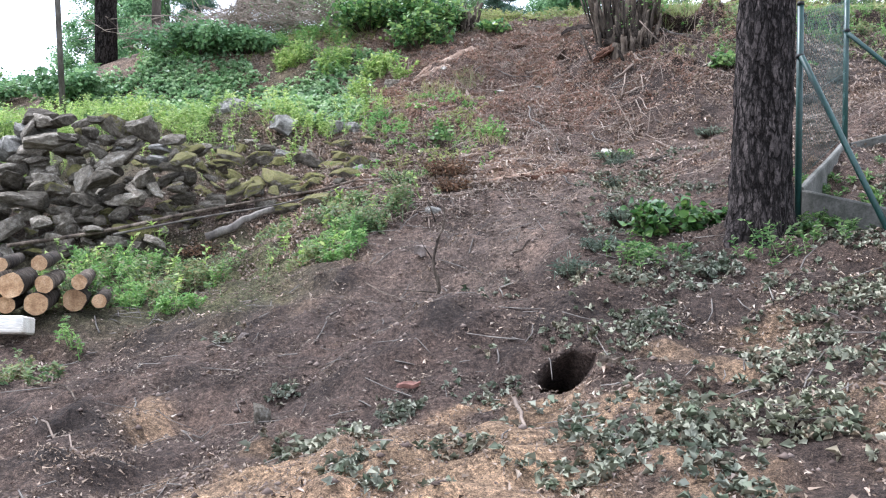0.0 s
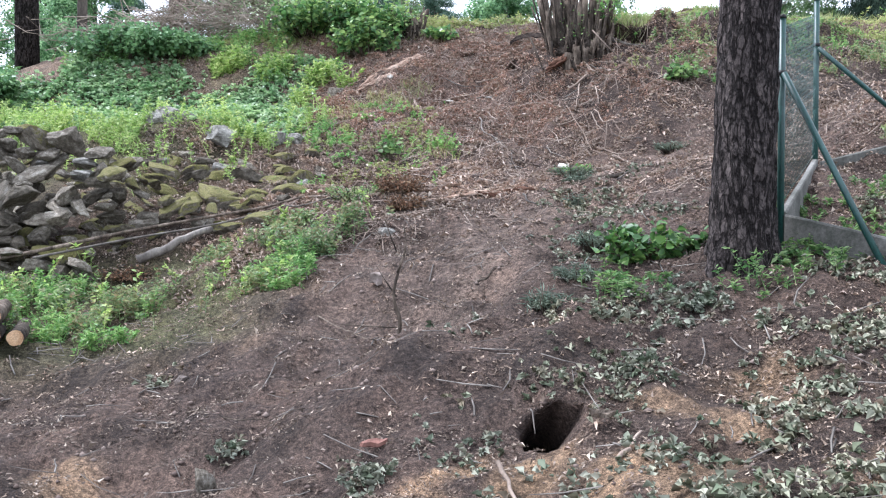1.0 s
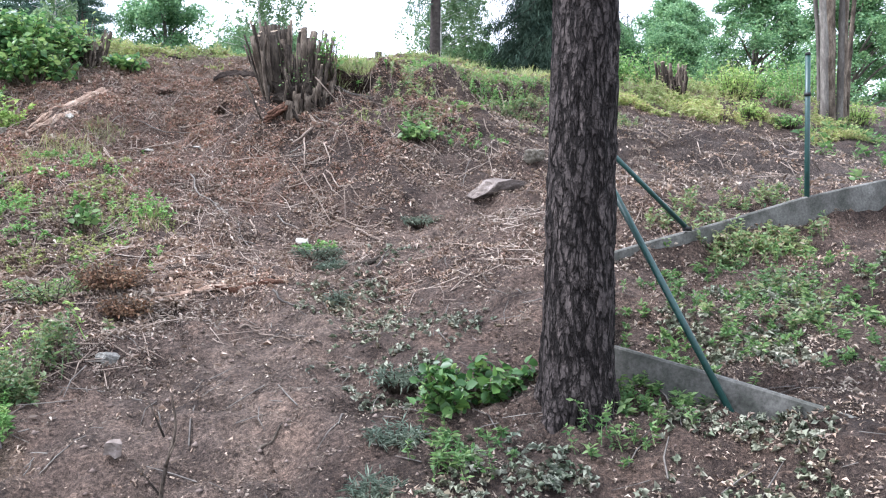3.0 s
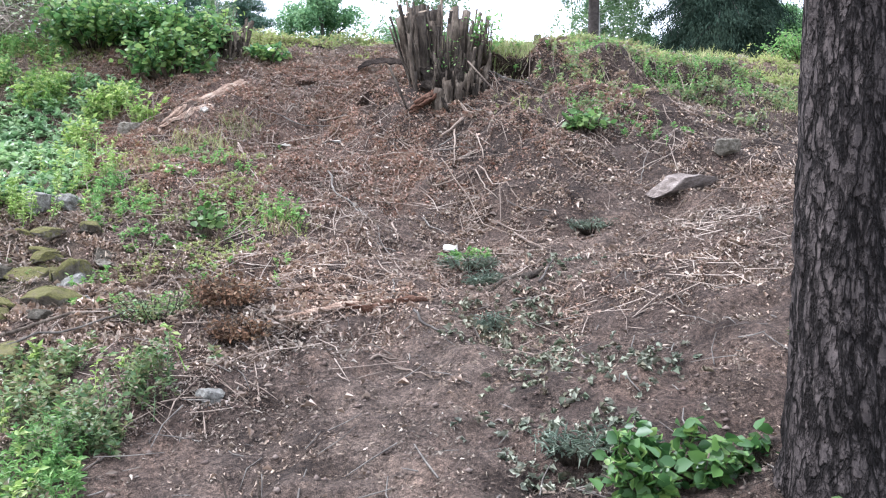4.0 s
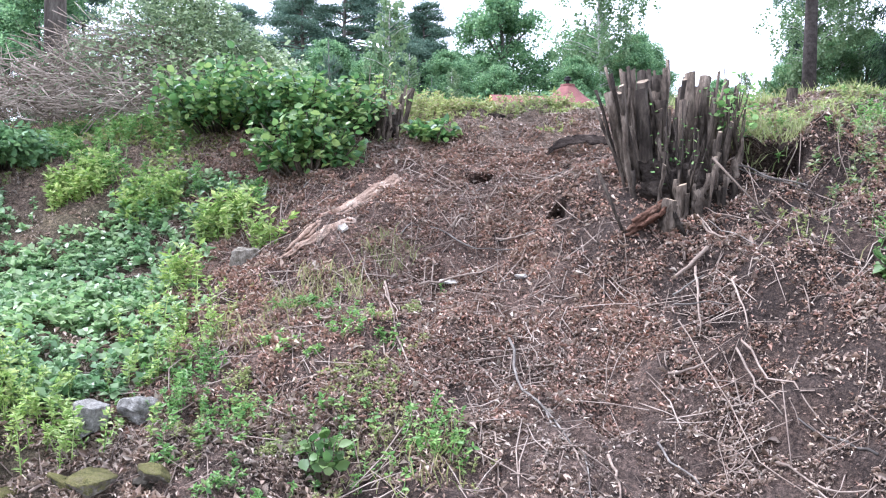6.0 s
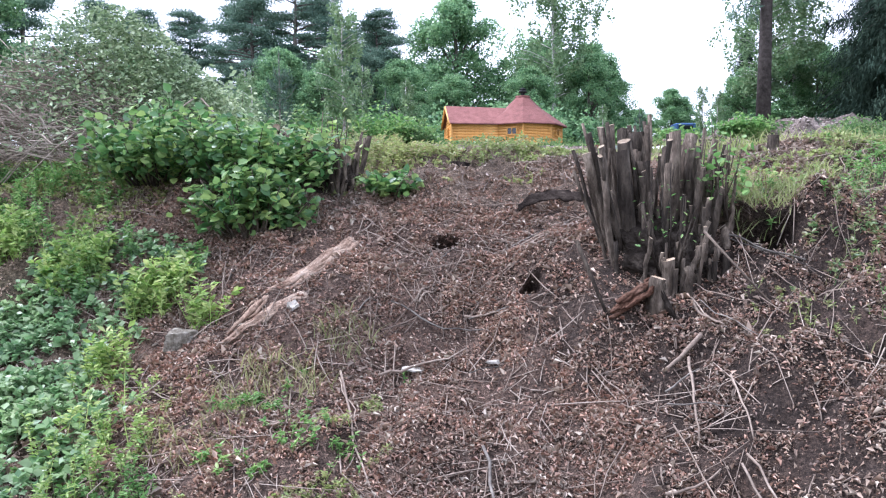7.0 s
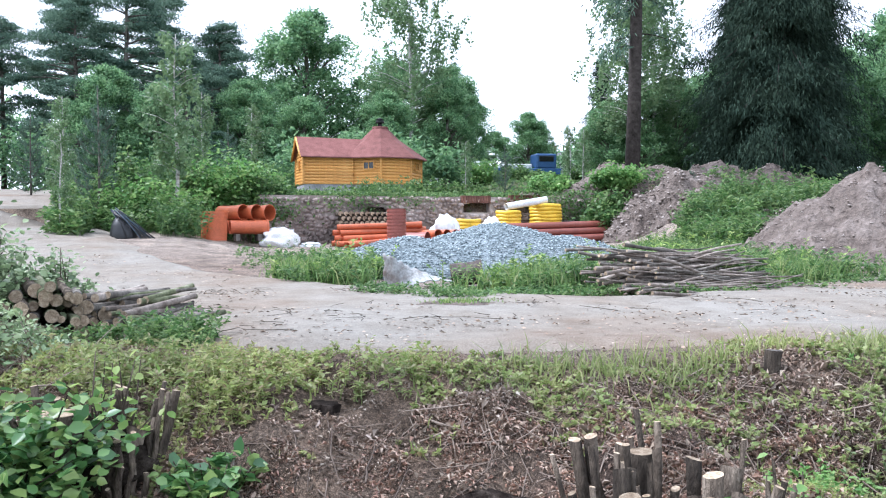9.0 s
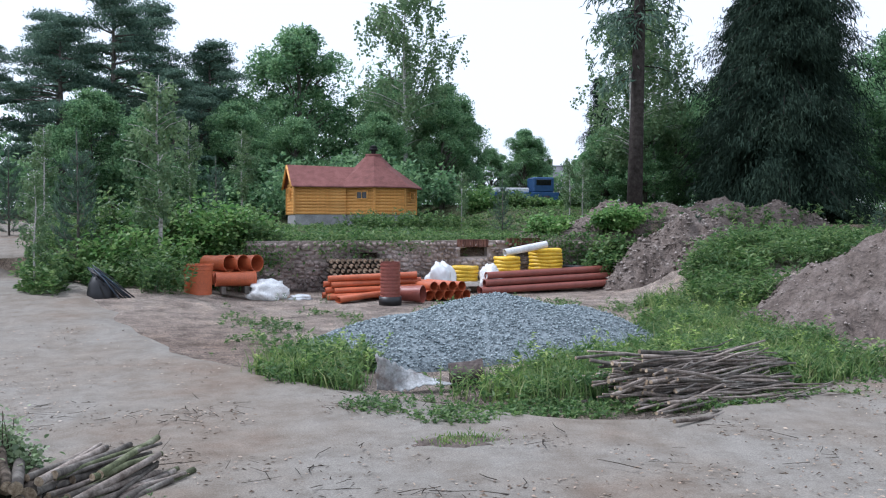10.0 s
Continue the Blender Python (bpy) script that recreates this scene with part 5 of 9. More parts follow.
# ---- trees ----
def clumps(g, centres, radii, per, size, seed, up=0.35, slim=0.55, chip=True):
    p = []
    for c, r in zip(centres, radii):
        d = g.standard_normal((per, 3))
        d /= np.linalg.norm(d, axis=1)[:, None]
        p.append(np.array(c) + d * np.array(r) * (0.35 + 0.7 * g.random((per, 1))))
    return leaves(np.vstack(p), size, up=up, seed=seed, slim=slim, chip=chip)


def broad_tree(h, r, seed, n=130, per=330, leaf=0.19, base=0.08):
    g = np.random.default_rng(seed)
    items = [tube_arrays([(0, 0, -0.3), (0.05, 0, h * 0.3), (0, 0.06, h * 0.6), (0, 0, h * 0.9)], [h * 0.03, h * 0.022, h * 0.013, 0.02], 8)[:2]]
    cs, rs = [], []
    for k in range(n):
        z = base + (1 - base) * g.random() ** 0.8
        w = r * (math.sin(math.pi * min(1, (z - base) / (1 - base) * 0.82 + 0.16)) ** 0.7)
        a, q = g.random() * 6.28, 0.35 + 0.6 * g.random()
        c = np.array([w * q * math.cos(a), w * q * math.sin(a), z * h])
        cs.append(c)
        s = r * (0.13 + 0.15 * g.random())
        rs.append((s, s, s * 0.7))
        if k % 4 == 0:
            foot = np.array([0, 0, max(0.2, z - 0.22) * h])
            items.append(tube_arrays([foot, (foot + c) / 2 + [0, 0, 0.02 * h], c], [h * 0.009, h * 0.006, 0.01], 5)[:2])
    return join_arrays(items), clumps(g, cs, rs, per, leaf, seed, slim=0.9)


def spruce_tree(h, r, seed, rows=56, per=44, size=0.24):
    """A dark conifer: tiers of drooping boughs hung with needle sprays."""
    g = np.random.default_rng(seed)
    items = [tube_arrays([(0, 0, -0.3), (0, 0, h * 0.5), (0, 0, h)], [h * 0.018, h * 0.011, 0.01], 8)[:2]]
    pts, aim = [], []
    for i in range(rows):
        z = 0.07 + 0.92 * i / rows
        w = r * (1 - z) ** 0.75 * (0.75 + 0.4 * g.random()) + 0.1
        for k in range(9):
            a = g.random() * 6.28
            d = np.array([math.cos(a), math.sin(a), 0])
            ww = w * (0.65 + 0.5 * g.random())
            s = np.linspace(0.15, 1, per)[:, None]
            line = np.array([0, 0, z * h]) + d * ww * s + np.array([0, 0, -1]) * ww * 0.5 * s ** 1.4 + [0, 0, 0.12 * ww]
            if k % 3 == 0 and ww > 0.3:
                items.append(tube_arrays(line[::5], np.linspace(0.035, 0.008, len(line[::5])), 4)[:2])
            for _ in range(11):
                pts.append(line + g.standard_normal((per, 3)) * (0.24, 0.24, 0.1) * (0.6 + ww * 0.2))
                aim.append(np.tile(d * 0.5 + [0, 0, -0.9], (per, 1)))
    return join_arrays(items), leaves(np.vstack(pts), size, 0.4, 0.3, seed, 0.2, aim=np.vstack(aim), chip=True)


def young_pine(h, r, seed):
    """An open young pine: whorls of upswept branches in long pale needles, a bare leader on top."""
    g = np.random.default_rng(seed)
    items = [tube_arrays([(0, 0, -0.2), (0.03, 0, h * 0.5), (0, 0, h)], [h * 0.013, h * 0.009, 0.012], 6)[:2]]
    pts, aim = [np.array([0, 0, 1]) * np.linspace(0.75 * h, h, 60)[:, None]], [np.tile((0, 0, 1.0), (60, 1))]
    for i in range(9):
        z = h * (0.1 + 0.085 * i)
        for k in range(6):
            a = g.random() * 6.28
            w = r * (1.05 - i / 11) * (0.6 + 0.5 * g.random())
            d = np.array([math.cos(a), math.sin(a), 0])
            s = np.linspace(0.1, 1, 44)[:, None]
            line = np.array([0, 0, z]) + d * w * s ** 0.8 + np.array([0, 0, 0.75]) * w * s ** 2.2
            items.append(tube_arrays(line[::8], np.linspace(0.016, 0.005, len(line[::8])), 4)[:2])
            pts.append(line + 0.03 * g.standard_normal((44, 3)))
            aim.append(d * (1 - s) + np.array([0, 0, 1.0]) * (0.3 + s))
    return join_arrays(items), leaves(np.repeat(np.vstack(pts), 2, 0), 0.12, 0.6, 0.3, seed, 0.09, aim=np.repeat(np.vstack(aim), 2, 0))


def scots_pine(h, r, seed, n=58, per=560, bare=0.24, size=0.17):
    """A pine with an irregular crown of wide flat plates of needles."""
    g = np.random.default_rng(seed)
    items = [tube_arrays([(0, 0, -0.3), (0.1, 0, h * 0.4), (-0.05, 0.1, h * 0.7), (0, 0, h * 0.97)], [h * 0.017, h * 0.013, h * 0.009, 0.02], 8)[:2]]
    cs, rs = [], []
    for k in range(n):
        z = bare + (1 - bare) * (k + g.random()) / n
        a = g.random() * 6.28
        w = r * ((1.1 - z) / (1.1 - bare)) ** 0.7 * (0.35 + 0.8 * g.random()) * (1 + 0.3 * math.sin(a + 7 * z))
        c = np.array([w * math.cos(a), w * math.sin(a), z * h])
        cs.append(c)
        s = r * (0.18 + 0.22 * g.random())
        rs.append((s, s, s * 0.24))
        items.append(tube_arrays([(0, 0, z * h - 0.2), c * (0.5, 0.5, 1), c], [h * 0.005, h * 0.003, 0.01], 4)[:2])
    return join_arrays(items), clumps(g, cs, rs, per, size, seed, 0.2, 0.45)


def birch_tree(h, r, seed, n=46, per=26, size=0.14, bare=0.3):
    """Slender stem, fine limbs and hanging strands of small leaves."""
    g = np.random.default_rng(seed)
    items = [tube_arrays([(0, 0, -0.3), (0.06, 0, h * 0.35), (-0.05, 0.05, h * 0.7), (0.02, 0, h * 0.98)], [h * 0.012, h * 0.009, h * 0.005, 0.008], 7)[:2]]
    pts, aim = [], []
    for k in range(n):
        z = bare + (0.97 - bare) * (k + g.random()) / n
        a = g.random() * 6.28
        w = r * (0.35 + 0.65 * math.sin(math.pi * (0.12 + 0.86 * (z - bare) / (1 - bare)))) * (0.55 + 0.6 * g.random())
        d = np.array([math.cos(a), math.sin(a), 0.0])
        tip = np.array([0, 0, z * h]) + d * w + [0, 0, 0.28 * w]
        items.append(tube_arrays([(0, 0, z * h - 0.1), d * w * 0.5 + [0, 0, z * h + 0.18 * w], tip], [h * 0.0022, h * 0.0014, 0.003], 4)[:2])
        for _ in range(6):
            s0 = 0.3 + 0.7 * g.random()
            st = np.array([0, 0, z * h]) + d * w * s0 + [0, 0, 0.22 * w * s0] + 0.12 * w * g.standard_normal(3)
            drop = h * (0.03 + 0.06 * g.random())
            s = np.linspace(0, 1, per)[:, None]
            pts.append(st + s * np.array([0.1 * g.standard_normal() * drop, 0.1 * g.standard_normal() * drop, -drop]) + 0.05 * r * g.standard_normal((per, 3)) * 0.6)
            aim.append(np.tile((0, 0, -0.6), (per, 1)))
    return join_arrays(items), leaves(np.vstack(pts), size, 0.8, 0.2, seed, 0.7, aim=np.vstack(aim))


BIRCH_BARK = grainy("birch_bark", (0.12, 0.11, 0.1), (0.5, 0.48, 0.45), (0.68, 0.66, 0.63), 7, 30, 0.7, 0.3, 0.006, (1, 1, 2.5))


def tree(name, arrays, at, z, bark, leaf, label, group="", turn=0.0, scale=1.0):
    t = empty(name, (at[0], at[1], z), turn)
    t.scale = (scale,) * 3
    put("trunk", mesh_np("trunk", *arrays[0], bark, True), t)
    put("crown", mesh_np("crown", *arrays[1], leaf), t)
    return tagged(t, label, "tree", group)


def stand(first, places, seed):
    g = np.random.default_rng(seed)
    for x, y, s in places:
        c = copy_thing(first, pose(x, y, float(land(np.array(x), np.array(y))) - 0.1, 0, 0, g.random() * 360))
        c.scale = (s, s, s * (0.92 + 0.16 * g.random()))


G = lambda x, y: float(land(np.array(x), np.array(y))) - 0.1
P1 = tree("pine_tree", scots_pine(12, 3.5, 201), (-3.6, 60), G(-3.6, 60), GREY_BARK, NEEDLE, "tall dark pine in the wood edge", "wood edge", scale=0.86)
stand(P1, [(-1.2, 62, 0.98), (0.8, 66, 0.98), (-7.5, 63, 0.8), (-10, 60, 0.74), (-13, 64, 0.9), (-17, 62, 0.95), (4.6, 72, 0.85), (-5, 74, 1.1), (3.4, 62, 0.62)], 1)
B1 = tree("broadleaf_tree", broad_tree(12, 4.6, 202), (10.0, 70), G(10, 70), GREY_BARK, FOREST, "rounded dark green broadleaf tree", "wood edge")
stand(B1, [(15.5, 68, 0.75), (6.0, 66, 0.62), (18.8, 66, 0.62), (2, 72, 0.7), (-2, 57, 0.5), (-9, 56, 0.5), (13, 60, 0.48), (5, 60, 0.5), (37, 62, 0.7), (40, 58, 0.85), (44, 54, 0.9), (-22, 60, 0.9), (-16, 52, 0.7), (27, 72, 0.45), (8.5, 62, 0.5), (0.5, 56, 0.42), (17, 61, 0.5), (30, 27, 0.6), (34, 36, 0.7)], 2)
BI = tree("birch_tree", birch_tree(14, 3.4, 203, 66, 24, 0.2), (15.0, 62), G(15, 62), BIRCH_BARK, BIRCH_LEAF, "tall airy birch with hanging twigs", "wood edge")
stand(BI, [(20.9, 46, 0.75), (24.5, 50, 0.7)], 3)
ROOT_BARK = grainy("spruce_bark", (0.02, 0.016, 0.014), (0.045, 0.037, 0.033), (0.08, 0.068, 0.06), 6, 40, 0.95, 0.5, 0.01)
SPRUCE_LEAF = leafy("spruce_needles", [(0.02, 0.035, 0.028), (0.03, 0.05, 0.038), (0.045, 0.07, 0.053)], 0.85, 0.06, 0.12)
SP = tree("spruce_tree", spruce_tree(19, 4.6, 204), (26.2, 42.5), G(26.2, 42.5), ROOT_BARK, SPRUCE_LEAF, "tall dense dark spruce", "dark spruces")
stand(SP, [(28.6, 48, 0.66), (29.4, 44.5, 0.6)], 4)
stand(B1, [(32.5, 46, 0.55), (35.5, 44, 0.6), (29.5, 52, 0.5), (27, 52, 0.5), (39, 47, 0.7), (24.0, 50, 0.42), (22.4, 51, 0.36)], 12)
stand(P1, [(1.8, 58, 0.6), (4.0, 66, 0.9)], 13)
stand(B1, [(19.5, 74, 0.4), (22.5, 76, 0.4), (25.5, 75, 0.36), (28.5, 74, 0.4)], 14)

tree("spruce_tree", spruce_tree(9.2, 1.9, 214, 24, 9, 0.22), (29.7, 65.4), G(29.7, 65.4), ROOT_BARK, SPRUCE_LEAF, "slim pointed young spruce against the sky")


def tall_pine():
    """Tall pine with a bare bole and a ragged, thin crown far up."""
    g = np.random.default_rng(31)
    h = 15.0
    items = [tube_arrays([(0, 0, -0.3), (0.1, 0, 4), (0.2, 0, 9), (0.25, 0, h)], [0.3, 0.24, 0.19, 0.06], 12)[:2]]
    pts, aim = [], []
    for k in range(60):
        z = 5.2 + 9.8 * g.random()
        a = g.random() * 6.28
        w = (0.8 + 2.0 * g.random()) * (1.1 - 0.45 * z / h)
        d = np.array([math.cos(a), math.sin(a), 0])
        line = np.array([0.15, 0, z]) + d * w * np.linspace(0, 1, 14)[:, None] + np.array([0, 0, -0.3]) * w * np.linspace(0, 1, 14)[:, None] ** 2
        items.append(tube_arrays(line[::4], np.linspace(0.03, 0.006, len(line[::4])), 4)[:2])
        for _ in range(5):
            pts.append(line[3:] + 0.16 * g.standard_normal((11, 3)))
            aim.append(np.tile(d * 0.5 + [0, 0, -0.8], (11, 1)))
    return join_arrays(items), leaves(np.vstack(pts), 0.3, 0.5, 0.3, 5, 0.2, aim=np.vstack(aim))


tree("pine_tree", tall_pine(), (17.4, 39.7), G(17.4, 39.7), ROOT_BARK, NEEDLE, "tall bare-boled conifer with a thin ragged crown")

# young growth round the yard
YP = tree("young_pine", young_pine(4.0, 1.1, 206), (-1.1, 37.2), G(-1.1, 37.2) + 0.1, GREY_BARK, NEEDLE, "young open pine on the yard bank", "young trees")
stand(YP, [(16.8, 34.9, 0.34), (22.5, 33.5, 0.42), (14.0, 44, 0.55), (24.5, 31.0, 0.38), (-3.6, 43, 0.8), (3.0, 44.5, 0.7)], 6)
YB = tree("young_birch", birch_tree(5.7, 0.95, 207, 34, 12, 0.12, 0.3), (1.0, 36.6), G(1.0, 36.6) + 0.1, BIRCH_BARK, BIRCH_LEAF, "slim white-stemmed young birch on the bank", "young trees")
stand(YB, [(-1.8, 34.2, 0.5), (16.2, 42.5, 0.5), (13.0, 46.0, 0.42), (2.2, 48, 0.75), (-3, 47, 0.7), (17.8, 44.5, 0.5), (4.8, 54, 0.8)], 7)


# ---- plants ----
def herbs(places, heights, leaf, n, seed, slim=0.55, droop=0.0, tilt=0.3, oval=False):
    """Leafy stalks: thin stems with leaves all the way up. Arrays of corners and triangles."""
    g = np.random.default_rng(seed)
    p = np.asarray(places, float)
    m = len(p)
    patch = 0.65 + 0.6 * smooth(-0.5, 0.6, lattice(p[:, 0], p[:, 1], 0.7, 94) + 0.5 * lattice(p[:, 0], p[:, 1], 0.25, 95))
    h = np.asarray(heights) * patch * (0.5 + 0.8 * g.random(m))
    lean = tilt * g.standard_normal((m, 2)) * h[:, None]
    s = g.random((m, n)) ** 0.7
    c = p[:, None] + np.concatenate([lean[:, None] * s[..., None] ** 1.5, (h[:, None] * s)[..., None]], -1)
    a = g.random((m, n)) * 6.28
    d = np.stack([np.cos(a), np.sin(a), 0.25 - droop + 0.3 * g.standard_normal((m, n))], -1)
    v1, f1 = leaves(c.reshape(-1, 3), np.repeat(leaf * (0.7 + 0.6 * g.random(m)), n), 0.25, 0.6, seed + 1, slim, aim=d.reshape(-1, 3), oval=oval)
    # stems as thin three-cornered spikes
    top = p + np.concatenate([lean, h[:, None]], 1)
    w = 0.004 + 0.006 * h[:, None]
    b = [p + w * np.array([math.cos(k), math.sin(k), 0]) - [0, 0, 0.02] for k in (0.3, 2.4, 4.5)]
    v2 = np.stack([*b, top], 1).reshape(-1, 3)
    k = np.arange(m)[:, None] * 4
    f2 = np.concatenate([k + [0, 1, 3], k + [1, 2, 3], k + [2, 0, 3]], 1).reshape(-1, 3)
    return join_arrays([(v1, f1), (v2, f2)])


def blades(places, heights, seed, lean=0.45, width=0.008):
    g = np.random.default_rng(seed)
    p = np.asarray(places, float)
    m = len(p)
    h = (np.asarray(heights) * (0.5 + 0.8 * g.random(m)))[:, None]
    a = g.random(m) * 6.28
    side = np.stack([np.cos(a), np.sin(a), 0 * a], 1) * width * (0.6 + 0.8 * g.random((m, 1)))
    bend = lean * g.standard_normal((m, 3)) * (1, 1, 0)
    mid = p + h * 0.55 * np.array([0, 0, 1]) + bend * h * 0.3
    tip = p + h * np.array([0, 0, 1]) * 0.95 + bend * h
    v = np.stack([p - side, p + side, mid + side * 0.7, tip, mid - side * 0.7], 1).reshape(-1, 3)
    k = np.arange(m)[:, None] * 5
    f = np.concatenate([k + [0, 1, 2], k + [0, 2, 4], k + [4, 2, 3]], 1).reshape(-1, 3)
    return v, f


def sown(n, x0, x1, y0, y1, mask, seed, z=None):
    """n random places on the ground where a mask lets them grow."""
    g = np.random.default_rng(seed)
    out = []
    got = 0
    for _ in range(60):
        x, y = g.uniform(x0, x1, n), g.uniform(y0, y1, n)
        ok = g.random(n) < mask(x, y)
        out.append(np.stack([x[ok], y[ok]], 1))
        got += ok.sum()
        if got >= n:
            break
    q = np.vstack(out)[:n]
    return np.column_stack([q, (z or full_z)(q[:, 0], q[:, 1])])


def stuff(name, arrays, mat, label, category):
    return tagged(new(name, mesh_np(name, *arrays, mat)), label, category, kind="stuff")


def box_mask(*areas):
    """Soft oval areas (x, y, rx, ry, weight), broken up by noise."""
    def f(x, y):
        m = np.zeros_like(x)
        for cx, cy, rx, ry, w in areas:
            d = np.sqrt(((x - cx) / rx) ** 2 + ((y - cy) / ry) ** 2)
            m = np.maximum(m, w * (1 - smooth(0.6, 1.1, d + 0.3 * lattice(x, y, 0.5, 81))))
        return np.clip(m, 0, 1)
    return f


STRAW_EARLY = leafy("dry_blades", [(0.24, 0.24, 0.12), (0.36, 0.33, 0.19), (0.18, 0.22, 0.09)], 0.6, 0.3)
BOULDERS = spots((-1.96, 11.0, 0.4), (-2.62, 11.4, 0.42), (-1.4, 11.75, 0.3), (-1.12, 11.85, 0.3))
# bright nettles and herbs on and behind the rubble wall, darker creeper behind
upper = box_mask((-3.2, 11.85, 2.2, 1.0, 1), (-1.7, 12.0, 0.5, 0.9, 0.9), (-1.15, 12.4, 0.45, 0.9, 0.4), (-5.5, 11.5, 2.5, 2.0, 1), (-1.5, 10.7, 0.8, 0.4, 0.2), (-3.4, 10.6, 1.6, 0.4, 0.12))
stuff("nettles", herbs(sown(1350, -7, -0.9, 9.9, 13.5, lambda x, y: upper(x, y) * smooth(-0.35, 0.35, lattice(x, y, 0.35, 88) + 0.1) * (1 - BOULDERS(x, y - 0.15)), 101), 0.3, 0.04, 36, 102, 0.4), LIME, "bright sunlit yellow-green weeds above the rubble wall", "weeds")
# the palest greens put sky glint on glossy leaves into the leaf colour
CREEPER = leafy("creeper_leaves", [(0.099, 0.198, 0.094), (0.178, 0.307, 0.146), (0.277, 0.406, 0.209), (0.396, 0.495, 0.334)], 0.38, 0.6)
creeper = box_mask((-2.7, 13.6, 1.5, 1.3, 0.9), (-4.6, 14, 2.2, 1.8, 1), (-2.3, 12.4, 1.0, 0.8, 0.7), (-1.6, 12.9, 0.6, 0.7, 0.5), (-1.5, 14.7, 0.8, 0.6, 0.5))
stuff("ground_cover", herbs(sown(5200, -7, -0.4, 11.8, 16.3, lambda x, y: creeper(x, y) * smooth(-0.9, 0.0, lattice(x, y, 0.4, 90)), 103), 0.1, 0.06, 10, 104, 0.75), CREEPER, "low green creeper covering the hollow", "ground cover")
tufts = box_mask((-1.75, 14.9, 0.34, 0.28, 1), (-1.05, 14.3, 0.22, 0.2, 1), (-2.6, 15.2, 0.36, 0.3, 1), (-1.35, 13.6, 0.18, 0.18, 0.8), (-0.65, 13.9, 0.14, 0.14, 0.6))
stuff("feathery_weeds", herbs(sown(300, -3.4, -0.4, 13.2, 15.8, tufts, 105), 0.24, 0.06, 22, 106, 0.4), LIME, "feathery green weed clumps on the bank", "weeds")
foot = box_mask((-0.95, 8.3, 0.4, 0.75, 1), (-1.6, 8.8, 0.5, 0.35, 0.6), (-1.3, 8.35, 0.4, 0.35, 0.6), (-0.45, 8.8, 0.45, 0.5, 0.8), (-0.9, 9.1, 0.5, 0.3, 0.8), (-2.4, 7.9, 0.5, 0.55, 0.9), (-3.2, 8.6, 0.7, 0.6, 0.9), (-3.8, 7.8, 1.0, 0.7, 0.8), (-1.7, 7.7, 0.4, 0.4, 0.15), (-2.7, 5.9, 0.3, 0.3, 0.4), (-0.9, 9.6, 0.6, 0.35, 0.35))
CREST_LEAF = leafy("crest_leaves", [(0.2, 0.26, 0.085), (0.3, 0.37, 0.13), (0.4, 0.43, 0.2), (0.3, 0.24, 0.15), (0.24, 0.34, 0.12)], 0.5, 0.4)
HERB_BRIGHT = leafy("ferny_leaves", [(0.085, 0.2, 0.06), (0.14, 0.29, 0.085), (0.21, 0.36, 0.12), (0.3, 0.42, 0.17)], 0.5, 0.4)
FOOT_LEAF = leafy("foot_leaves", [(0.08, 0.15, 0.065), (0.14, 0.23, 0.09), (0.21, 0.28, 0.12), (0.2, 0.15, 0.095), (0.3, 0.34, 0.18), (0.11, 0.2, 0.1)], 0.45, 0.5)
stuff("herbs", herbs(sown(900, -5, 0.3, 5.5, 10.0, lambda x, y: foot(x, y) * smooth(-0.1, 0.5, lattice(x, y, 0.22, 89) + 0.5 * lattice(x, y, 0.5, 99)), 107), 0.15, 0.038, 22, 108, 0.45), FOOT_LEAF, "green herbs at the foot of the rubble wall", "weeds")
fern = box_mask((-2.4, 7.8, 0.45, 0.5, 1), (-2.2, 7.3, 0.3, 0.3, 0.8), (-3.1, 8.4, 0.6, 0.5, 0.9), (-0.95, 7.9, 0.3, 0.5, 0.8), (-3.6, 7.6, 0.8, 0.5, 0.8), (-2.85, 6.4, 0.3, 0.2, 0.6))
stuff("ferny_weeds", herbs(sown(330, -4.5, 0, 6, 9.2, lambda x, y: fern(x, y) * smooth(-0.15, 0.35, lattice(x, y, 0.25, 106)), 215), 0.17, 0.04, 30, 216, 0.32), HERB_BRIGHT, "lush ferny green weeds before the rubble wall", "weeds")
stuff("herbs", herbs(sown(55, -5, 0.1, 5.5, 9.6, foot, 109), 0.2, 0.045, 18, 110, 0.45), LIME, "light green seedlings at the foot of the rubble wall", "weeds")
sparse = box_mask((-0.7, 11.8, 0.9, 1.3, 0.6), (-0.6, 10.3, 0.8, 0.7, 0.5), (0.2, 10.8, 0.6, 0.8, 0.25), (0.6, 11.4, 0.3, 0.35, 0.9), (0.2, 13.2, 0.7, 0.6, 0.2), (4.3, 13.9, 0.9, 0.7, 0.4), (5.6, 13.8, 1.5, 1.4, 0.6), (-0.1, 12.6, 0.7, 0.8, 0.3), (4.4, 12.2, 0.8, 0.7, 0.25), (0.69, 11.46, 0.2, 0.2, 1), (-0.03, 11.65, 0.3, 0.3, 0.5), (0.3, 9.15, 0.15, 0.12, 1), (2.05, 10.5, 0.2, 0.15, 1), (1.23, 9.08, 0.1, 0.1, 0.8))
stuff("seedlings", herbs(sown(900, -1.6, 7.2, 9.4, 15.4, lambda x, y: sparse(x, y) * smooth(-0.3, 0.4, lattice(x, y, 0.3, 100)), 111), 0.11, 0.033, 14, 112, 0.45, oval=True), HERB_BRIGHT, "scattered yellow-green seedlings on the cleared slope", "weeds")
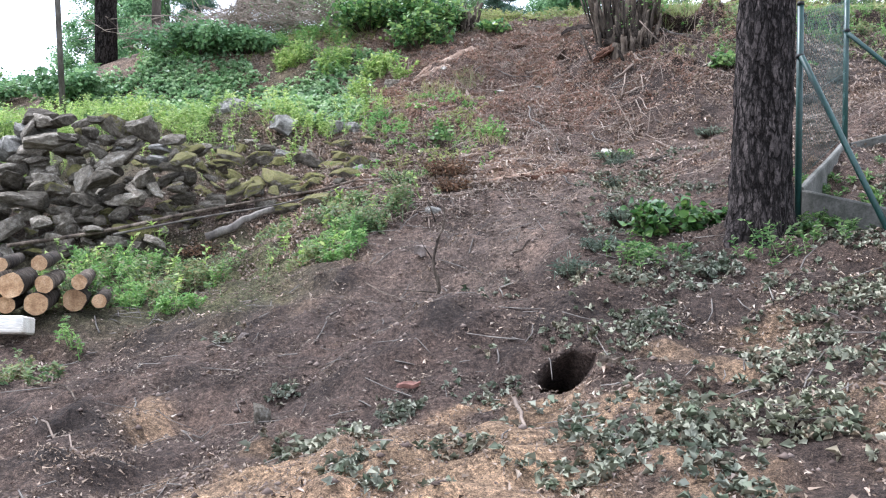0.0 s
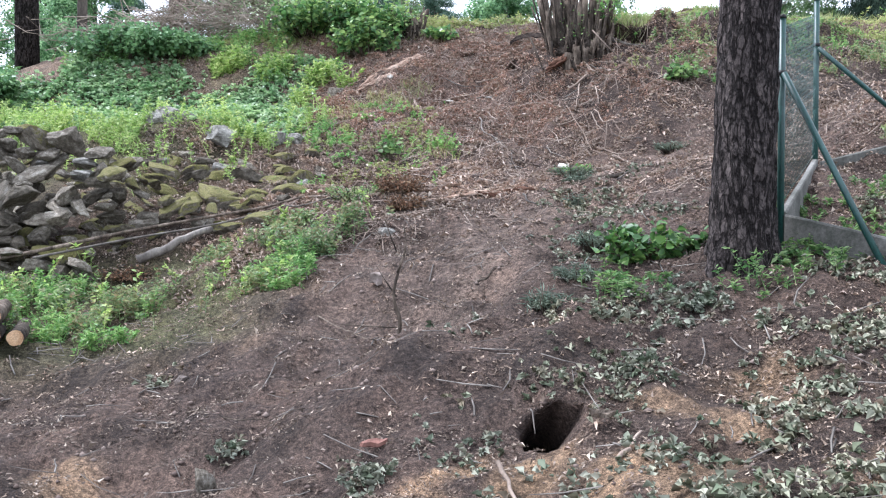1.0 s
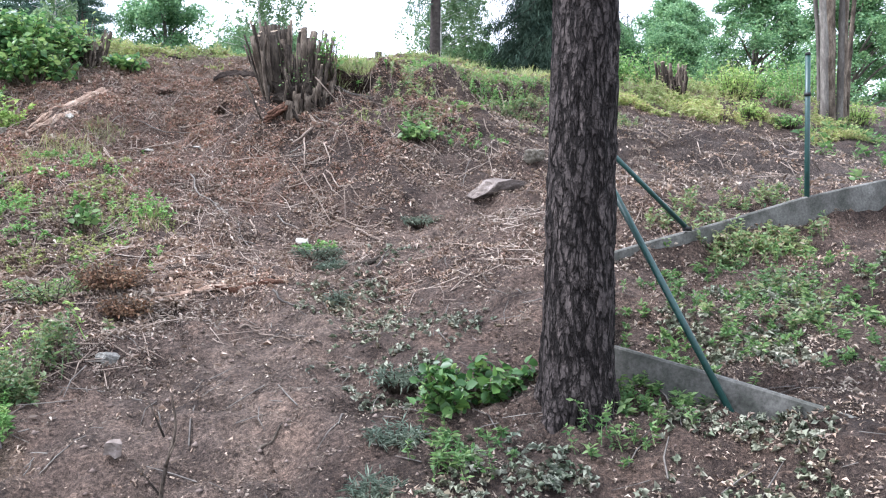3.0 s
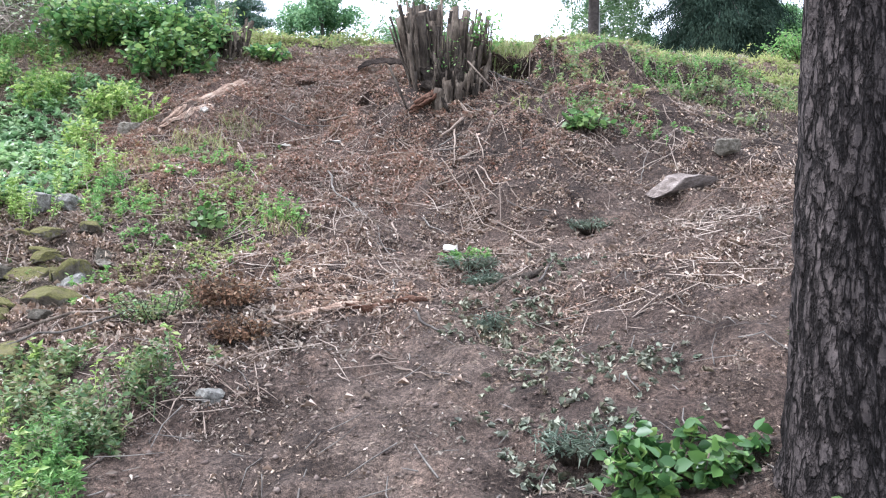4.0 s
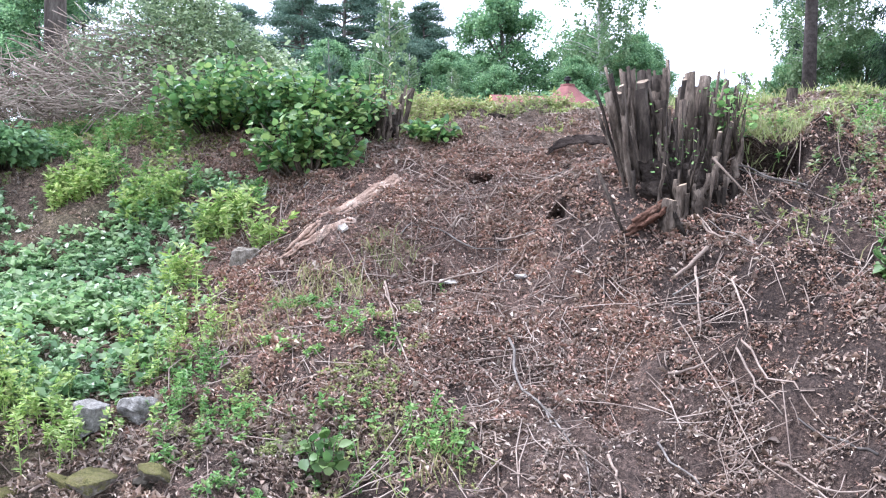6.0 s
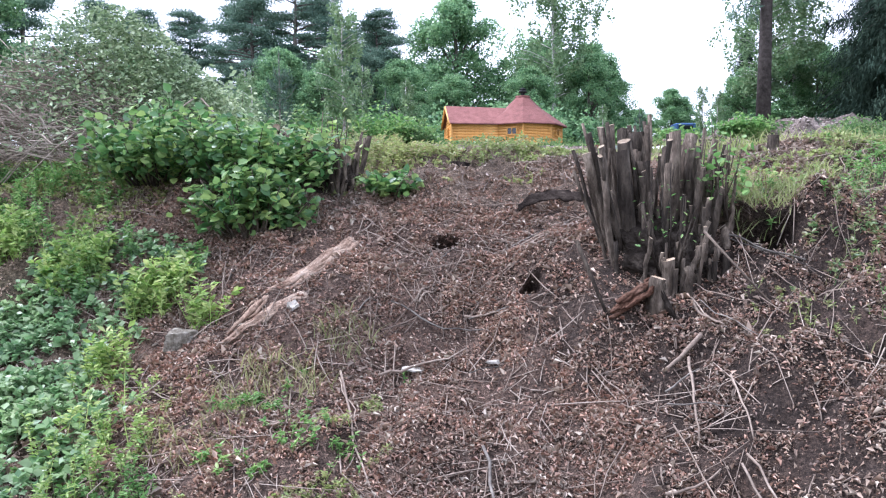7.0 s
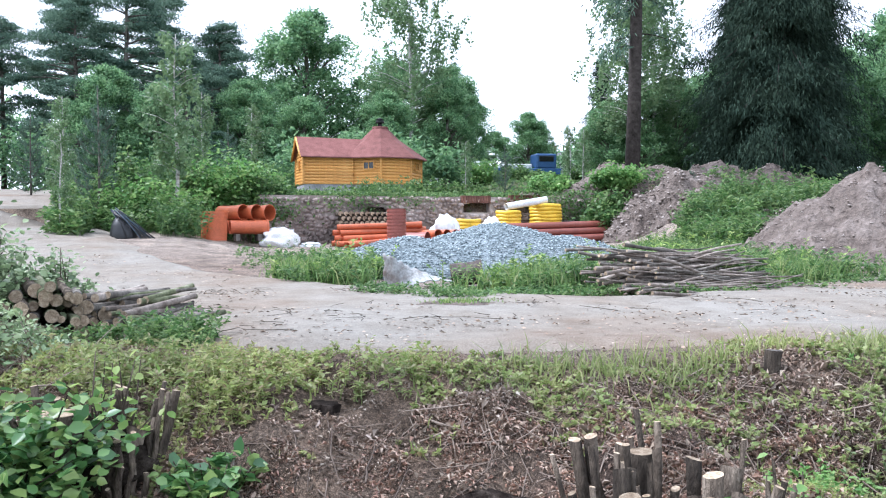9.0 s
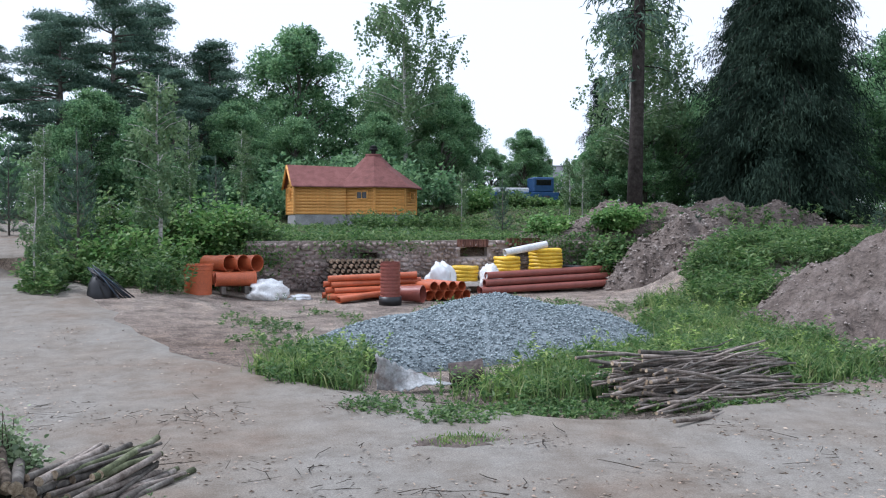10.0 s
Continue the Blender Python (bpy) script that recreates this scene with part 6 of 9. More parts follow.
olive = box_mask((-0.5, 12.3, 0.8, 1.2, 1), (0.3, 12.9, 0.7, 0.7, 0.6), (-0.2, 10.9, 0.8, 0.7, 0.7), (0.6, 11.5, 0.5, 0.5, 0.7), (3.9, 14.0, 0.8, 0.5, 0.7), (3.4, 12.7, 0.5, 0.4, 0.25))
stuff("olive_herbs", herbs(sown(1100, -1.5, 4.8, 9.8, 15, lambda x, y: olive(x, y) * smooth(-0.1, 0.5, lattice(x, y, 0.28, 110) + 0.3 * lattice(x, y, 0.8, 111)), 223), 0.055, 0.026, 9, 224, 0.5), CREST_LEAF, "small olive and yellow-green herbs sprinkled over the litter", "weeds")
around = box_mask((2.75, 6.15, 0.45, 0.4, 1), (2.1, 5.95, 0.35, 0.25, 0.9), (1.4, 6.35, 0.35, 0.4, 0.5), (3.3, 6.9, 0.7, 0.7, 0.4), (4.5, 7.0, 1.3, 0.9, 0.45), (5.2, 5.9, 1.2, 1.2, 0.45))
bank_slope = box_mask((4.9, 13.6, 1.2, 0.9, 0.9), (6.3, 13.0, 1.4, 1.3, 0.9), (4.2, 12.6, 0.8, 0.8, 0.3))
stuff("bank_herbs", herbs(sown(750, 3.2, 8.0, 11.6, 14.8, lambda x, y: bank_slope(x, y) * smooth(-0.1, 0.5, lattice(x, y, 0.3, 103) + 0.3 * lattice(x, y, 0.9, 104)), 197), 0.1, 0.04, 13, 198, 0.5), FOOT_LEAF, "olive and yellow-green herbs on the rough bank beside the stump", "weeds")
stuff("bank_straw", blades(sown(900, 3.2, 8.0, 11.6, 14.8, bank_slope, 199), 0.12, 200, 0.8, 0.004), STRAW_EARLY, "dry grass on the rough bank", "grass")
stuff("ferns", herbs(sown(430, 0.8, 6.5, 4.8, 8.1, around, 113), 0.12, 0.045, 20, 114, 0.4), HERB, "small fern-like plants round the pine foot", "weeds")
crest = lambda x, y: smooth(-0.8, 0.25, lattice(x, y, 0.45, 93)) * np.clip(smooth(15.3, 15.9, y + 0.3 * np.clip(x - 2, 0, 3) + 0.35 * lattice(x, y, 0.5, 83)) * (1 - smooth(-0.6, 0.15, y - track_edge(x) + 0.3 * lattice(x, y, 0.5, 96))) + 0.8 * box_mask((4.6, 15.2, 1.4, 0.9, 0.8), (7, 15.6, 2.5, 1.0, 0.8))(x, y), 0, 1)
CREST_GRASS = leafy("crest_blades", [(0.2, 0.26, 0.09), (0.32, 0.36, 0.15), (0.42, 0.42, 0.24)], 0.5, 0.4)
stuff("log_weeds", herbs(sown(170, -0.4, 1.3, 17.1, 18.8, box_mask((0.6, 18.1, 0.45, 0.6, 1), (0.1, 18.5, 0.4, 0.2, 0.7)), 211), 0.2, 0.05, 22, 212, 0.4), HERB, "tall ferny green weeds before the stacked logs", "weeds")
stuff("crest_herbs", herbs(sown(5000, -3.5, 11, 14, 18.8, crest, 115), 0.055, 0.036, 9, 116, 0.65), CREST_LEAF, "low yellow-green herbs along the crest", "ground cover")
brow = box_mask((1.0, 16.6, 1.1, 0.6, 1), (2.0, 16.4, 0.6, 0.4, 0.7))
stuff("brow_weeds", herbs(sown(420, -0.3, 2.8, 15.9, 17.4, brow, 225), 0.15, 0.045, 14, 226, 0.4), CREST_LEAF, "taller weeds on the brow of the slope", "weeds")
stuff("crest_grass", blades(sown(4000, -4, 12, 14, 18.8, crest, 117), 0.075, 118), CREST_GRASS, "short grass along the crest", "grass")
edge_grass = lambda x, y: np.exp(-((y - track_edge(x) + 0.25) / 0.3) ** 2) * smooth(2.6, 3.6, x) * smooth(-0.5, 0.4, lattice(x, y, 0.5, 107))
stuff("track_edge_grass", blades(sown(1500, 2.6, 9.5, 14.8, 17, edge_grass, 217), 0.17, 218, 0.5, 0.006), CREST_GRASS, "longer grass where the crest meets the track", "grass")
STRAW = leafy("straw_blades", [(0.25, 0.26, 0.12), (0.38, 0.36, 0.2), (0.17, 0.22, 0.08)], 0.6, 0.3)
straw = box_mask((-0.1, 13.1, 0.4, 0.35, 0.9), (0.37, 13.55, 0.22, 0.2, 1), (-0.05, 13.0, 0.3, 0.2, 0.8), (-0.55, 12.6, 0.4, 0.4, 0.35), (0.5, 11.3, 0.4, 0.4, 0.4))
stuff("dry_grass", blades(sown(480, -1.2, 1.2, 10.6, 14, straw, 119), 0.15, 120, 0.7, 0.004), STRAW, "thin tufts of pale grass on the slope", "grass")

# weeds of the yard
yard = box_mask((9.4, 23.4, 3.0, 1.7, 1), (3.3, 25.0, 0.9, 1.6, 1), (6.3, 22.6, 1.5, 1.0, 0.8), (11.6, 26.0, 1.6, 2.6, 1), (13.2, 29.0, 1.3, 1.6, 0.6), (13.6, 31.6, 0.9, 0.8, 0.5))
scrap = spots((4.15, 23.31, 0.45), (4.60, 23.21, 0.4), (5.12, 23.21, 0.35), (4.35, 22.91, 0.4))
gz = lambda x, y: land(x, y)
stuff("tall_weeds", herbs(sown(2700, 1.8, 15, 21.0, 33, lambda x, y: yard(x, y) * (1 - scrap(x, y)), 121, gz), 0.36, 0.1, 15, 122, 0.35), HERB, "tall green weeds round the gravel heap", "weeds")
stuff("tall_weeds", herbs(sown(350, 1.8, 15, 21.3, 33, yard, 139, gz), 0.45, 0.08, 18, 140, 0.35), LIME, "yellow-green flowering weeds round the gravel heap", "weeds")
low_edge = box_mask((7.4, 21.3, 2.6, 0.5, 1), (5.2, 21.5, 1.4, 0.6, 1), (3.7, 22.2, 0.7, 0.5, 0.7), (10.6, 22.2, 1.6, 0.6, 1))
stuff("edge_weeds", herbs(sown(1500, 2.5, 12.5, 20.7, 23, low_edge, 191, gz), 0.11, 0.055, 10, 192, 0.5), HERB, "low green weeds along the edge of the track", "weeds")
strays = box_mask((3.8, 29.5, 2.2, 3.5, 0.5), (2.2, 34.3, 1.2, 0.6, 1), (4.6, 34.2, 1.0, 0.5, 0.6), (9.5, 31.5, 3.0, 2.5, 0.7))
stuff("stray_weeds", herbs(sown(700, 1, 13, 25.5, 35, lambda x, y: strays(x, y) * smooth(0.0, 0.5, lattice(x, y, 0.7, 102)), 193, gz), 0.16, 0.07, 10, 194, 0.45), HERB, "stray weeds on the dusty yard", "weeds")
stuff("yard_grass", blades(sown(9500, 1.5, 15, 20.9, 34, lambda x, y: yard(x, y) * (1 - scrap(x, y)), 123, gz), 0.4, 124, 0.4, 0.012), GRASS, "long grass round the gravel heap", "grass")
bank = box_mask((0.0, 36.4, 1.7, 1.6, 1), (2.2, 37.8, 2.0, 1.2, 1), (-1.6, 34.2, 0.5, 1.2, 1), (1.0, 34.4, 0.7, 0.8, 0.7), (0.5, 40, 3.5, 3, 1))
stuff("bank_weeds", herbs(sown(2200, -2.4, 5, 31, 43, bank, 125, gz), 0.7, 0.13, 24, 126, 0.45), HERB, "lush green weeds on the yard bank", "weeds")
terrace = box_mask((9.5, 44, 8, 6.0, 0.9), (10, 48.6, 5, 1.2, 1), (18, 40, 4, 3, 1), (20, 50, 8, 8, 0.8), (0, 50, 4, 6, 0.8), (-9, 48, 3, 9, 1), (-12, 38, 4, 9, 1))
tz = lambda x, y: land(x, y)
stuff("terrace_weeds", herbs(sown(5200, -16, 28, 37.6, 58, terrace, 127, tz), 0.13, 0.12, 8, 128, 0.45), HERB, "rough green weeds over the terrace of the hut", "weeds")
stuff("hut_weeds", herbs(sown(260, 6.5, 14, 44.5, 48.0, box_mask((10.6, 46.6, 2.6, 0.9, 1), (13.0, 46.0, 1.2, 0.7, 0.8)), 227, tz), 0.55, 0.13, 20, 228, 0.45), HERB, "tall weeds before the foot of the hut", "weeds")
lip_mask = lambda x, y: smooth(37.2, 37.5, y) * (1 - smooth(38.4, 38.9, y)) * (0.55 + 0.45 * lattice(x, y, 1.0, 84))
stuff("wall_top_weeds", herbs(sown(1300, 3.4, 15.6, 37.3, 38.8, lip_mask, 129, tz), 0.17, 0.09, 12, 130, 0.45), HERB, "weeds hanging over the yard wall", "weeds")
mound = box_mask((15.8, 31.6, 1.6, 0.9, 1), (17.0, 32.0, 2.0, 1.4, 1), (19.6, 31.6, 2.2, 1.3, 1), (14.6, 29.6, 1.2, 1.6, 0.7), (22, 30.5, 2, 2, 0.8))
stuff("mound_weeds", herbs(sown(2600, 11.5, 24, 28, 36.5, mound, 131, lambda x, y: land(x, y) + 0.15), 0.6, 0.13, 16, 132, 0.4), HERB, "weeds over the earth ridge", "weeds")
rightbrush = box_mask((9.5, 15.0, 1.5, 1.0, 0.5), (11.5, 14.0, 2.2, 1.5, 0.6), (13.5, 16, 3, 2, 0.8))
stuff("brush_weeds", herbs(sown(420, 6, 16, 12.5, 18, lambda x, y: rightbrush(x, y) * smooth(-0.2, 0.4, lattice(x, y, 0.7, 105)), 133), 0.26, 0.055, 20, 134, 0.4), CREST_LEAF, "tall light-green weeds above the fenced plot", "weeds")

band = box_mask((9.2, 14.2, 0.9, 0.5, 1), (10.4, 13.9, 1.0, 0.45, 1), (10.0, 14.9, 1.2, 0.6, 0.6), (12.2, 13.9, 1.2, 0.6, 0.6), (11.6, 12.3, 0.8, 0.4, 0.5), (8.0, 14.2, 0.8, 0.5, 0.8))
stuff("terrace_herbs", herbs(sown(1500, 7, 14, 11.8, 16, lambda x, y: band(x, y) * smooth(-0.4, 0.3, lattice(x, y, 0.5, 108)), 219), 0.13, 0.05, 13, 220, 0.45), CREST_LEAF, "low yellow-green herbs along the lip above the fenced plot", "weeds")
plinth = box_mask((4.6, 7.85, 0.9, 0.22, 1), (5.6, 7.7, 0.5, 0.25, 1), (4.2, 6.9, 0.8, 0.6, 0.5), (5.4, 8.4, 1.2, 0.35, 0.4))
stuff("plinth_weeds", herbs(sown(330, 3.7, 6.6, 6.2, 8.8, lambda x, y: plinth(x, y) * smooth(-0.2, 0.3, lattice(x, y, 0.3, 109)), 221), 0.14, 0.045, 14, 222, 0.45), FOOT_LEAF, "small weeds along the concrete boards", "weeds")

below_hedge = box_mask((-2.3, 15.7, 0.8, 0.6, 1), (-3.3, 16.5, 0.9, 0.6, 1), (-1.6, 14.9, 0.45, 0.4, 0.8), (-1.0, 14.6, 0.35, 0.25, 0.35), (-4.6, 16.0, 0.8, 0.8, 0.8))
stuff("hedge_weeds", herbs(sown(520, -5.4, -0.6, 14.3, 17.2, lambda x, y: below_hedge(x, y) * smooth(-0.4, 0.25, lattice(x, y, 0.35, 113)), 229), 0.2, 0.045, 24, 230, 0.4), HERB_BRIGHT, "feathery green weeds on the bank below the hedge", "weeds")

floor_mask = box_mask((-11, 12, 6, 9, 0.8), (-9, 3, 4, 5, 0.5), (12, 4, 5, 7, 0.6), (14, 11, 4, 3, 0.6))
stuff("woodland_floor", herbs(sown(2600, -17, 18, -4, 21, floor_mask, 135), 0.2, 0.1, 10, 136, 0.5), HERB, "low green undergrowth beyond the cleared hillside", "weeds")
edge_mask = box_mask((20, 37, 5, 2.5, 1), (25, 35, 4, 3, 1), (16.5, 37.5, 2.5, 1.5, 1))
stuff("ridge_weeds", herbs(sown(900, 14, 30, 33, 41, edge_mask, 137, tz), 0.45, 0.16, 12, 138, 0.45), HERB, "weeds behind the earth ridge", "weeds")
# far woods and undergrowth behind the trees
def far_wood():
    g = np.random.default_rng(41)
    cs, rs = [], []
    for k in range(420):
        a = g.uniform(-1.0, 1.25)
        d = g.uniform(72, 98)
        if 0.30 < a < 0.47:
            continue
        x, y = d * math.sin(a), d * math.cos(a)
        z = float(land(np.array(x), np.array(y)))
        cs.append((x, y, z + g.random() ** 1.3 * (9 if a > -0.3 else 3)))
        s = 1.6 + 1.5 * g.random()
        rs.append((s, s, s * 0.8))
    far = clumps(g, cs, rs, 330, 0.33, 42, 0.3, 0.8)
    cs, rs = [], []
    for k in range(150):
        x, y = g.uniform(-12, 30), g.uniform(55, 62)
        if 15.5 < x < 24.5:
            continue
        cs.append((x, y, float(land(np.array(x), np.array(y))) + 0.8 + 1.6 * g.random()))
        s = 0.9 + 0.9 * g.random()
        rs.append((s, s, s * 0.9))
    return join_arrays([far, clumps(g, cs, rs, 300, 0.24, 43, 0.3, 0.8)])


stuff("far_wood", far_wood(), FOREST, "dark mixed wood closing the view behind the yard", "woods")

# ---- leaf litter, wilted foliage, twigs ----
def slope(x, y):
    """How thickly dead leaves lie: a ragged-edged sheet on the cleared hillside, thin on the trodden soil below."""
    n = lattice(x, y, 0.9, 86)
    up_ = np.maximum(0.6 + 0.6 * lattice(x, y, 0.4, 85), 0.62 * smooth(11.5, 12.5, y)) * smooth(7.3, 9.6, y + 0.06 * x + 0.5 * n) * (1 - 0.4 * smooth(15.3, 16.2, y + 0.3 * n)) * (1 - smooth(-0.3, 0.1, y - track_edge(x)))
    low_ = 0.05 + 0.7 * box_mask((4.6, 6.6, 2.2, 1.8, 1), (2.4, 5.2, 1.3, 1.0, 0.7), (6.5, 9.5, 2.5, 2.2, 0.3))(x, y)
    edge = smooth(-4.2, -2.2, x + n) * (1 - smooth(6.0, 10.0, x + 1.5 * n)) * smooth(0.5, 3.2, y + n)
    up_ = up_ * (1 - 0.8 * path_mask(x, y))
    # leaves are thinned where shade is painted into the soil by the stump
    return np.clip(up_ * (1 - 0.45 * smooth(2.0, 3.0, x) * (1 - smooth(13.6, 14.4, y))) + low_, 0, 1) * edge * (1 - 0.85 * smooth(5.0, 6.0, x + 0.5 * n) * smooth(8.2, 8.8, y) * (1 - smooth(12, 13, y)) * 0.7) * (1 - 0.7 * weeds_mask(x, y) * (1 - smooth(14.8, 15.4, y))) * (1 - in_holes(x, y)) * (1 - 0.75 * np.exp(-((x - 2.3) / 0.5) ** 2 - ((y - 13.25) / 0.55) ** 2))


def litter(n, x0, x1, y0, y1, mask, size, seed, lift=0.008):
    """Dead leaves drifted into small heaps, with bare gaps between."""
    drift = lambda x, y: mask(x, y) * np.clip(0.5 + 1.1 * lattice(x, y, 0.13, 187) + 0.5 * lattice(x, y, 0.33, 188), 0.08, 1)
    p = sown(n, x0, x1, y0, y1, drift, seed)
    p[:, 2] += lift
    g = np.random.default_rng(seed + 2)
    return leaves(p, size * (0.6 + 1.1 * g.random(n) ** 2.5), up=0.45, seed=seed + 1, slim=0.42, fold=1.0, chip=size < 0.025)


upper_slope = lambda x, y: slope(x, y) * (0.3 + 0.7 * smooth(8.0, 9.6, y + 0.5 * np.clip(x - 2.5, 0, 4)))
stuff("leaf_litter", litter(125000, -4.5, 10, 0.5, 18.6, upper_slope, 0.03, 141), LITTER, "brown fallen leaves and bark chips on the slope", "leaf litter")
CURLED = leafy("curled_leaves", [(0.26, 0.185, 0.15), (0.38, 0.295, 0.25), (0.17, 0.115, 0.092), (0.46, 0.39, 0.34), (0.31, 0.225, 0.18), (0.22, 0.155, 0.125)], 0.45, 0.5, 0.12)
stuff("curled_leaves", litter(26000, -2.2, 5.2, 7.6, 15.8, upper_slope, 0.042, 153, 0.012), CURLED, "large curled tan leaves lying on the slope", "leaf litter")
stony = box_mask((-1.6, 10.5, 1.1, 1.0, 1), (-1.5, 8.7, 0.8, 0.6, 0.7), (-2.6, 11.1, 0.9, 0.7, 1), (-0.5, 9.9, 0.8, 0.9, 0.9), (-0.6, 11.2, 0.8, 0.9, 0.8), (0.2, 9.0, 0.6, 0.5, 0.5))
stuff("leaf_drift", litter(27000, -3.0, 1.0, 8.0, 12.2, stony, 0.036, 155, 0.012), LITTER, "brown leaves drifted among the tumbled stones", "leaf litter")
plot = lambda x, y: (0.45 + 0.6 * lattice(x, y, 0.6, 112)) * smooth(4.6, 5.6, x) * (1 - smooth(10, 12, x))
stuff("bank_litter", litter(9000, 4.6, 12, 8.4, 14.2, plot, 0.045, 157, 0.012), LITTER, "scattered dead leaves on the bank above the plot", "leaf litter")
deep = lambda x, y: np.clip(slope(x, y) - 0.1, 0, 1) * 0.9
stuff("leaf_crumbs", litter(150000, -1.8, 5.0, 8.2, 15.9, deep, 0.021, 145), RED_LITTER, "carpet of leaf crumbs and bark flakes on the slope", "leaf litter")
FLAKES = leafy("red_leaf_flakes", [(0.3, 0.17, 0.13), (0.45, 0.29, 0.235), (0.14, 0.08, 0.064), (0.5, 0.37, 0.31), (0.36, 0.215, 0.168), (0.21, 0.118, 0.094)], 0.5, 0.5, 0.1)
near_crest = lambda x, y: np.clip(slope(x, y) + 0.3 * (1 - smooth(1.7, 2.3, x)), 0, 1) * (1 - in_holes(x, y)) * (1 - 0.7 * weeds_mask(x, y))
stuff("leaf_flakes", litter(85000, -1.4, 4.6, 11.6, 15.7, near_crest, 0.029, 147), FLAKES, "curled leaf flakes covering the upper slope", "leaf litter")
stuff("fine_litter", litter(50000, -4.5, 8, 0.5, 18.6, slope, 0.022, 143), LITTER, "small brown crumbs and chips of leaf", "leaf litter")
WILTED = leafy("wilted_leaves", [(0.17, 0.185, 0.145), (0.26, 0.265, 0.22), (0.09, 0.11, 0.075), (0.34, 0.335, 0.285), (0.06, 0.08, 0.05), (0.16, 0.13, 0.1), (0.21, 0.22, 0.175), (0.11, 0.14, 0.095)], 0.75, 0.25, 0.12)


def wilted_clumps(places, per, size, seed, reach=0.13):
    g = np.random.default_rng(seed)
    c = np.repeat(np.asarray(places, float), per, 0)
    c = c + g.standard_normal(c.shape) * (reach, reach, 0)
    z = full_z(c[:, 0], c[:, 1]) + np.abs(0.025 * g.standard_normal(len(c)))
    c[:, 2] = z
    # each leaf is five crumpled lobes from one base
    a = g.random(len(c)) * 6.28
    items = []
    for k, (turn, part_) in enumerate(((0, 1.0), (0.6, 0.8), (-0.6, 0.8), (1.2, 0.55), (-1.2, 0.55))):
        aim = np.stack([np.cos(a + turn), np.sin(a + turn), 0.12 + 0.3 * g.standard_normal(len(c))], 1)
        items.append(leaves(c, size * part_, 0.35, 0.4, seed + k, 0.62, 1.0, aim=aim))
    v = np.stack([q[0].reshape(len(c), 4, 3) for q in items], 1).reshape(-1, 3)
    # lobes of one leaf share their base corner, so that they count as one piece
    base = np.arange(len(c)) * 20
    f = []
    for k in range(5):
        o = base[:, None] + 4 * k
        f += [np.concatenate([base[:, None], o + 1, o + 2], 1), np.concatenate([base[:, None], o + 2, o + 3], 1)]
    return v, np.concatenate(f)


DRIFTS = ((0.85, 4.99, 0.17), (0.94, 4.77, 0.12), (1.05, 5.73, 0.2), (1.59, 5.82, 0.3), (0.25, 4.75, 0.14), (0.56, 4.14, 0.15), (0.67, 3.54, 0.12), (1.0, 3.45, 0.24), (0.92, 3.0, 0.2), (1.65, 4.34, 0.2), (1.74, 5.1, 0.13), (2.0, 4.34, 0.3), (0.08, 3.47, 0.13), (-0.55, 3.95, 0.17), (-0.41, 3.4, 0.12), (-0.21, 4.62, 0.13), (-0.94, 5.24, 0.06), (-1.57, 6.26, 0.07), (0.12, 5.08, 0.1), (-0.29, 5.58, 0.07), (0.36, 6.11, 0.1), (1.34, 3.37, 0.22), (1.59, 3.55, 0.22), (1.2, 5.11, 0.13), (0.5, 3.18, 0.14), (-0.2, 3.15, 0.14), (2.1, 5.0, 0.25), (2.45, 5.0, 0.3), (1.0, 4.22, 0.15))
wilt = lambda x, y: spots(*DRIFTS)(x, y) * smooth(-0.1, 0.35, lattice(x, y, 0.09, 97) + 0.3 * lattice(x, y, 0.3, 98)) + 0.6 * box_mask((4.4, 6.8, 1.2, 0.8, 0.5), (2.6, 5.5, 0.7, 0.4, 0.6))(x, y) * smooth(0.1, 0.5, lattice(x, y, 0.24, 97))
stuff("wilted_leaves", wilted_clumps(sown(680, -1.8, 5.5, 2.7, 8, wilt, 151), 4, 0.047, 152, 0.05), WILTED, "curled grey-green wilted leaves on cut twigs", "leaves")
up_wilt = box_mask((1.75, 9.0, 0.5, 0.4, 0.7), (1.9, 8.4, 0.35, 0.3, 0.8), (1.85, 7.8, 0.6, 0.5, 0.6), (1.3, 7.2, 0.5, 0.4, 0.4), (2.4, 9.6, 0.5, 0.3, 0.4))
stuff("wilted_leaves", wilted_clumps(sown(55, 0.6, 3.2, 6.6, 10, up_wilt, 153), 9, 0.045, 154, 0.1), WILTED, "pale withered leaves along the path", "leaves")


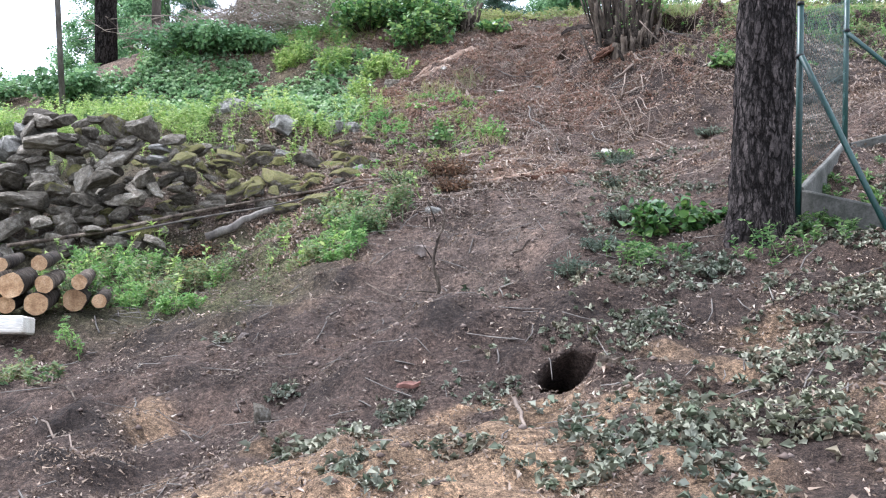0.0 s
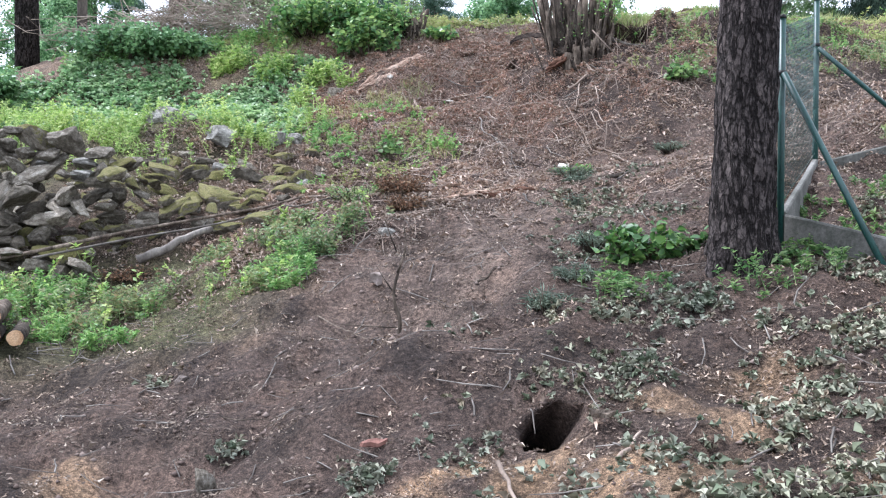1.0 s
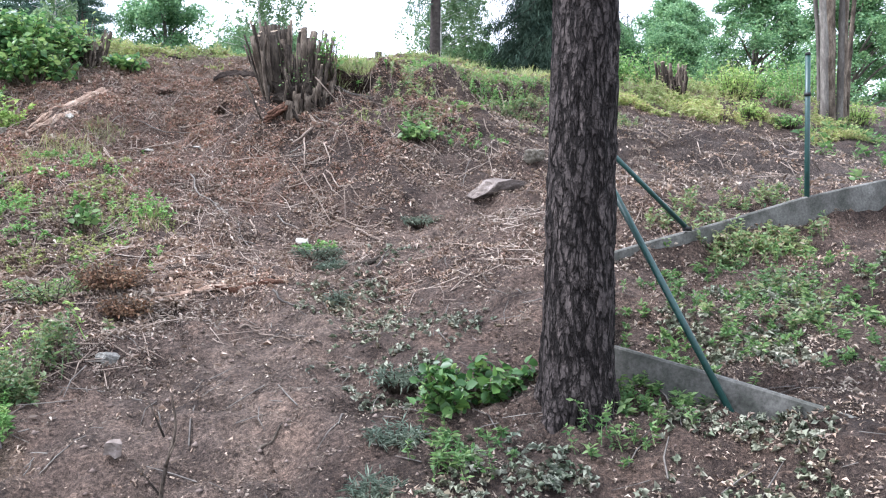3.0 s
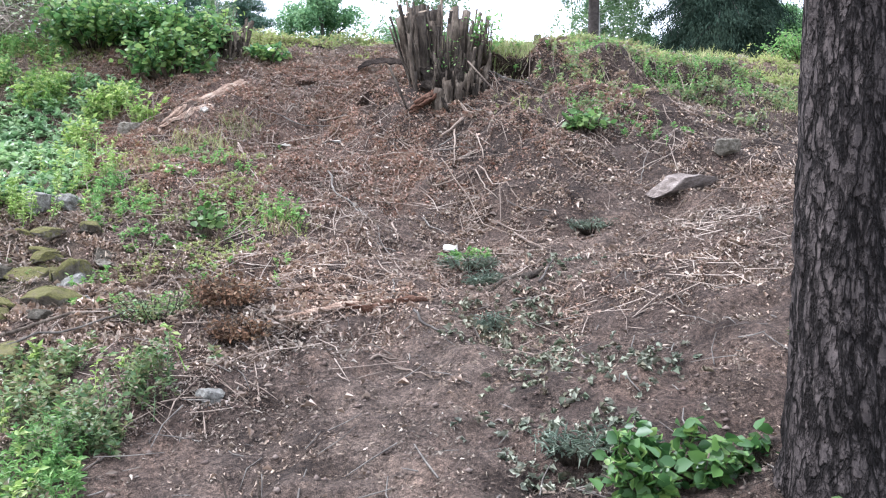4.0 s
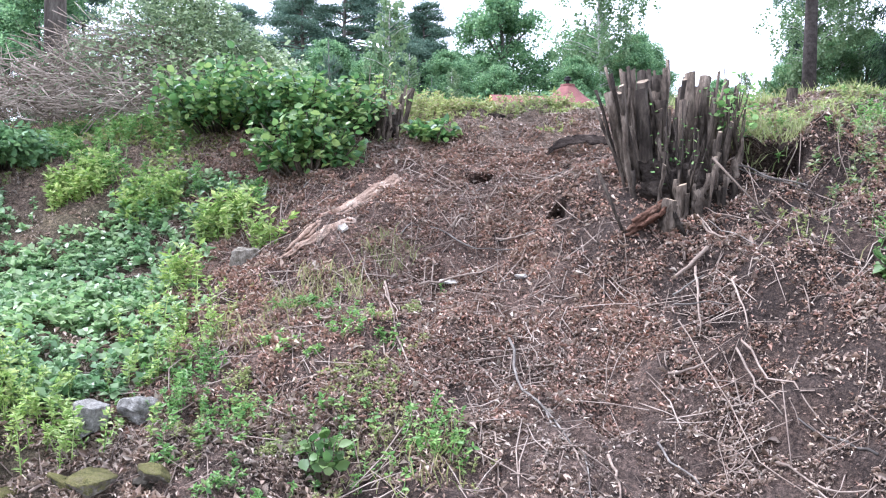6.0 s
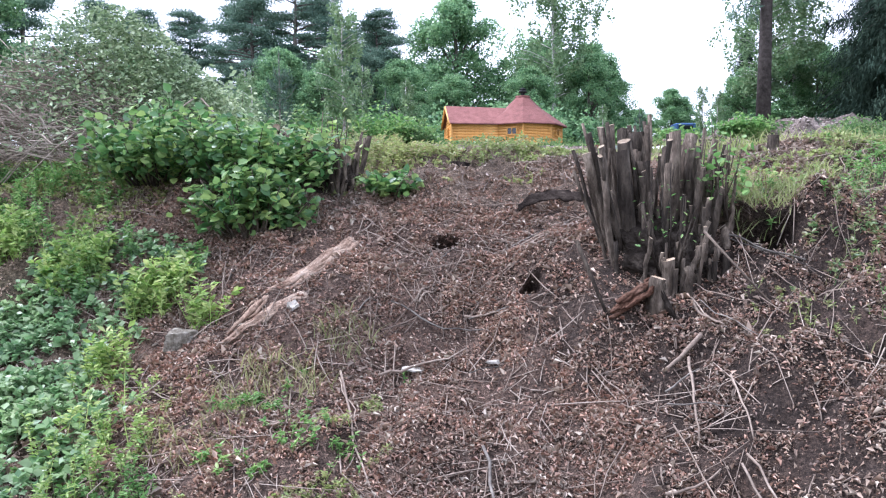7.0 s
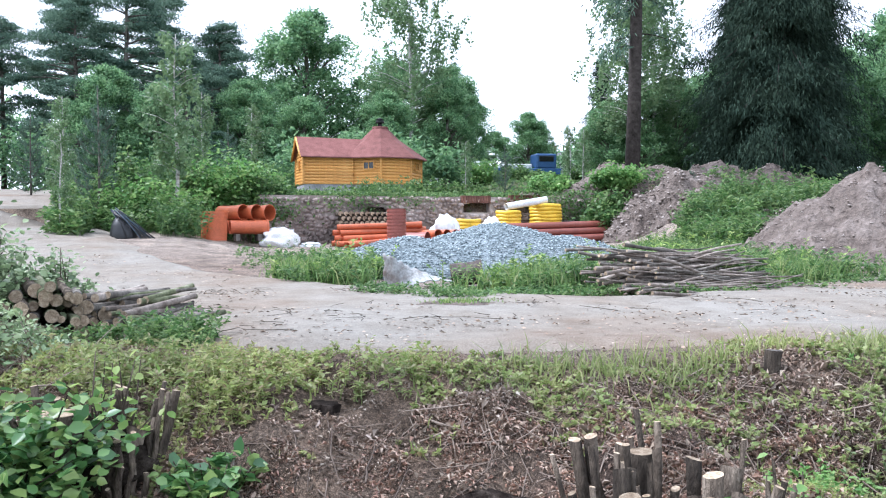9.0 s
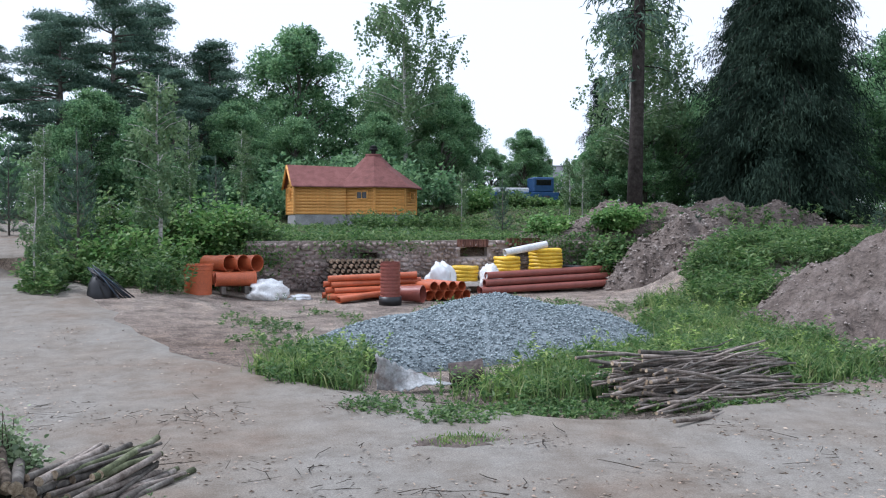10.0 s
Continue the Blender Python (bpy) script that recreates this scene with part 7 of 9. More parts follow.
def scraps(name, n, x0, x1, y0, y1, mask, ln, r, mat, label, seed, lift=0.0):
    """Short thin twigs strewn on the ground, one mesh."""
    g = np.random.default_rng(seed)
    p = sown(n, x0, x1, y0, y1, mask, seed)
    a = g.random(n) * 6.28
    L = ln * (0.4 + g.random(n) ** 2 * 1.8)
    d = np.stack([np.cos(a), np.sin(a)], 1) * L[:, None] / 2
    e0, e1 = p[:, :2] - d, p[:, :2] + d
    A = np.column_stack([e0, full_z(e0[:, 0], e0[:, 1]) + r + lift + 0.02 * g.random(n)])
    B = np.column_stack([e1, full_z(e1[:, 0], e1[:, 1]) + r + lift + 0.05 * g.random(n)])
    M = (A + B) / 2 + 0.06 * L[:, None] * g.standard_normal((n, 3)) * (1, 1, 0.2)
    M[:, 2] = np.maximum(M[:, 2], full_z(M[:, 0], M[:, 1]) + r * 0.5 + lift)
    s = np.stack([-np.sin(a), np.cos(a), 0 * a], 1)
    rr = (r * (0.5 + g.random(n)))[:, None]
    rings = []
    for q, k in ((A, 1.0), (M, 0.9), (B, 0.55)):
        rings += [q + s * rr * k, q + np.array([0, 0, 1]) * rr * k, q - s * rr * k]
    v = np.stack(rings, 1).reshape(-1, 3)
    k = np.arange(n)[:, None] * 9
    f = []
    for u in (0, 3):
        for j in range(3):
            f.append(k + [u + j, u + (j + 1) % 3, u + 3 + (j + 1) % 3])
            f.append(k + [u + j, u + 3 + (j + 1) % 3, u + 3 + j])
    f = np.concatenate(f, 1).reshape(-1, 3)
    stuff(name, (v, f), mat, label, "twigs")


TWIG = grainy("dry_twig", (0.09, 0.068, 0.055), (0.22, 0.17, 0.135), (0.42, 0.35, 0.29), 1.2, 40, 0.9, 0.3, 0.003)
scraps("twigs", 3300, -1.8, 5.5, 8.2, 15.8, slope, 0.24, 0.0045, TWIG, "thin dry twigs strewn over the slope", 161)
scraps("twigs", 420, 5.2, 11.5, 8.8, 13.6, lambda x, y: 0.8 + 0 * x, 0.25, 0.006, TWIG, "dry twigs on the bank above the fenced plot", 165)
scraps("twigs", 450, -2.8, 3.5, 3.4, 9.2, lambda x, y: 0.6 + 0 * x, 0.16, 0.005, GREY_BARK, "short dark twigs strewn on the soil", 163)


def clods(n, size, seed):
    """Small stones and clods on the bare soil."""
    g = np.random.default_rng(seed)
    p = sown(n, -4, 5, 1.5, 12, lambda x, y: 0.75 - 0.6 * weeds_mask(x, y), seed)
    base = np.array([(1, 0, 0), (-1, 0, 0), (0, 1, 0), (0, -1, 0), (0, 0, 1), (0, 0, -1)], float)
    tri = np.array([(0, 2, 4), (2, 1, 4), (1, 3, 4), (3, 0, 4), (2, 0, 5), (1, 2, 5), (3, 1, 5), (0, 3, 5)])
    v = base[None] * (size * (0.4 + g.random((n, 1, 1)) ** 3 * 2.5)) * (0.6 + 0.7 * g.random((n, 6, 1)))
    v = v * (1, 1, 0.7) + p[:, None]
    return v.reshape(-1, 3), (np.arange(n)[:, None, None] * 6 + tri[None]).reshape(-1, 3)


CLOD = island_stone("clods", [(0.06, 0.043, 0.035), (0.1, 0.073, 0.06), (0.16, 0.125, 0.105), (0.08, 0.057, 0.046)])
SOIL_BITS = leafy("soil_bits", [(0.05, 0.037, 0.031), (0.11, 0.082, 0.069), (0.22, 0.172, 0.145), (0.07, 0.052, 0.044), (0.36, 0.29, 0.245), (0.1, 0.074, 0.062)], 0.9, 0.15, 0.05)
stuff("soil_crumbs", litter(70000, -3.5, 4.5, 2.0, 9.5, lambda x, y: (0.75 + 0.3 * lattice(x, y, 0.4, 101)) * (1 - in_holes(x, y)), 0.021, 149), SOIL_BITS, "crumbs of bark, chips and dry soil on the bare ground", "soil")
stuff("clods", clods(9000, 0.009, 171), CLOD, "crumbs of earth and small stones on the soil", "soil")

# ---- single sticks on the slope ----
BIG_STICKS = [
    (2.32, 12.17, 2.53, 10.73), (1.39, 11.33, 1.56, 10.92), (1.19, 12.37, 1.39, 11.33), (0.97, 11.52, 0.97, 10.76), (0.35, 13.22, 0.51, 11.99),
    (1.31, 13.59, 2.15, 13.48), (1.81, 14.22, 2.49, 14.59), (0.8, 14.54, 0.96, 14.35), (1.16, 14.2, 1.4, 14.35), (0.96, 13.79, 1.15, 13.95),
    (2.79, 13.26, 3.14, 12.69), (2.37, 12.42, 2.61, 12.45), (2.59, 12.57, 2.41, 12.0), (2.0, 9.66, 2.49, 9.94), (2.26, 9.42, 2.6, 9.89),
    (0.34, 13.15, 0.44, 12.56), (2.61, 11.81, 2.8, 11.07), (1.33, 10.96, 1.51, 10.78), (1.92, 9.13, 2.37, 9.16), (-1.19, 13.14, -0.88, 13.38),
    (3.86, 10.85, 4.41, 11.41), (3.59, 14.08, 4.35, 14.0), (0.61, 13.14, 1.25, 13.32),
]
CREST_STICKS = [
    (0.42, 13.76, 0.78, 13.82), (0.93, 13.8, 1.16, 13.94), (0.68, 13.63, 1.3, 13.74), (0.75, 13.86, 1.39, 13.43), (1.28, 13.61, 1.53, 13.55), (0.51, 14.62, 0.93, 15.1),
    (-0.51, 14.38, -0.03, 14.94), (0.43, 13.88, 0.75, 13.89), (1.74, 15.3, 1.86, 15.58), (1.0, 15.7, 1.04, 15.33), (1.53, 13.54, 2.1, 13.26), (1.74, 14.02, 2.27, 14.32),
    (3.23, 13.34, 3.69, 12.91), (2.75, 13.11, 2.91, 12.61), (2.78, 12.97, 2.86, 12.63), (2.48, 13.02, 2.67, 12.79), (0.8, 14.56, 0.96, 14.38), (1.17, 14.21, 1.39, 14.37),
]
PATH_STICKS = [
    (1.9, 11.33, 2.03, 10.98), (1.59, 11.27, 1.57, 10.94), (1.0, 10.35, 1.2, 10.8), (1.13, 9.43, 1.26, 9.82), (1.17, 10.05, 1.22, 9.64), (2.47, 11.02, 2.86, 10.61), (1.25, 9.17, 1.37, 8.78),
    (0.44, 9.17, 0.87, 9.34), (0.83, 8.57, 1.0, 8.62), (0.43, 11.35, 0.54, 10.88), (2.56, 11.77, 2.61, 11.24), (2.12, 11.79, 2.45, 11.8), (1.3, 11.67, 1.48, 10.57), (-1.59, 11.19, -1.28, 11.48),
    (1.45, 9.2, 1.59, 9.16), (1.94, 9.17, 2.15, 9.17), (0.21, 8.93, 0.4, 9.12), (0.54, 8.98, 0.7, 8.95), (2.91, 10.77, 2.68, 11.19),
]
STUMP_STICKS = [
    (1.79, 14.27, 2.41, 14.56), (2.19, 14.53, 2.62, 14.57), (2.76, 13.24, 2.98, 12.39), (2.65, 13.03, 2.54, 12.67), (3.22, 13.36, 3.65, 13.0), (2.19, 13.04, 2.15, 12.81), (2.34, 12.31, 2.66, 12.11), (2.74, 12.28, 2.67, 11.85), (1.22, 13.03, 1.47, 13.08),
]
LOW_STICKS = [
    (-0.61, 6.94, -0.2, 6.29), (0.82, 4.15, 1.02, 4.47), (-2.91, 6.01, -2.13, 5.14), (-2.29, 4.97, -1.67, 4.11), (-1.28, 5.72, -0.57, 5.39),
    (0.36, 4.44, 0.42, 3.65), (0.52, 6.85, 0.69, 6.96), (-0.28, 10.47, 0.11, 8.47), (-0.47, 9.07, 0.03, 8.4), (0.98, 10.47, 1.22, 10.89),
    (1.95, 10.01, 2.13, 9.41), (0.95, 8.49, 1.13, 8.11), (-0.21, 12.18, -0.08, 11.9), (2.68, 13.12, 2.55, 12.67), (-0.39, 11.92, -0.33, 11.27),
]


def branch(name, line, r0, r1, mat, label, category="stick", wob=0.06, seed=0, sides=8, caps=None):
    ob = new(name, tube(name, line, np.linspace(r0, r1, len(line)), mat, sides, wob, seed, caps))
    return tagged(ob, label, category)


def lying(x0, y0, x1, y1, seed, r, bow=0.04, n=9, lift=0.0):
    g = np.random.default_rng(seed)
    s = np.linspace(0, 1, n)
    L = math.hypot(x1 - x0, y1 - y0)
    off = bow * L * np.cumsum(g.standard_normal(n)) / 3
    off = (off - off[0]) * np.sin(np.pi * s) * 2
    nx, ny = -(y1 - y0) / L, (x1 - x0) / L
    x, y = x0 + (x1 - x0) * s + nx * off, y0 + (y1 - y0) * s + ny * off
    z = land(x, y) + 0.5 * rough(x, y)
    z = np.maximum(z, full_z(x, y) - r * 0.3) + r * 0.8 + lift
    return np.column_stack([x, y, z])


PALE_STICK = grainy("peeled_stick", (0.11, 0.083, 0.065), (0.2, 0.155, 0.122), (0.32, 0.26, 0.21), 2, 45, 0.85, 0.3, 0.004, vary=0.25)
for i, q in enumerate(BIG_STICKS + CREST_STICKS + PATH_STICKS):
    rr = 0.0055 + 0.005 * ((i * 7) % 5) / 4
    branch("stick", lying(*q, 300 + i, rr), rr, rr * 0.5, (PALE_STICK, TWIG, GREY_BARK)[i % 3], ("pale peeled stick lying on the slope", "dry brown stick lying on the slope", "grey bark-covered stick on the slope")[i % 3], seed=i)
for i, q in enumerate(STUMP_STICKS):
    rr = (0.006, 0.008, 0.005)[i % 3]
    branch("stick", lying(*q, 380 + i, rr, 0.02, lift=0.01), rr, rr * 0.6, (GREY_BARK, PALE_STICK)[i % 2], ("grey stick lying beside the wide stump", "pale dry stick lying below the wide stump")[i % 2], seed=i)
branch("cut_branch", lying(2.43, 12.55, 2.71, 12.65, 391, 0.02, 0.03), 0.012, 0.016, PALE_STICK, "short sawn pale branch end on the litter", "branch", 0.1, 5, 10, OLD_CUT)
for i, q in enumerate(LOW_STICKS):
    rr = 0.005 + 0.006 * ((i * 3) % 4) / 3
    branch("stick", lying(*q, 340 + i, rr), rr, rr * 0.5, (STEM_BARK, PALE_STICK)[i % 2], ("thin dark stick on bare soil", "thin brown stick on bare soil")[i % 2], seed=i)

ROOTY = grainy("dark_root", (0.012, 0.009, 0.008), (0.04, 0.031, 0.026), (0.1, 0.08, 0.066), 12, 70, 1.0, 1.0, 0.03, spec=0.05)
ROTTEN = grainy("rotten_wood", (0.17, 0.1, 0.068), (0.38, 0.27, 0.2), (0.56, 0.45, 0.36), 7, 60, 0.95, 0.9, 0.02)
# rotten pale log, bark strip, root, long branch across the rubble
def rotten_log(x0, y0, x1, y1, w0, w1, n, seed, label):
    """A decayed trunk fallen apart into long flat fibres."""
    g = np.random.default_rng(seed)
    L = math.hypot(x1 - x0, y1 - y0)
    ax, nx = np.array([x1 - x0, y1 - y0]) / L, np.array([-(y1 - y0), x1 - x0]) / L
    t = empty("rotten_log", (x0, y0, z_at(x0, y0)))
    inv = Matrix.Translation((-x0, -y0, -z_at(x0, y0)))
    for k in range(n):
        s0 = g.random() ** 0.6 * 0.85
        s1 = min(1.0, s0 + 0.2 + 0.5 * g.random())
        q = g.uniform(-1, 1)
        s = np.linspace(s0, s1, 9)
        w = w0 + (w1 - w0) * s
        p = np.array([x0, y0]) + ax * s[:, None] * L + nx * (q * w + 0.008 * g.standard_normal(9))[:, None]
        lift = 0.8 * w * np.sqrt(max(0.0, 1 - q * q)) * (0.35 + 0.65 * g.random())
        z = land(p[:, 0], p[:, 1]) + 0.4 * rough(p[:, 0], p[:, 1]) + 0.025 + lift
        r = (0.006 + 0.013 * g.random()) * np.array([0.3, 0.8, 1, 1, 1, 1, 1, 0.9, 0.4])
        put("splinter", mesh_np("splinter", *tube_arrays(np.column_stack([p, z]), r, 5, 0.3, seed + k)[:2], ROTTEN), t, m=inv)
    tagged(t, label, "log")


ROTTEN.node_tree.nodes["Principled BSDF"].inputs["Roughness"].default_value = 1.0
rotten_log(-0.5, 13.62, 0.5, 14.55, 0.05, 0.085, 110, 5, "pale rotten log splitting into fibres on the slope")
rotten_log(-0.6, 13.45, 0.1, 13.95, 0.02, 0.05, 30, 6, "thin reddish splinters of rotten wood")
def broken_bough(x0, y0, x1, y1, r, mat, label, seed):
    """A short dead bough: uneven girth, one splintered end, half sunk in the litter."""
    g = np.random.default_rng(seed)
    line = lying(x0, y0, x1, y1, seed, r, 0.012, 18, -0.4 * r)
    rad = r * (0.55 + 0.6 * np.interp(np.linspace(0, 1, 18), np.linspace(0, 1, 7), g.random(7)))
    rad[0] *= 0.3
    tagged(new("broken_bough", tube("broken_bough", line, rad, mat, 8, 0.22, seed)), label, "log")


broken_bough(0.78, 9.44, 1.4, 9.36, 0.03, ROTTEN_RED, "dark red-brown broken bough with flaking bark", 7)
rotten_log(0.3, 9.4, 0.95, 9.44, 0.012, 0.028, 26, 17, "pale bared end of a broken bough")
broken_bough(1.85, 9.36, 2.42, 9.72, 0.024, STEM_BARK, "crooked dark bough lying on the path", 27)
bl = np.array([(-4.3, 8.68, 0.9), (-3.4, 8.96, 1.05), (-2.6, 9.22, 1.24), (-1.9, 9.42, 1.38), (-1.2, 9.63, 1.51), (-0.48, 9.86, 1.64)])
bl2 = bl[1:] + np.array([0.12, -0.16, -0.06])
for line_, r0, r1, mat, lab, k in ((bl, 0.021, 0.01, STEM_BARK, "long bare branch lying across the rubble wall", 3), (bl2, 0.012, 0.006, GREY_BARK, "thinner bare branch beside the rubble wall", 4)):
    q = spline(line_ + 0.012 * np.random.default_rng(k).standard_normal(line_.shape), 24)
    q[:, 2] = np.maximum(q[:, 2], full_z(q[:, 0], q[:, 1]) + 0.045)
    branch("long_branch", q, r0, r1, mat, lab, "branch", 0.05, 5 + k)
branch("root_log", lying(-2.45, 9.12, -1.68, 9.4, 10, 0.045, 0.06, 12, 0.06), 0.045, 0.03, GREY_BARK, "crooked grey root log at the foot of the rubble", "log", 0.12, 10, 10, OLD_CUT)
# slanting pole against the big stump, and the charred lip beside it
branch("leaning_pole", [(2.86, 12.95, 4.02), (3.06, 12.83, 3.76), (3.26, 12.7, z_at(3.26, 12.7) + 0.01)], 0.009, 0.007, PALE_STICK, "thin pale pole leaning on the stump", "stick")
branch("leaning_pole", [(2.02, 13.2, 3.95), (2.1, 13.1, 3.7), (2.2, 13.0, z_at(2.2, 13.0) - 0.03)], 0.016, 0.012, STEM_BARK, "dark stake standing beside the stump", "stick")


def lip(line, widths, thick, label, seed):
    """A slab of bark and root turf jutting over a hollow: an arched strip with a ragged front."""
    g = np.random.default_rng(seed)
    p = spline(line, 26)
    w = np.interp(np.linspace(0, 1, 26), np.linspace(0, 1, len(widths)), widths)
    n = 8
    P = np.zeros((26, 2 * n, 3))
    for j in range(n):
        s = j / (n - 1)
        q = p.copy()
        q[:, 1] += (s - 0.35) * w * (1 + 0.15 * g.standard_normal(26))
        q[:, 2] += 0.02 * np.sin(np.pi * s) + 0.62 * w * s + 0.008 * g.standard_normal(26)
        P[:, j] = q
        P[:, 2 * n - 1 - j] = q - np.array([0, 0, 1]) * (thick * (0.6 + 0.6 * g.random((26, 1))))
    k = 2 * n
    f = [(i * k + j, i * k + (j + 1) % k, (i + 1) * k + (j + 1) % k, (i + 1) * k + j) for i in range(25) for j in range(k)]
    ob = new("root_slab", mesh_np("root_slab", P.reshape(-1, 3), f, ROOTY))
    tagged(ob, label, "root")


Z = lambda x, y: float(land(np.array(x), np.array(y)))
lip([(1.98, 14.86, Z(1.98, 14.86) + 0.0), (2.12, 14.86, Z(2.12, 14.86) + 0.05), (2.35, 14.82, Z(2.35, 14.82) + 0.06), (2.55, 14.74, Z(2.55, 14.74) + 0.04), (2.66, 14.66, Z(2.66, 14.66) - 0.01)], [0.04, 0.12, 0.14, 0.12, 0.04], 0.012, "dark slab of bark arching over a hollow", 31)


hang = sown(700, 3.2, 4.2, 13.44, 13.8, lambda x, y: 0.9 + 0 * x, 195)
hang[:, 2] += 0.03
stuff("hanging_grass", blades(hang, 0.13, 196, 0.9, 0.004), CREST_GRASS, "grass hanging over the lip of the undercut bank", "grass")
# thin dead sapling on the path
SAP = empty("dead_sapling", (-0.06, 6.27, z_at(-0.06, 6.27)))
put("stem", tube("stem", spline([(0, 0, -0.05), (0.03, 0.02, 0.14), (-0.01, 0.03, 0.3), (0.02, 0.06, 0.46), (0.07, 0.1, 0.62), (0.06, 0.14, 0.78)], 22), np.linspace(0.016, 0.004, 22), STEM_BARK, 7, 0.08), SAP)
for k, (z, dx, dz) in enumerate(((0.3, -0.12, 0.2), (0.46, 0.1, 0.16), (0.1, -0.35, 0.02), (0.6, -0.06, 0.2))):
    put("twig", tube("twig", [(0.01, 0.04, z), (dx * 0.6, 0.06, z + dz * 0.6), (dx, 0.1, z + dz)], [0.006, 0.004, 0.002], STEM_BARK, 5), SAP)
tagged(SAP, "thin crooked leafless sapling standing on the path", "sapling")


# ---- shrubs ----
def shrub(name, at, r, h, n, leaf, mat, label, seed, twigs=40, bark=None, lift=0.0, slim=0.75, thick=1.0):
    """A bush: fine twigs from one foot, leaves in uneven clumps, gaps between."""
    g = np.random.default_rng(seed)
    t = empty(name, (*at, z_at(*at) + lift))
    items, pts = [], []
    for k in range(twigs):
        a, q = g.random() * 6.28, math.sqrt(g.random())
        tip = np.array([r[0] * q * math.cos(a), r[1] * q * math.sin(a), h * (0.45 + 0.6 * g.random()) * (1 - 0.35 * q * q)])
        foot_ = tip * (0.35, 0.35, 0) + [0, 0, -0.05]
        line = [foot_, (foot_ + tip) / 2 + 0.05 * g.standard_normal(3) * h, tip]
        items.append(tube_arrays(line, [0.01 * thick, 0.007 * thick, 0.003], 5)[:2])
        m = n // twigs
        s = 0.35 + 0.65 * g.random((m, 1))
        pts.append(foot_ + (tip - foot_) * s + g.standard_normal((m, 3)) * np.array([0.13, 0.13, 0.1]) * h * 0.8)
    put("stemwork", mesh_np("stemwork", *join_arrays(items), bark or STEM_BARK), t)["kind"] = "stuff"
    p = np.vstack(pts)
    p[:, 2] = np.maximum(p[:, 2], 0.02)
    put("foliage", mesh_np("foliage", *leaves(p, leaf, up=0.5, seed=seed, slim=slim, fold=0.3, oval=slim > 0.4), mat), t)
    return tagged(t, label, "shrub")


HAZEL = leafy("hazel_leaves", [(0.05, 0.13, 0.05), (0.1, 0.225, 0.08), (0.18, 0.32, 0.11), (0.33, 0.45, 0.16), (0.075, 0.175, 0.07)], 0.36, 0.6, 0.42)
shrub("hazel_bush", (-0.35, 15.35), (0.75, 0.5), 0.8, 2600, 0.083, HAZEL, "leafy hazel regrowth with large dark green leaves", 401)
shrub("hazel_bush", (-0.35, 14.85), (0.55, 0.35), 0.6, 1400, 0.083, HAZEL, "leafy hazel regrowth in front of the small stump", 402)
shrub("hazel_bush", (-1.3, 15.75), (0.75, 0.6), 0.75, 2700, 0.083, HAZEL, "leafy hazel regrowth at the top of the bank", 403)
shrub("hazel_bush", (0.3, 15.7), (0.4, 0.3), 0.6, 130, 0.06, LIME, "yellow-green shoots from the small stump", 404, 24)
shrub("hazel_bush", (0.85, 15.35), (0.3, 0.25), 0.28, 330, 0.09, HAZEL, "low leafy shoots beside the small stump", 405, 20)
BRAMBLE = leafy("bramble_leaves", [(0.03, 0.078, 0.025), (0.055, 0.13, 0.038), (0.1, 0.2, 0.055), (0.2, 0.3, 0.085)], 0.45, 0.45, 0.35)
shrub("bramble", (1.77, 6.74), (0.44, 0.3), 0.27, 820, 0.07, BRAMBLE, "bright green leafy shrub beside the pine", 406, 30)
shrub("stump_shoots", (2.72, 13.25), (0.45, 0.4), 0.8, 60, 0.036, HERB_BRIGHT, "young yellow-green shoots on the big stump", 407, 12, lift=0.1, slim=0.5)
shrub("stump_shoots", (3.22, 13.42), (0.16, 0.28), 0.8, 150, 0.055, HERB_BRIGHT, "green shoots at the side of the big stump", 408, 20, lift=0.1)
shrub("seedling_bush", (3.75, 11.8), (0.26, 0.22), 0.22, 200, 0.08, HERB, "small dark green bush on the slope", 409, 24)
shrub("seedling_bush", (-0.03, 11.28), (0.1, 0.1), 0.26, 60, 0.075, HERB, "single green seedling beside a hole", 410, 10)
FIRTWIG = leafy("fir_needles", [(0.12, 0.165, 0.135), (0.18, 0.23, 0.185), (0.27, 0.31, 0.26)], 0.7, 0.2, 0.1)
for k, (x, y, s) in enumerate(((1.95, 10.15, 0.26), (1.75, 8.97, 0.22), (3.2, 10.5, 0.3), (1.45, 7.05, 0.24), (1.2, 6.5, 0.2), (0.9, 6.1, 0.16), (1.9, 9.6, 0.16))):
    shrub("fir_spray", (x, y), (s, s * 0.8), 0.11, 760, 0.06, FIRTWIG, "dull grey-green cut conifer spray on the ground", 420 + k, 30, slim=0.07)
DRYBUSH = leafy("withered_leaves", [(0.14, 0.08, 0.055), (0.2, 0.12, 0.08), (0.1, 0.06, 0.045), (0.26, 0.19, 0.13)], 0.85, 0.15, 0.15)
shrub("withered_bush", (0.06, 9.7), (0.3, 0.42), 0.24, 1700, 0.036, DRYBUSH, "withered brown bush beside the path", 431, 110, thick=0.25, slim=0.5)
shrub("withered_bush", (0.12, 9.15), (0.22, 0.3), 0.16, 700, 0.036, DRYBUSH, "low heap of withered brown leaves", 433, 50, thick=0.25, slim=0.5)
shrub("withered_bush", (-2.4, 8.98), (0.42, 0.16), 0.14, 700, 0.035, DRYBUSH, "dark rotten roots and withered leaves under the branch", 434, 60, thick=0.5, slim=0.5)
shrub("withered_bush", (-0.37, 9.63), (0.35, 0.3), 0.2, 700, 0.032, FOOT_LEAF, "half-withered olive weeds beside the path", 432, 60, thick=0.3, slim=0.5)
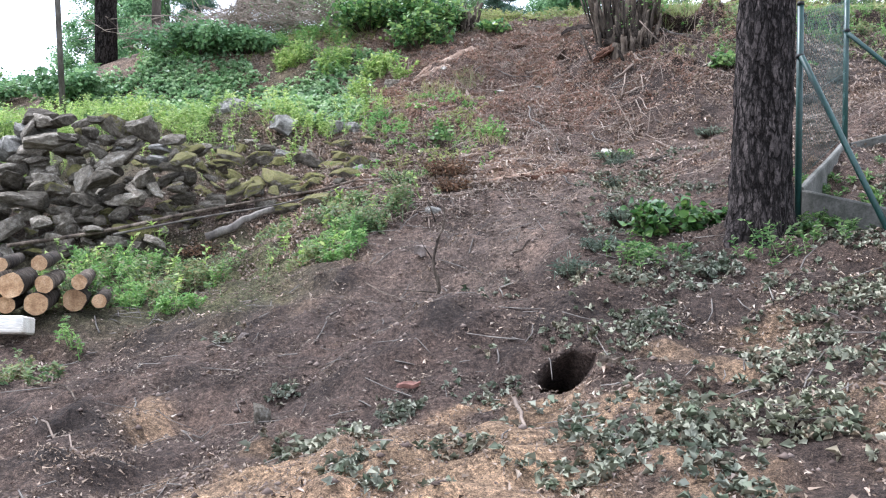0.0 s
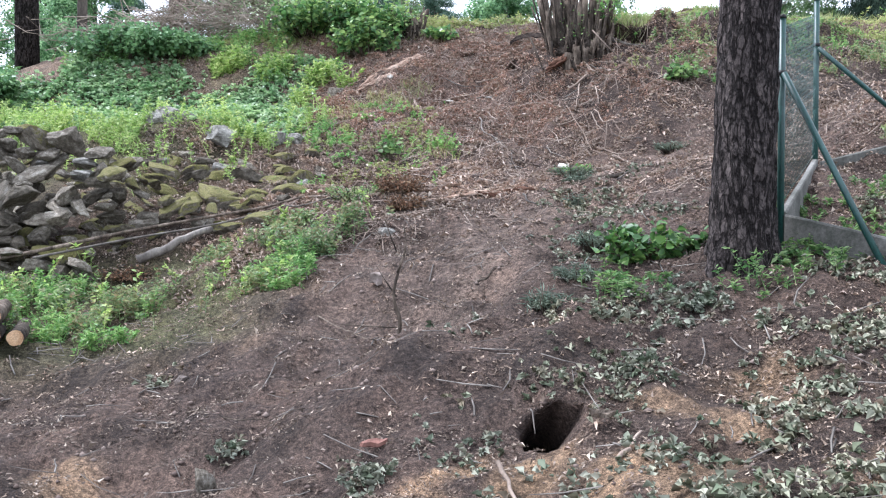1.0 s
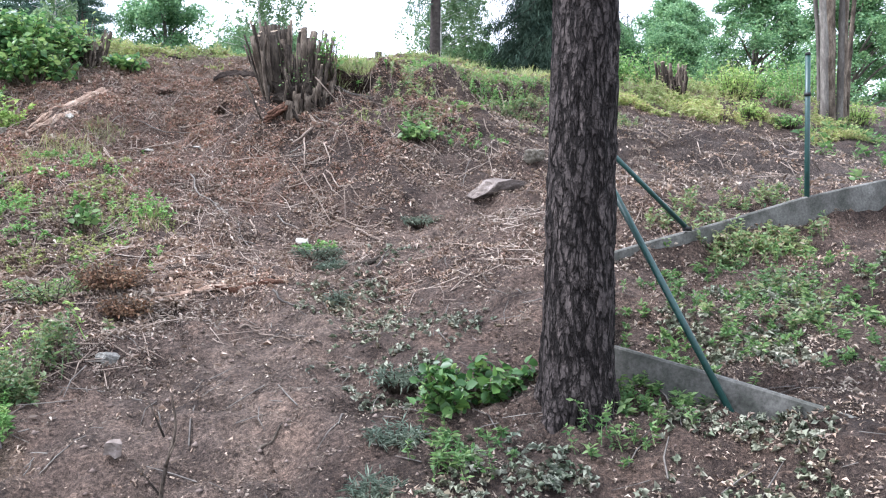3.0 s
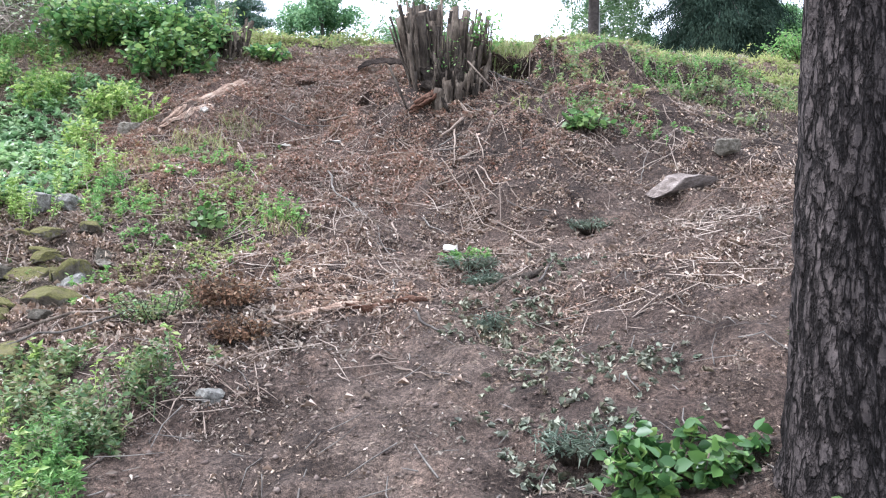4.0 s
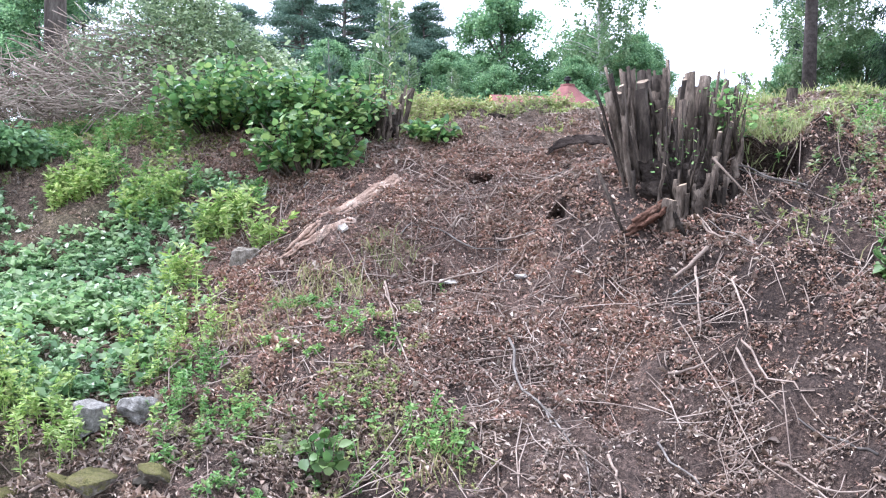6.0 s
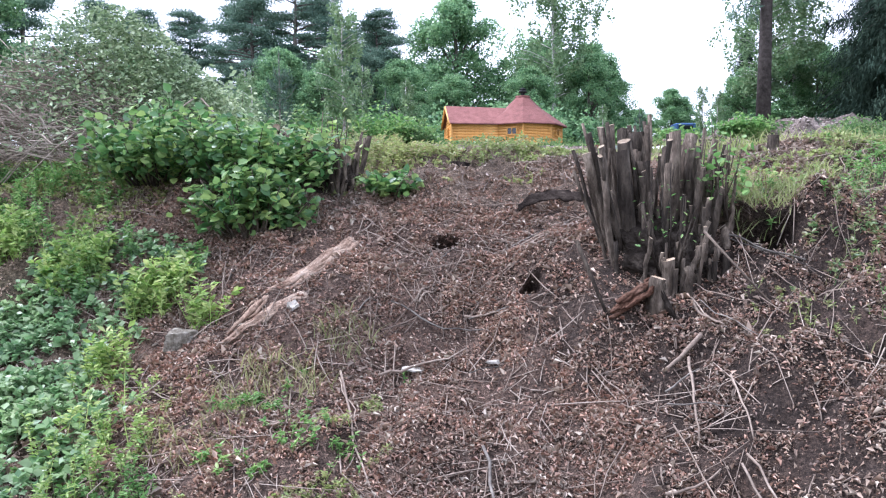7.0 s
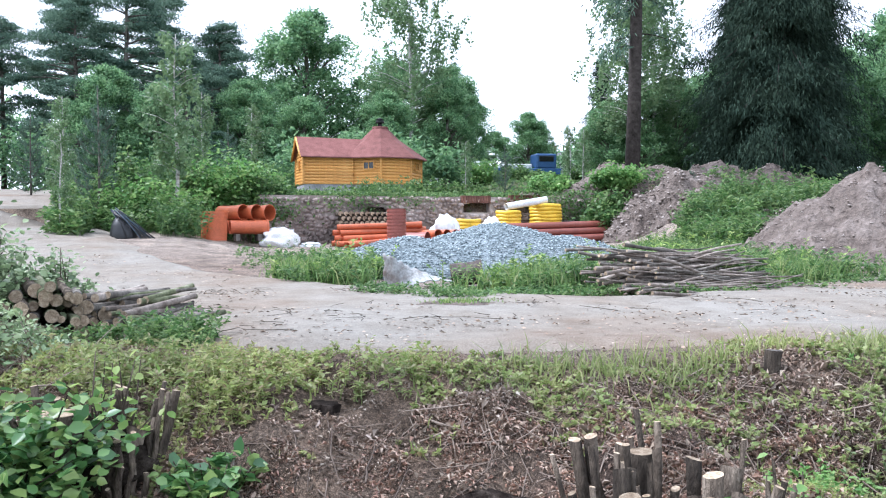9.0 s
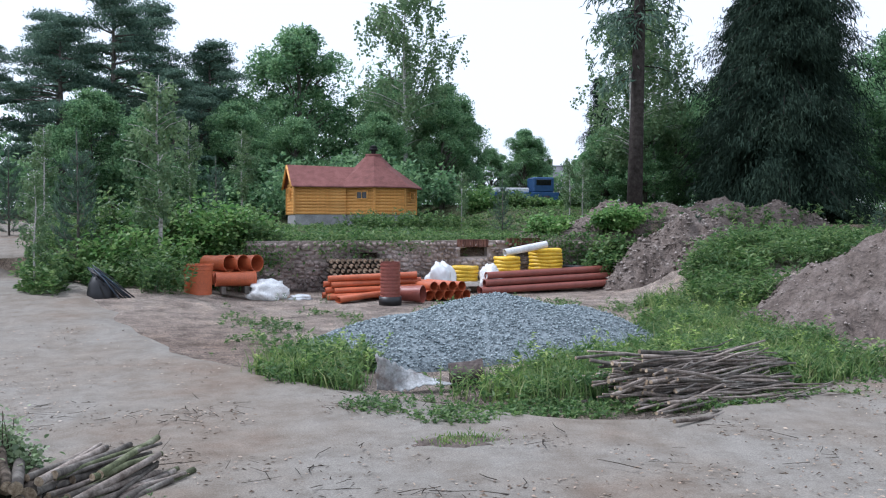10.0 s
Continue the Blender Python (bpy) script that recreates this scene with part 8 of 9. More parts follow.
DUSK = leafy("hedge_leaves", [(0.09, 0.185, 0.095), (0.15, 0.275, 0.135), (0.23, 0.365, 0.185)], 0.5, 0.4, 0.35)
for k, (x, y, r, h) in enumerate(((-6.2, 15.0, 1.0, 0.6), (-7.6, 14.4, 1.3, 0.6), (-4.4, 15.6, 0.9, 0.6), (-8.8, 16.0, 1.6, 0.6), (-3.5, 15.7, 0.6, 0.45), (-7.0, 12.6, 1.0, 0.5))):
    shrub("hedge_bush", (x, y), (r, r * 0.7), h, 4200, 0.075, DUSK, "dense dark green bush at the shady bank", 440 + k, 50)
for k, (x, y, r, h, n) in enumerate(((12.2, 15.2, 0.6, 0.8, 1500), (13.0, 15.6, 0.7, 0.7, 1500), (9.7, 15.9, 0.8, 0.7, 1800), (11.3, 13.9, 0.3, 0.4, 500), (12.85, 14.6, 0.35, 0.5, 500), (11.7, 13.4, 0.3, 0.25, 350), (14.2, 14.0, 0.5, 0.5, 700), (11.4, 16.6, 0.8, 0.9, 1800), (15.2, 16.4, 1.2, 1.1, 2200), (16.5, 18.5, 1.6, 1.3, 2200), (13.6, 18.0, 1.2, 1.2, 2200))):
    shrub("field_bush", (x, y), (r, r * 0.8), h, n, 0.06, HERB_BRIGHT if k % 3 else LIME, "light green bush above the fenced plot", 450 + k, 40, slim=0.5)
make_coppice("coppice_stump", (10.75, 15.35), (0.3, 0.26), 40, (5.2, 5.26, 5.3), 15, "dark sawn stool with many stems above the fenced plot", 0.3)


def multi_stem_tree(at, h, label):
    """Several slim boles from one foot, crowns high up."""
    g = np.random.default_rng(88)
    t = empty("multi_stemmed_tree", (*at, z_at(*at)))
    pts = []
    for k, (dx, dy, r, lean) in enumerate(((-0.2, 0, 0.07, -0.25), (0.0, 0.05, 0.09, 0.1), (0.14, -0.05, 0.06, 0.3), (0.3, 0.06, 0.08, 0.55), (-0.08, 0.2, 0.045, -0.6), (0.5, 0.1, 0.045, 1.0))):
        line = [(dx, dy, -0.2), (dx + lean * 0.12, dy, h * 0.25), (dx + lean * 0.5, dy + 0.05, h * 0.6), (dx + lean, dy, h)]
        put("trunk", tube("trunk", spline(line, 14), np.linspace(r * 1.2, r * 0.5, 14), (GREY_BARK, STEM_BARK)[k % 2], 10, 0.08, 700 + k), t)
        pts.append(np.array([dx + lean, dy, h]) + g.standard_normal((900, 3)) * (0.9, 0.9, 0.8))
    put("crown", mesh_np("crown", *leaves(np.vstack(pts), 0.14, up=0.4, seed=89, slim=0.6), FOREST), t)
    tagged(t, label, "tree")


multi_stem_tree((13.25, 13.8), 6.5, "clump of slim grey trunks from one foot above the plot")
for k, (x, y, r, h) in enumerate(((0.2, 36.6, 1.3, 1.7), (-1.7, 36.0, 0.6, 0.9), (2.5, 38.0, 1.0, 1.9), (0.4, 38.6, 1.6, 1.9), (3.4, 38.8, 1.1, 1.1), (0.6, 35.9, 0.8, 0.8), (1.3, 37.2, 1.2, 1.3), (9.9, 48.9, 0.8, 0.5), (16.9, 54.5, 1.3, 1.3), (18.6, 53.5, 1.3, 0.9), (20.6, 54.2, 1.2, 0.6), (22.6, 53.8, 1.5, 1.2), (13.5, 38.6, 1.0, 0.9), (14.6, 36.2, 1.0, 1.4), (15.6, 37.6, 1.1, 0.9))):
    shrub("bank_bush", (x, y), (r, r * 0.8), h, 3200, 0.13, HERB if k % 2 else HERB_BRIGHT, "green bush on the yard bank", 460 + k, 50)

for k, (x, z, w, n) in enumerate(((3.7, 6.3, 0.5, 500), (6.1, 6.75, 0.6, 300), (14.6, 6.2, 0.7, 900), (13.4, 6.7, 0.6, 400), (8.1, 6.85, 0.5, 200), (12.1, 6.9, 0.5, 200))):
    gg = np.random.default_rng(900 + k)
    pts_ = np.column_stack([x + w * gg.standard_normal(n), 37.02 - 0.1 * gg.random(n), np.minimum(z + 0.45 * w * gg.standard_normal(n), 7.0)])
    IV = empty("wall_creeper", (x, 37.0, z))
    put("foliage", mesh_np("foliage", *leaves(pts_ - np.array([x, 37.0, z]), 0.11, up=0.2, seed=900 + k, slim=0.6), HERB), IV)
    tagged(IV, "green creeper and weeds growing on the stone wall", "creeper")

# ---- brush heap of cut branches ----
BRUSHWOOD = grainy("brushwood", (0.13, 0.105, 0.082), (0.27, 0.22, 0.175), (0.44, 0.38, 0.32), 3, 40, 0.95, 0.4, 0.006)


def brush_heap():
    g = np.random.default_rng(51)
    at = (-2.7, 17.5)
    t = empty("brush_heap", (*at, z_at(*at)))
    items = []
    for k in range(1700):
        a = g.normal(0.2, 0.95)
        c = np.array([g.normal(-0.2, 1.3), g.normal(-0.1, 0.6), 0])
        c[2] = max(0.05, 1.3 * math.exp(-(c[0] / 1.7) ** 2 - (c[1] / 0.85) ** 2) * g.random() ** 0.6)
        L = 0.35 + 0.8 * g.random() ** 1.5
        d = np.array([math.cos(a), math.sin(a), 0.4 * g.standard_normal()]) * L
        line = [c - d / 2, c + 0.07 * g.standard_normal(3), c + d / 2 + [0, 0, -0.06]]
        r = 0.004 + 0.007 * g.random() ** 2
        items.append(tube_arrays(line, [r, r * 0.7, 0.002], 5)[:2])
    put("brushwood", mesh_np("brushwood", *join_arrays(items), BRUSHWOOD), t, "tangle of bare grey-beige branches")["kind"] = "stuff"
    n = 17000
    c = np.column_stack([g.normal(0.95, 0.75, n), g.normal(0.1, 0.5, n), np.zeros(n)])
    c[:, 2] = 1.75 * np.exp(-((c[:, 0] - 0.5) / 1.6) ** 2 - (c[:, 1] / 0.9) ** 2) * (0.25 + 0.8 * g.random(n) ** 0.5)
    put("foliage", mesh_np("foliage", *leaves(c, 0.058, up=0.5, seed=52, slim=0.55), PALE_LEAF), t, "drying pale green leaves")
    tagged(t, "big heap of cut branches with drying leaves", "brush heap")


PALE_LEAF = leafy("drying_leaves", [(0.15, 0.22, 0.12), (0.29, 0.39, 0.22), (0.44, 0.52, 0.35), (0.09, 0.14, 0.075), (0.21, 0.3, 0.16)], 0.5, 0.4, 0.35)
brush_heap()
shrub("leafy_brush", (-1.25, 19.3), (0.7, 0.6), 1.3, 5200, 0.065, PALE_LEAF, "heap of cut leafy branches drying beside the track", 470, 70)
shrub("leafy_brush", (-0.4, 19.75), (0.35, 0.35), 0.75, 1900, 0.06, PALE_LEAF, "cut leafy branches thrown against the short logs", 473, 40)
shrub("leafy_brush", (-0.75, 20.3), (0.45, 0.5), 0.6, 2200, 0.06, PALE_LEAF, "low heap of cut leafy branches behind the logs", 472, 50)
shrub("leafy_brush", (-1.9, 19.3), (0.8, 0.6), 1.0, 2600, 0.075, PALE_LEAF, "heap of cut leafy branches drying behind", 471, 60)


# trunks and thin stems at the shady bank
def bole(at, h, r, lean, label, bark, seed):
    t = empty("bank_tree", (*at, z_at(*at)))
    put("trunk", tube("trunk", [(0, 0, -0.2), (lean * 0.3, 0, h * 0.33), (lean * 0.7, 0.05, h * 0.66), (lean, 0, h)], [r * 1.2, r, r * 0.9, r * 0.7], bark, 14, 0.05, seed), t)
    g = np.random.default_rng(seed)
    p = np.array([lean, 0, h]) + g.standard_normal((300, 3)) * (1.0, 1.0, 0.7) * min(1, r / 0.1) + [0, 0, 0.6]
    put("crown", mesh_np("crown", *leaves(p, 0.16, up=0.4, seed=seed, slim=0.6), FOREST), t)
    tagged(t, label, "tree")


bole((-6.55, 17.3), 11.0, 0.18, 0.1, "dark stout tree trunk above the shady bank", PINE_BARK, 61)
bole((-6.9, 18.6), 11.0, 0.09, -0.5, "slim grey trunk above the shady bank", GREY_BARK, 62)
bole((-6.1, 18.9), 11.0, 0.08, 0.3, "slim grey trunk beside the stout one", GREY_BARK, 63)
bole((-5.25, 12.3), 8.0, 0.035, -0.3, "thin pale sapling stem on the shady bank", GREY_BARK, 64)
bole((-4.6, 20.5), 12.0, 0.14, 0.2, "pale grey trunk behind the brush heap", GREY_BARK, 65)
bole((-9.5, 17.5), 11.0, 0.12, 0.3, "grey trunk at the far end of the bank", GREY_BARK, 66)

# pale scraps, tile, stacked firewood by the rubble wall
def shard(name, at, size, mat, label, seed, tilt=0.3):
    g = np.random.default_rng(seed)
    bm = bmesh.new()
    k = 9
    ang = [i / k * 6.283 for i in range(k)]
    rad = [0.75 + 0.4 * g.random() for _ in ang]
    lo = [bm.verts.new((size[0] * r * math.cos(a), size[1] * r * math.sin(a), 0.01 * g.standard_normal())) for a, r in zip(ang, rad)]
    hi = [bm.verts.new((v.co.x * 0.93, v.co.y * 0.93, v.co.z + size[2])) for v in lo]
    bm.faces.new(lo[::-1])
    bm.faces.new(hi)
    for i in range(k):
        bm.faces.new((lo[i], lo[(i + 1) % k], hi[(i + 1) % k], hi[i]))
    ob = part(name, bm, mat, None, m=pose(*at, z_at(*at) + 0.025, math.degrees(tilt), 5, 50 * g.random() - 25))
    tagged(ob, label, "debris")


CHALK = grainy("pale_chip", (0.26, 0.23, 0.19), (0.42, 0.39, 0.34), (0.55, 0.52, 0.47), 8, 50, 0.85, 0.4, 0.01)
shard("pale_chip", (0.85, 13.26), (0.09, 0.03, 0.012), CHALK, "pale split chip of wood on the litter", 1, 0.5)
shard("pale_chip", (1.42, 13.2), (0.06, 0.025, 0.012), CHALK, "pale split chip of wood on the litter", 2, 0.5)
shard("tile", (1.98, 10.74), (0.08, 0.06, 0.012), CHALK, "flat pale broken tile on the soil", 3, 0.5)
shard("pale_chip", (0.01, 13.76), (0.05, 0.04, 0.02), CHALK, "small white chip on the litter", 4, 0.5)
shard("pale_chip", (-1.62, 5.56), (0.035, 0.03, 0.015), CHALK, "small white chip on dark soil", 5)
shard("bark_piece", (-0.19, 4.9), (0.07, 0.025, 0.02), RED_BRICK, "reddish piece of bark on the soil", 6, 0.2)
shard("brick_piece", (-0.19, 7.2), (0.05, 0.035, 0.07), DUST, "small brown brick fragment on dark soil", 7, 0.2)
shard("bark_piece", (0.88, 4.6), (0.07, 0.02, 0.018), STEM_BARK, "split brown piece of bark beside the burrow", 8, 0.3)


def firewood():
    t = empty("firewood_stack", (-3.05, 6.95, z_at(-3.05, 6.95) + 0.04), 0)
    g = np.random.default_rng(77)
    n = 0
    for row in range(3):
        for k in range(5 - row):
            r = 0.05 + 0.05 * g.random()
            x, z = -0.5 + 0.2 * k + 0.085 * (row % 2) + 0.02 * g.standard_normal(), 0.08 + 0.155 * row
            if row == 3 and k > 3:
                continue
            y0 = -0.35 + 0.05 * g.standard_normal() + 0.12 * k
            d = (0.15, 1)
            line = [(x, y0, z), (x - 0.1, y0 + 0.35, z), (x - 0.22, y0 + 0.75, z + 0.01)]
            put("log", tube("log", line, [r, r, r * 0.95], STEM_BARK, 14, 0.04, 500 + n, CUT_WOOD), t)
            n += 1
    tagged(t, "stack of freshly sawn logs with orange cut ends", "firewood")
    bm = bmesh.new()
    box(bm, (1.1, 0.3, 0.13), None, 0.012)
    pl = part("plank", bm, CUT_PALE, None, m=pose(-3.62, 6.45, z_at(-3.3, 6.4) + 0.16, -10, 1, 8))
    tagged(pl, "thick pale freshly sawn slab leaning on the firewood", "plank")


CUT_PALE = grainy("fresh_plank", (0.55, 0.5, 0.42), (0.7, 0.66, 0.58), (0.8, 0.77, 0.7), 3, 40, 0.8, 0.2, 0.004, (0.4, 3, 3))
firewood()

# debris on the track
def track_mask(x, y):
    return np.clip(0.3 + 0.7 * lattice(x, y, 0.8, 92), 0, 1) * smooth(-0.2, 0.3, y - track_edge(x))


pz = lambda x, y: land(x, y) + 0.072
stuff("track_litter", leaves(sown(4200, -4, 14, 15.6, 30, track_mask, 181, pz), 0.05, up=0.92, seed=182, slim=0.5, fold=0.15), LITTER, "dry leaves and crumbs scattered on the track", "leaf litter")
stuff("track_crumbs", leaves(sown(1100, -1, 12, 18.0, 23, track_mask, 185, pz), 0.055, up=0.85, seed=186, slim=0.4, fold=0.3), SOIL_BITS, "dark bits of bark and twig strewn on the track", "leaf litter")

scraps("twigs", 170, -0.5, 7.5, 18.3, 23.5, lambda x, y: track_mask(x, y) * (0.25 + 0.75 * smooth(5, 0, x)), 0.2, 0.005, STEM_BARK, "dark broken twigs scattered on the track", 167, 0.075)

# ---- building materials in the yard ----
def plastic(name, c, rough=0.45):
    return grainy(name, tuple(k * 0.8 for k in c), c, tuple(min(1, k * 1.15) for k in c), 3, 40, rough, 0.1, 0.003, spec=0.45, vary=0.1)


ORANGE = plastic("orange_pipe", (0.47, 0.115, 0.045))
MAROON = plastic("maroon_pipe", (0.25, 0.075, 0.056))
YELLOW = plastic("yellow_hose", (0.72, 0.46, 0.03))
WHITE_PL = plastic("white_plastic", (0.75, 0.75, 0.74))
BLACK_PL = plastic("black_plastic", (0.018, 0.018, 0.02))
FILM, fn, fl, fb = material("clear_film", (0.8, 0.82, 0.83), 0.25, 0.6)
fb.inputs["Alpha"].default_value = 0.8
YZ = lambda x, y: float(land(np.array(x), np.array(y)))


def pipe_mesh(name, length, r, mat, wall=0.012, bell=0.0, ribs=0, sides=20):
    """A hollow pipe along x from 0, with an optional bell end or ribs."""
    outer = []
    if ribs:
        for i in range(ribs):
            a, b = i / ribs, (i + 1) / ribs
            outer += [(a * length, r), ((a * 0.55 + b * 0.45) * length, r), ((a * 0.5 + b * 0.5) * length, r * 0.9), ((a * 0.05 + b * 0.95) * length, r * 0.9)]
        outer.append((length, r))
    elif bell:
        outer = [(0, r), (length - bell * 1.3, r), (length - bell, r * 1.1), (length - bell * 0.3, r * 1.1), (length - bell * 0.25, r * 1.16), (length, r * 1.16)]
    else:
        outer = [(0, r), (length, r)]
    prof = outer + [(length, outer[-1][1] - wall), (0, r - wall)]
    k = len(prof)
    v, f = [], []
    for x, q in prof:
        for j in range(sides):
            a = 2 * math.pi * j / sides
            v.append((x, q * math.cos(a), q * math.sin(a)))
    for i in range(k):
        n = (i + 1) % k
        for j in range(sides):
            m = (j + 1) % sides
            f.append((i * sides + j, i * sides + m, n * sides + m, n * sides + j))
    me = mesh_np(name, v, f, mat, True)
    me.set_sharp_from_angle(angle=0.6)
    return me


def lay(name, me, at, rz, label, category, ry=0.0, group=""):
    return tagged(put(name, me, m=pose(*at, 0, ry, rz)), label, category, group)


# bundle of long maroon pipes
mp = pipe_mesh("pipe", 5.9, 0.105, MAROON, 0.01, 0.2)
for i, (dy, dz) in enumerate(((0, 0), (0.24, 0), (0.48, 0), (0.12, 0.21), (0.36, 0.21), (0.24, 0.42))):
    lay("drain_pipe", mp, (9.7 + 0.05 * i, 34.9 + dy, YZ(11, 35) + 0.12 + dz), 8 + 0.5 * i, "long maroon drain pipe stacked before the wall", "pipe", -1.5, "maroon pipes")
# orange pipes, side on
op = pipe_mesh("pipe", 2.4, 0.08, ORANGE, 0.008, 0.14)
for row in range(4):
    for k in range(5 - row):
        lay("drain_pipe", op, (5.2 + 0.07 * ((row * 3 + k * 5) % 4), 34.4 + 0.18 * k + 0.09 * row, YZ(6, 34.6) + 0.09 + 0.155 * row), -6 + 2.5 * ((k * 7 + row) % 3), "thin orange drain pipe in a loose stack", "pipe", -2, "orange pipes")
for i in range(3):
    lay("drain_pipe", op, (5.35, 33.9 - 0.16 * i, YZ(6, 34) + 0.09), 18 + 5 * i, "thin orange drain pipe slipped from the stack", "pipe", -4, "orange pipes")
# pipe ends facing the road
sm = pipe_mesh("pipe", 1.6, 0.115, ORANGE, 0.01, 0.16)
for row in range(2):
    for k in range(5 - row):
        lay("drain_pipe", sm, (7.3 + 0.26 * k + 0.13 * row, 35.2, YZ(8, 34.5) + 0.14 + 0.23 * row), -72, "orange drain pipe with open end to the road", "pipe", 0, "orange pipes")
bigp = pipe_mesh("pipe", 0.7, 0.2, MAROON, 0.015, 0.18)
lay("drain_pipe", bigp, (6.95, 33.7, YZ(7, 33.6) + 0.24), -40, "short wide maroon pipe lying on the ground", "pipe")
# the three wide pipes on bearers, one below, and the tub
wp = pipe_mesh("pipe", 0.95, 0.2, ORANGE, 0.014, 0.2)
for k in range(3):
    lay("drain_pipe", wp, (2.2 + 0.36 * k, 36.2, YZ(2.1, 35.4) + 0.77), -52, "wide orange pipe laid on the stack", "pipe", 0, "wide orange pipes")
lp = pipe_mesh("pipe", 1.05, 0.19, ORANGE, 0.014, 0.2)
lay("drain_pipe", lp, (2.4, 35.3, YZ(2.1, 35.4) + 0.36), 4, "wide orange pipe lying crosswise", "pipe", 0, "wide orange pipes")
lay("drain_pipe", lp, (2.35, 35.8, YZ(2.1, 35.8) + 0.36), 4, "wide orange pipe lying crosswise behind", "pipe", 0, "wide orange pipes")
for k in range(2):
    ob = boxed("bearer", (0.12, 1.0, 0.2), GREY_BARK, None, pose(2.6 + 0.6 * k, 35.6, YZ(2.1, 35.5) + 0.07), 0.01)
    tagged(ob, "weathered timber bearer under the pipes", "timber")
tub = pipe_mesh("tub", 0.78, 0.34, ORANGE, 0.02, 0.14, sides=28)
tagged(put("manhole_tub", tub, m=pose(1.95, 34.9, YZ(1.95, 35.2) - 0.02, 0, -90, 0)), "large upright orange shaft ring in the weeds", "shaft ring")
# ribbed shaft
sh_me = pipe_mesh("shaft", 0.98, 0.265, MAROON, 0.02, ribs=11, sides=28)
SH = empty("ribbed_shaft", (6.6, 33.2, YZ(6.6, 33.2)))
put("shaft_pipe", sh_me, SH, "ribbed maroon shaft pipe", pose(0, 0, 0.12, 0, -90, 0))
put("base", tube("base", [(0, 0, 0), (0, 0, 0.22)], [0.29, 0.29], BLACK_PL, 24), SH, "black plastic shaft base")
tagged(SH, "upright ribbed maroon inspection shaft with black base", "shaft")


def coil(name, at, r, tube_r, turns, mat, label):
    t = empty(name, at)
    for k in range(turns):
        z = tube_r + k * tube_r * 1.75
        line = [((r + 0.015 * math.sin(5 * a + k)) * math.cos(a), (r + 0.015 * math.sin(5 * a + k)) * math.sin(a), z + 0.01 * math.sin(3 * a + k)) for a in np.linspace(0, 6.283, 30)]
        put("turn", tube("turn", line, [tube_r] * 30, mat, 10), t)
    inner = [((r - tube_r * 2) * math.cos(a), (r - tube_r * 2) * math.sin(a), tube_r * (1 + turns * 0.8)) for a in np.linspace(0, 6.283, 30)]
    put("turn", tube("turn", inner, [tube_r] * 30, mat, 10), t)
    return tagged(t, label, "hose coil", "yellow coils" if mat is YELLOW else "")


for x, y, z, r, n in ((9.55, 35.9, 0.35, 0.36, 4), (10.9, 35.9, 0.4, 0.34, 6), (12.3, 36.2, 0.4, 0.46, 8)):
    ob = boxed("pallet", (1.0, 0.9, 0.13), CUT_PALE, None, pose(x, y, YZ(x, y) + z - 0.09), 0.01)
    tagged(ob, "timber pallet under a hose coil", "pallet")
    for sx in (-0.4, 0.4):
        tagged(boxed("block", (0.1, 0.8, z - 0.14), CUT_PALE, None, pose(x + sx, y, YZ(x, y) + (z - 0.16) / 2), 0.01), "timber block under a pallet", "timber")
    coil("hose_coil", (x, y, YZ(x, y) + z - 0.02), r, 0.062, n, YELLOW, "coil of yellow perforated drain hose")
coil("hose_coil", (13.3, 36.3, YZ(13.3, 36.3) + 0.36), 0.32, 0.05, 4, BLACK_PL, "coil of black hose beside the yellow ones")
tagged(boxed("block", (0.8, 0.7, 0.38), CUT_PALE, None, pose(13.3, 36.3, YZ(13.3, 36.3) + 0.17), 0.01), "timber block under the black coil", "timber")
wpipe = pipe_mesh("pipe", 1.5, 0.11, WHITE_PL, 0.01)
lay("white_pipe", wpipe, (10.75, 35.7, YZ(11, 35.8) + 1.16), 10, "white plastic pipe lying over the coils", "pipe", -9)


def bag(name, at, size, mat, label, seed):
    bm = bmesh.new()
    bmesh.ops.create_icosphere(bm, subdivisions=4, radius=1.0)
    for v in bm.verts:
        k = 1 + 0.3 * noise.noise(v.co * 2.2 + Vector((seed, 0, 0))) + 0.12 * noise.noise(v.co * 7)
        v.co = Vector((v.co.x * size[0] * k, v.co.y * size[1] * k, max(-0.55, v.co.z) * size[2] * k + size[2] * 0.5))
    tagged(part(name, bm, mat, None, "", True, pose(*at, YZ(*at) - 0.02)), label, "bag")


bag("plastic_bag", (3.75, 35.2), (0.52, 0.4, 0.36), WHITE_PL, "crumpled translucent white plastic sack", 3)
bag("plastic_bag", (8.75, 35.6), (0.45, 0.35, 0.6), FILM, "upright bundle of clear plastic film", 4)
bag("plastic_bag", (10.2, 35.4), (0.36, 0.3, 0.55), WHITE_PL, "white plastic sack between the coils", 5)
bag("plastic_bag", (4.6, 35.0), (0.3, 0.25, 0.1), FILM, "flat scrap of plastic film on the ground", 6)


def log_wall(at, w, rows, label, seed):
    t = empty("log_stack", (*at, YZ(*at)))
    g = np.random.default_rng(seed)
    for r in range(rows):
        for k in range(int(w / 0.16)):
            q = 0.06 + 0.02 * g.random()
            x = k * 0.16 + 0.08 * (r % 2)
            put("log", tube("log", [(x, 0, 0.08 + r * 0.14), (x, 0.6, 0.08 + r * 0.14)], [q, q], STEM_BARK, 9, 0.05, seed + r * 20 + k, OLD_CUT), t)
    tagged(t, label, "firewood")


log_wall((5.7, 36.3), 2.0, 7, "stack of split logs against the yard wall", 81)

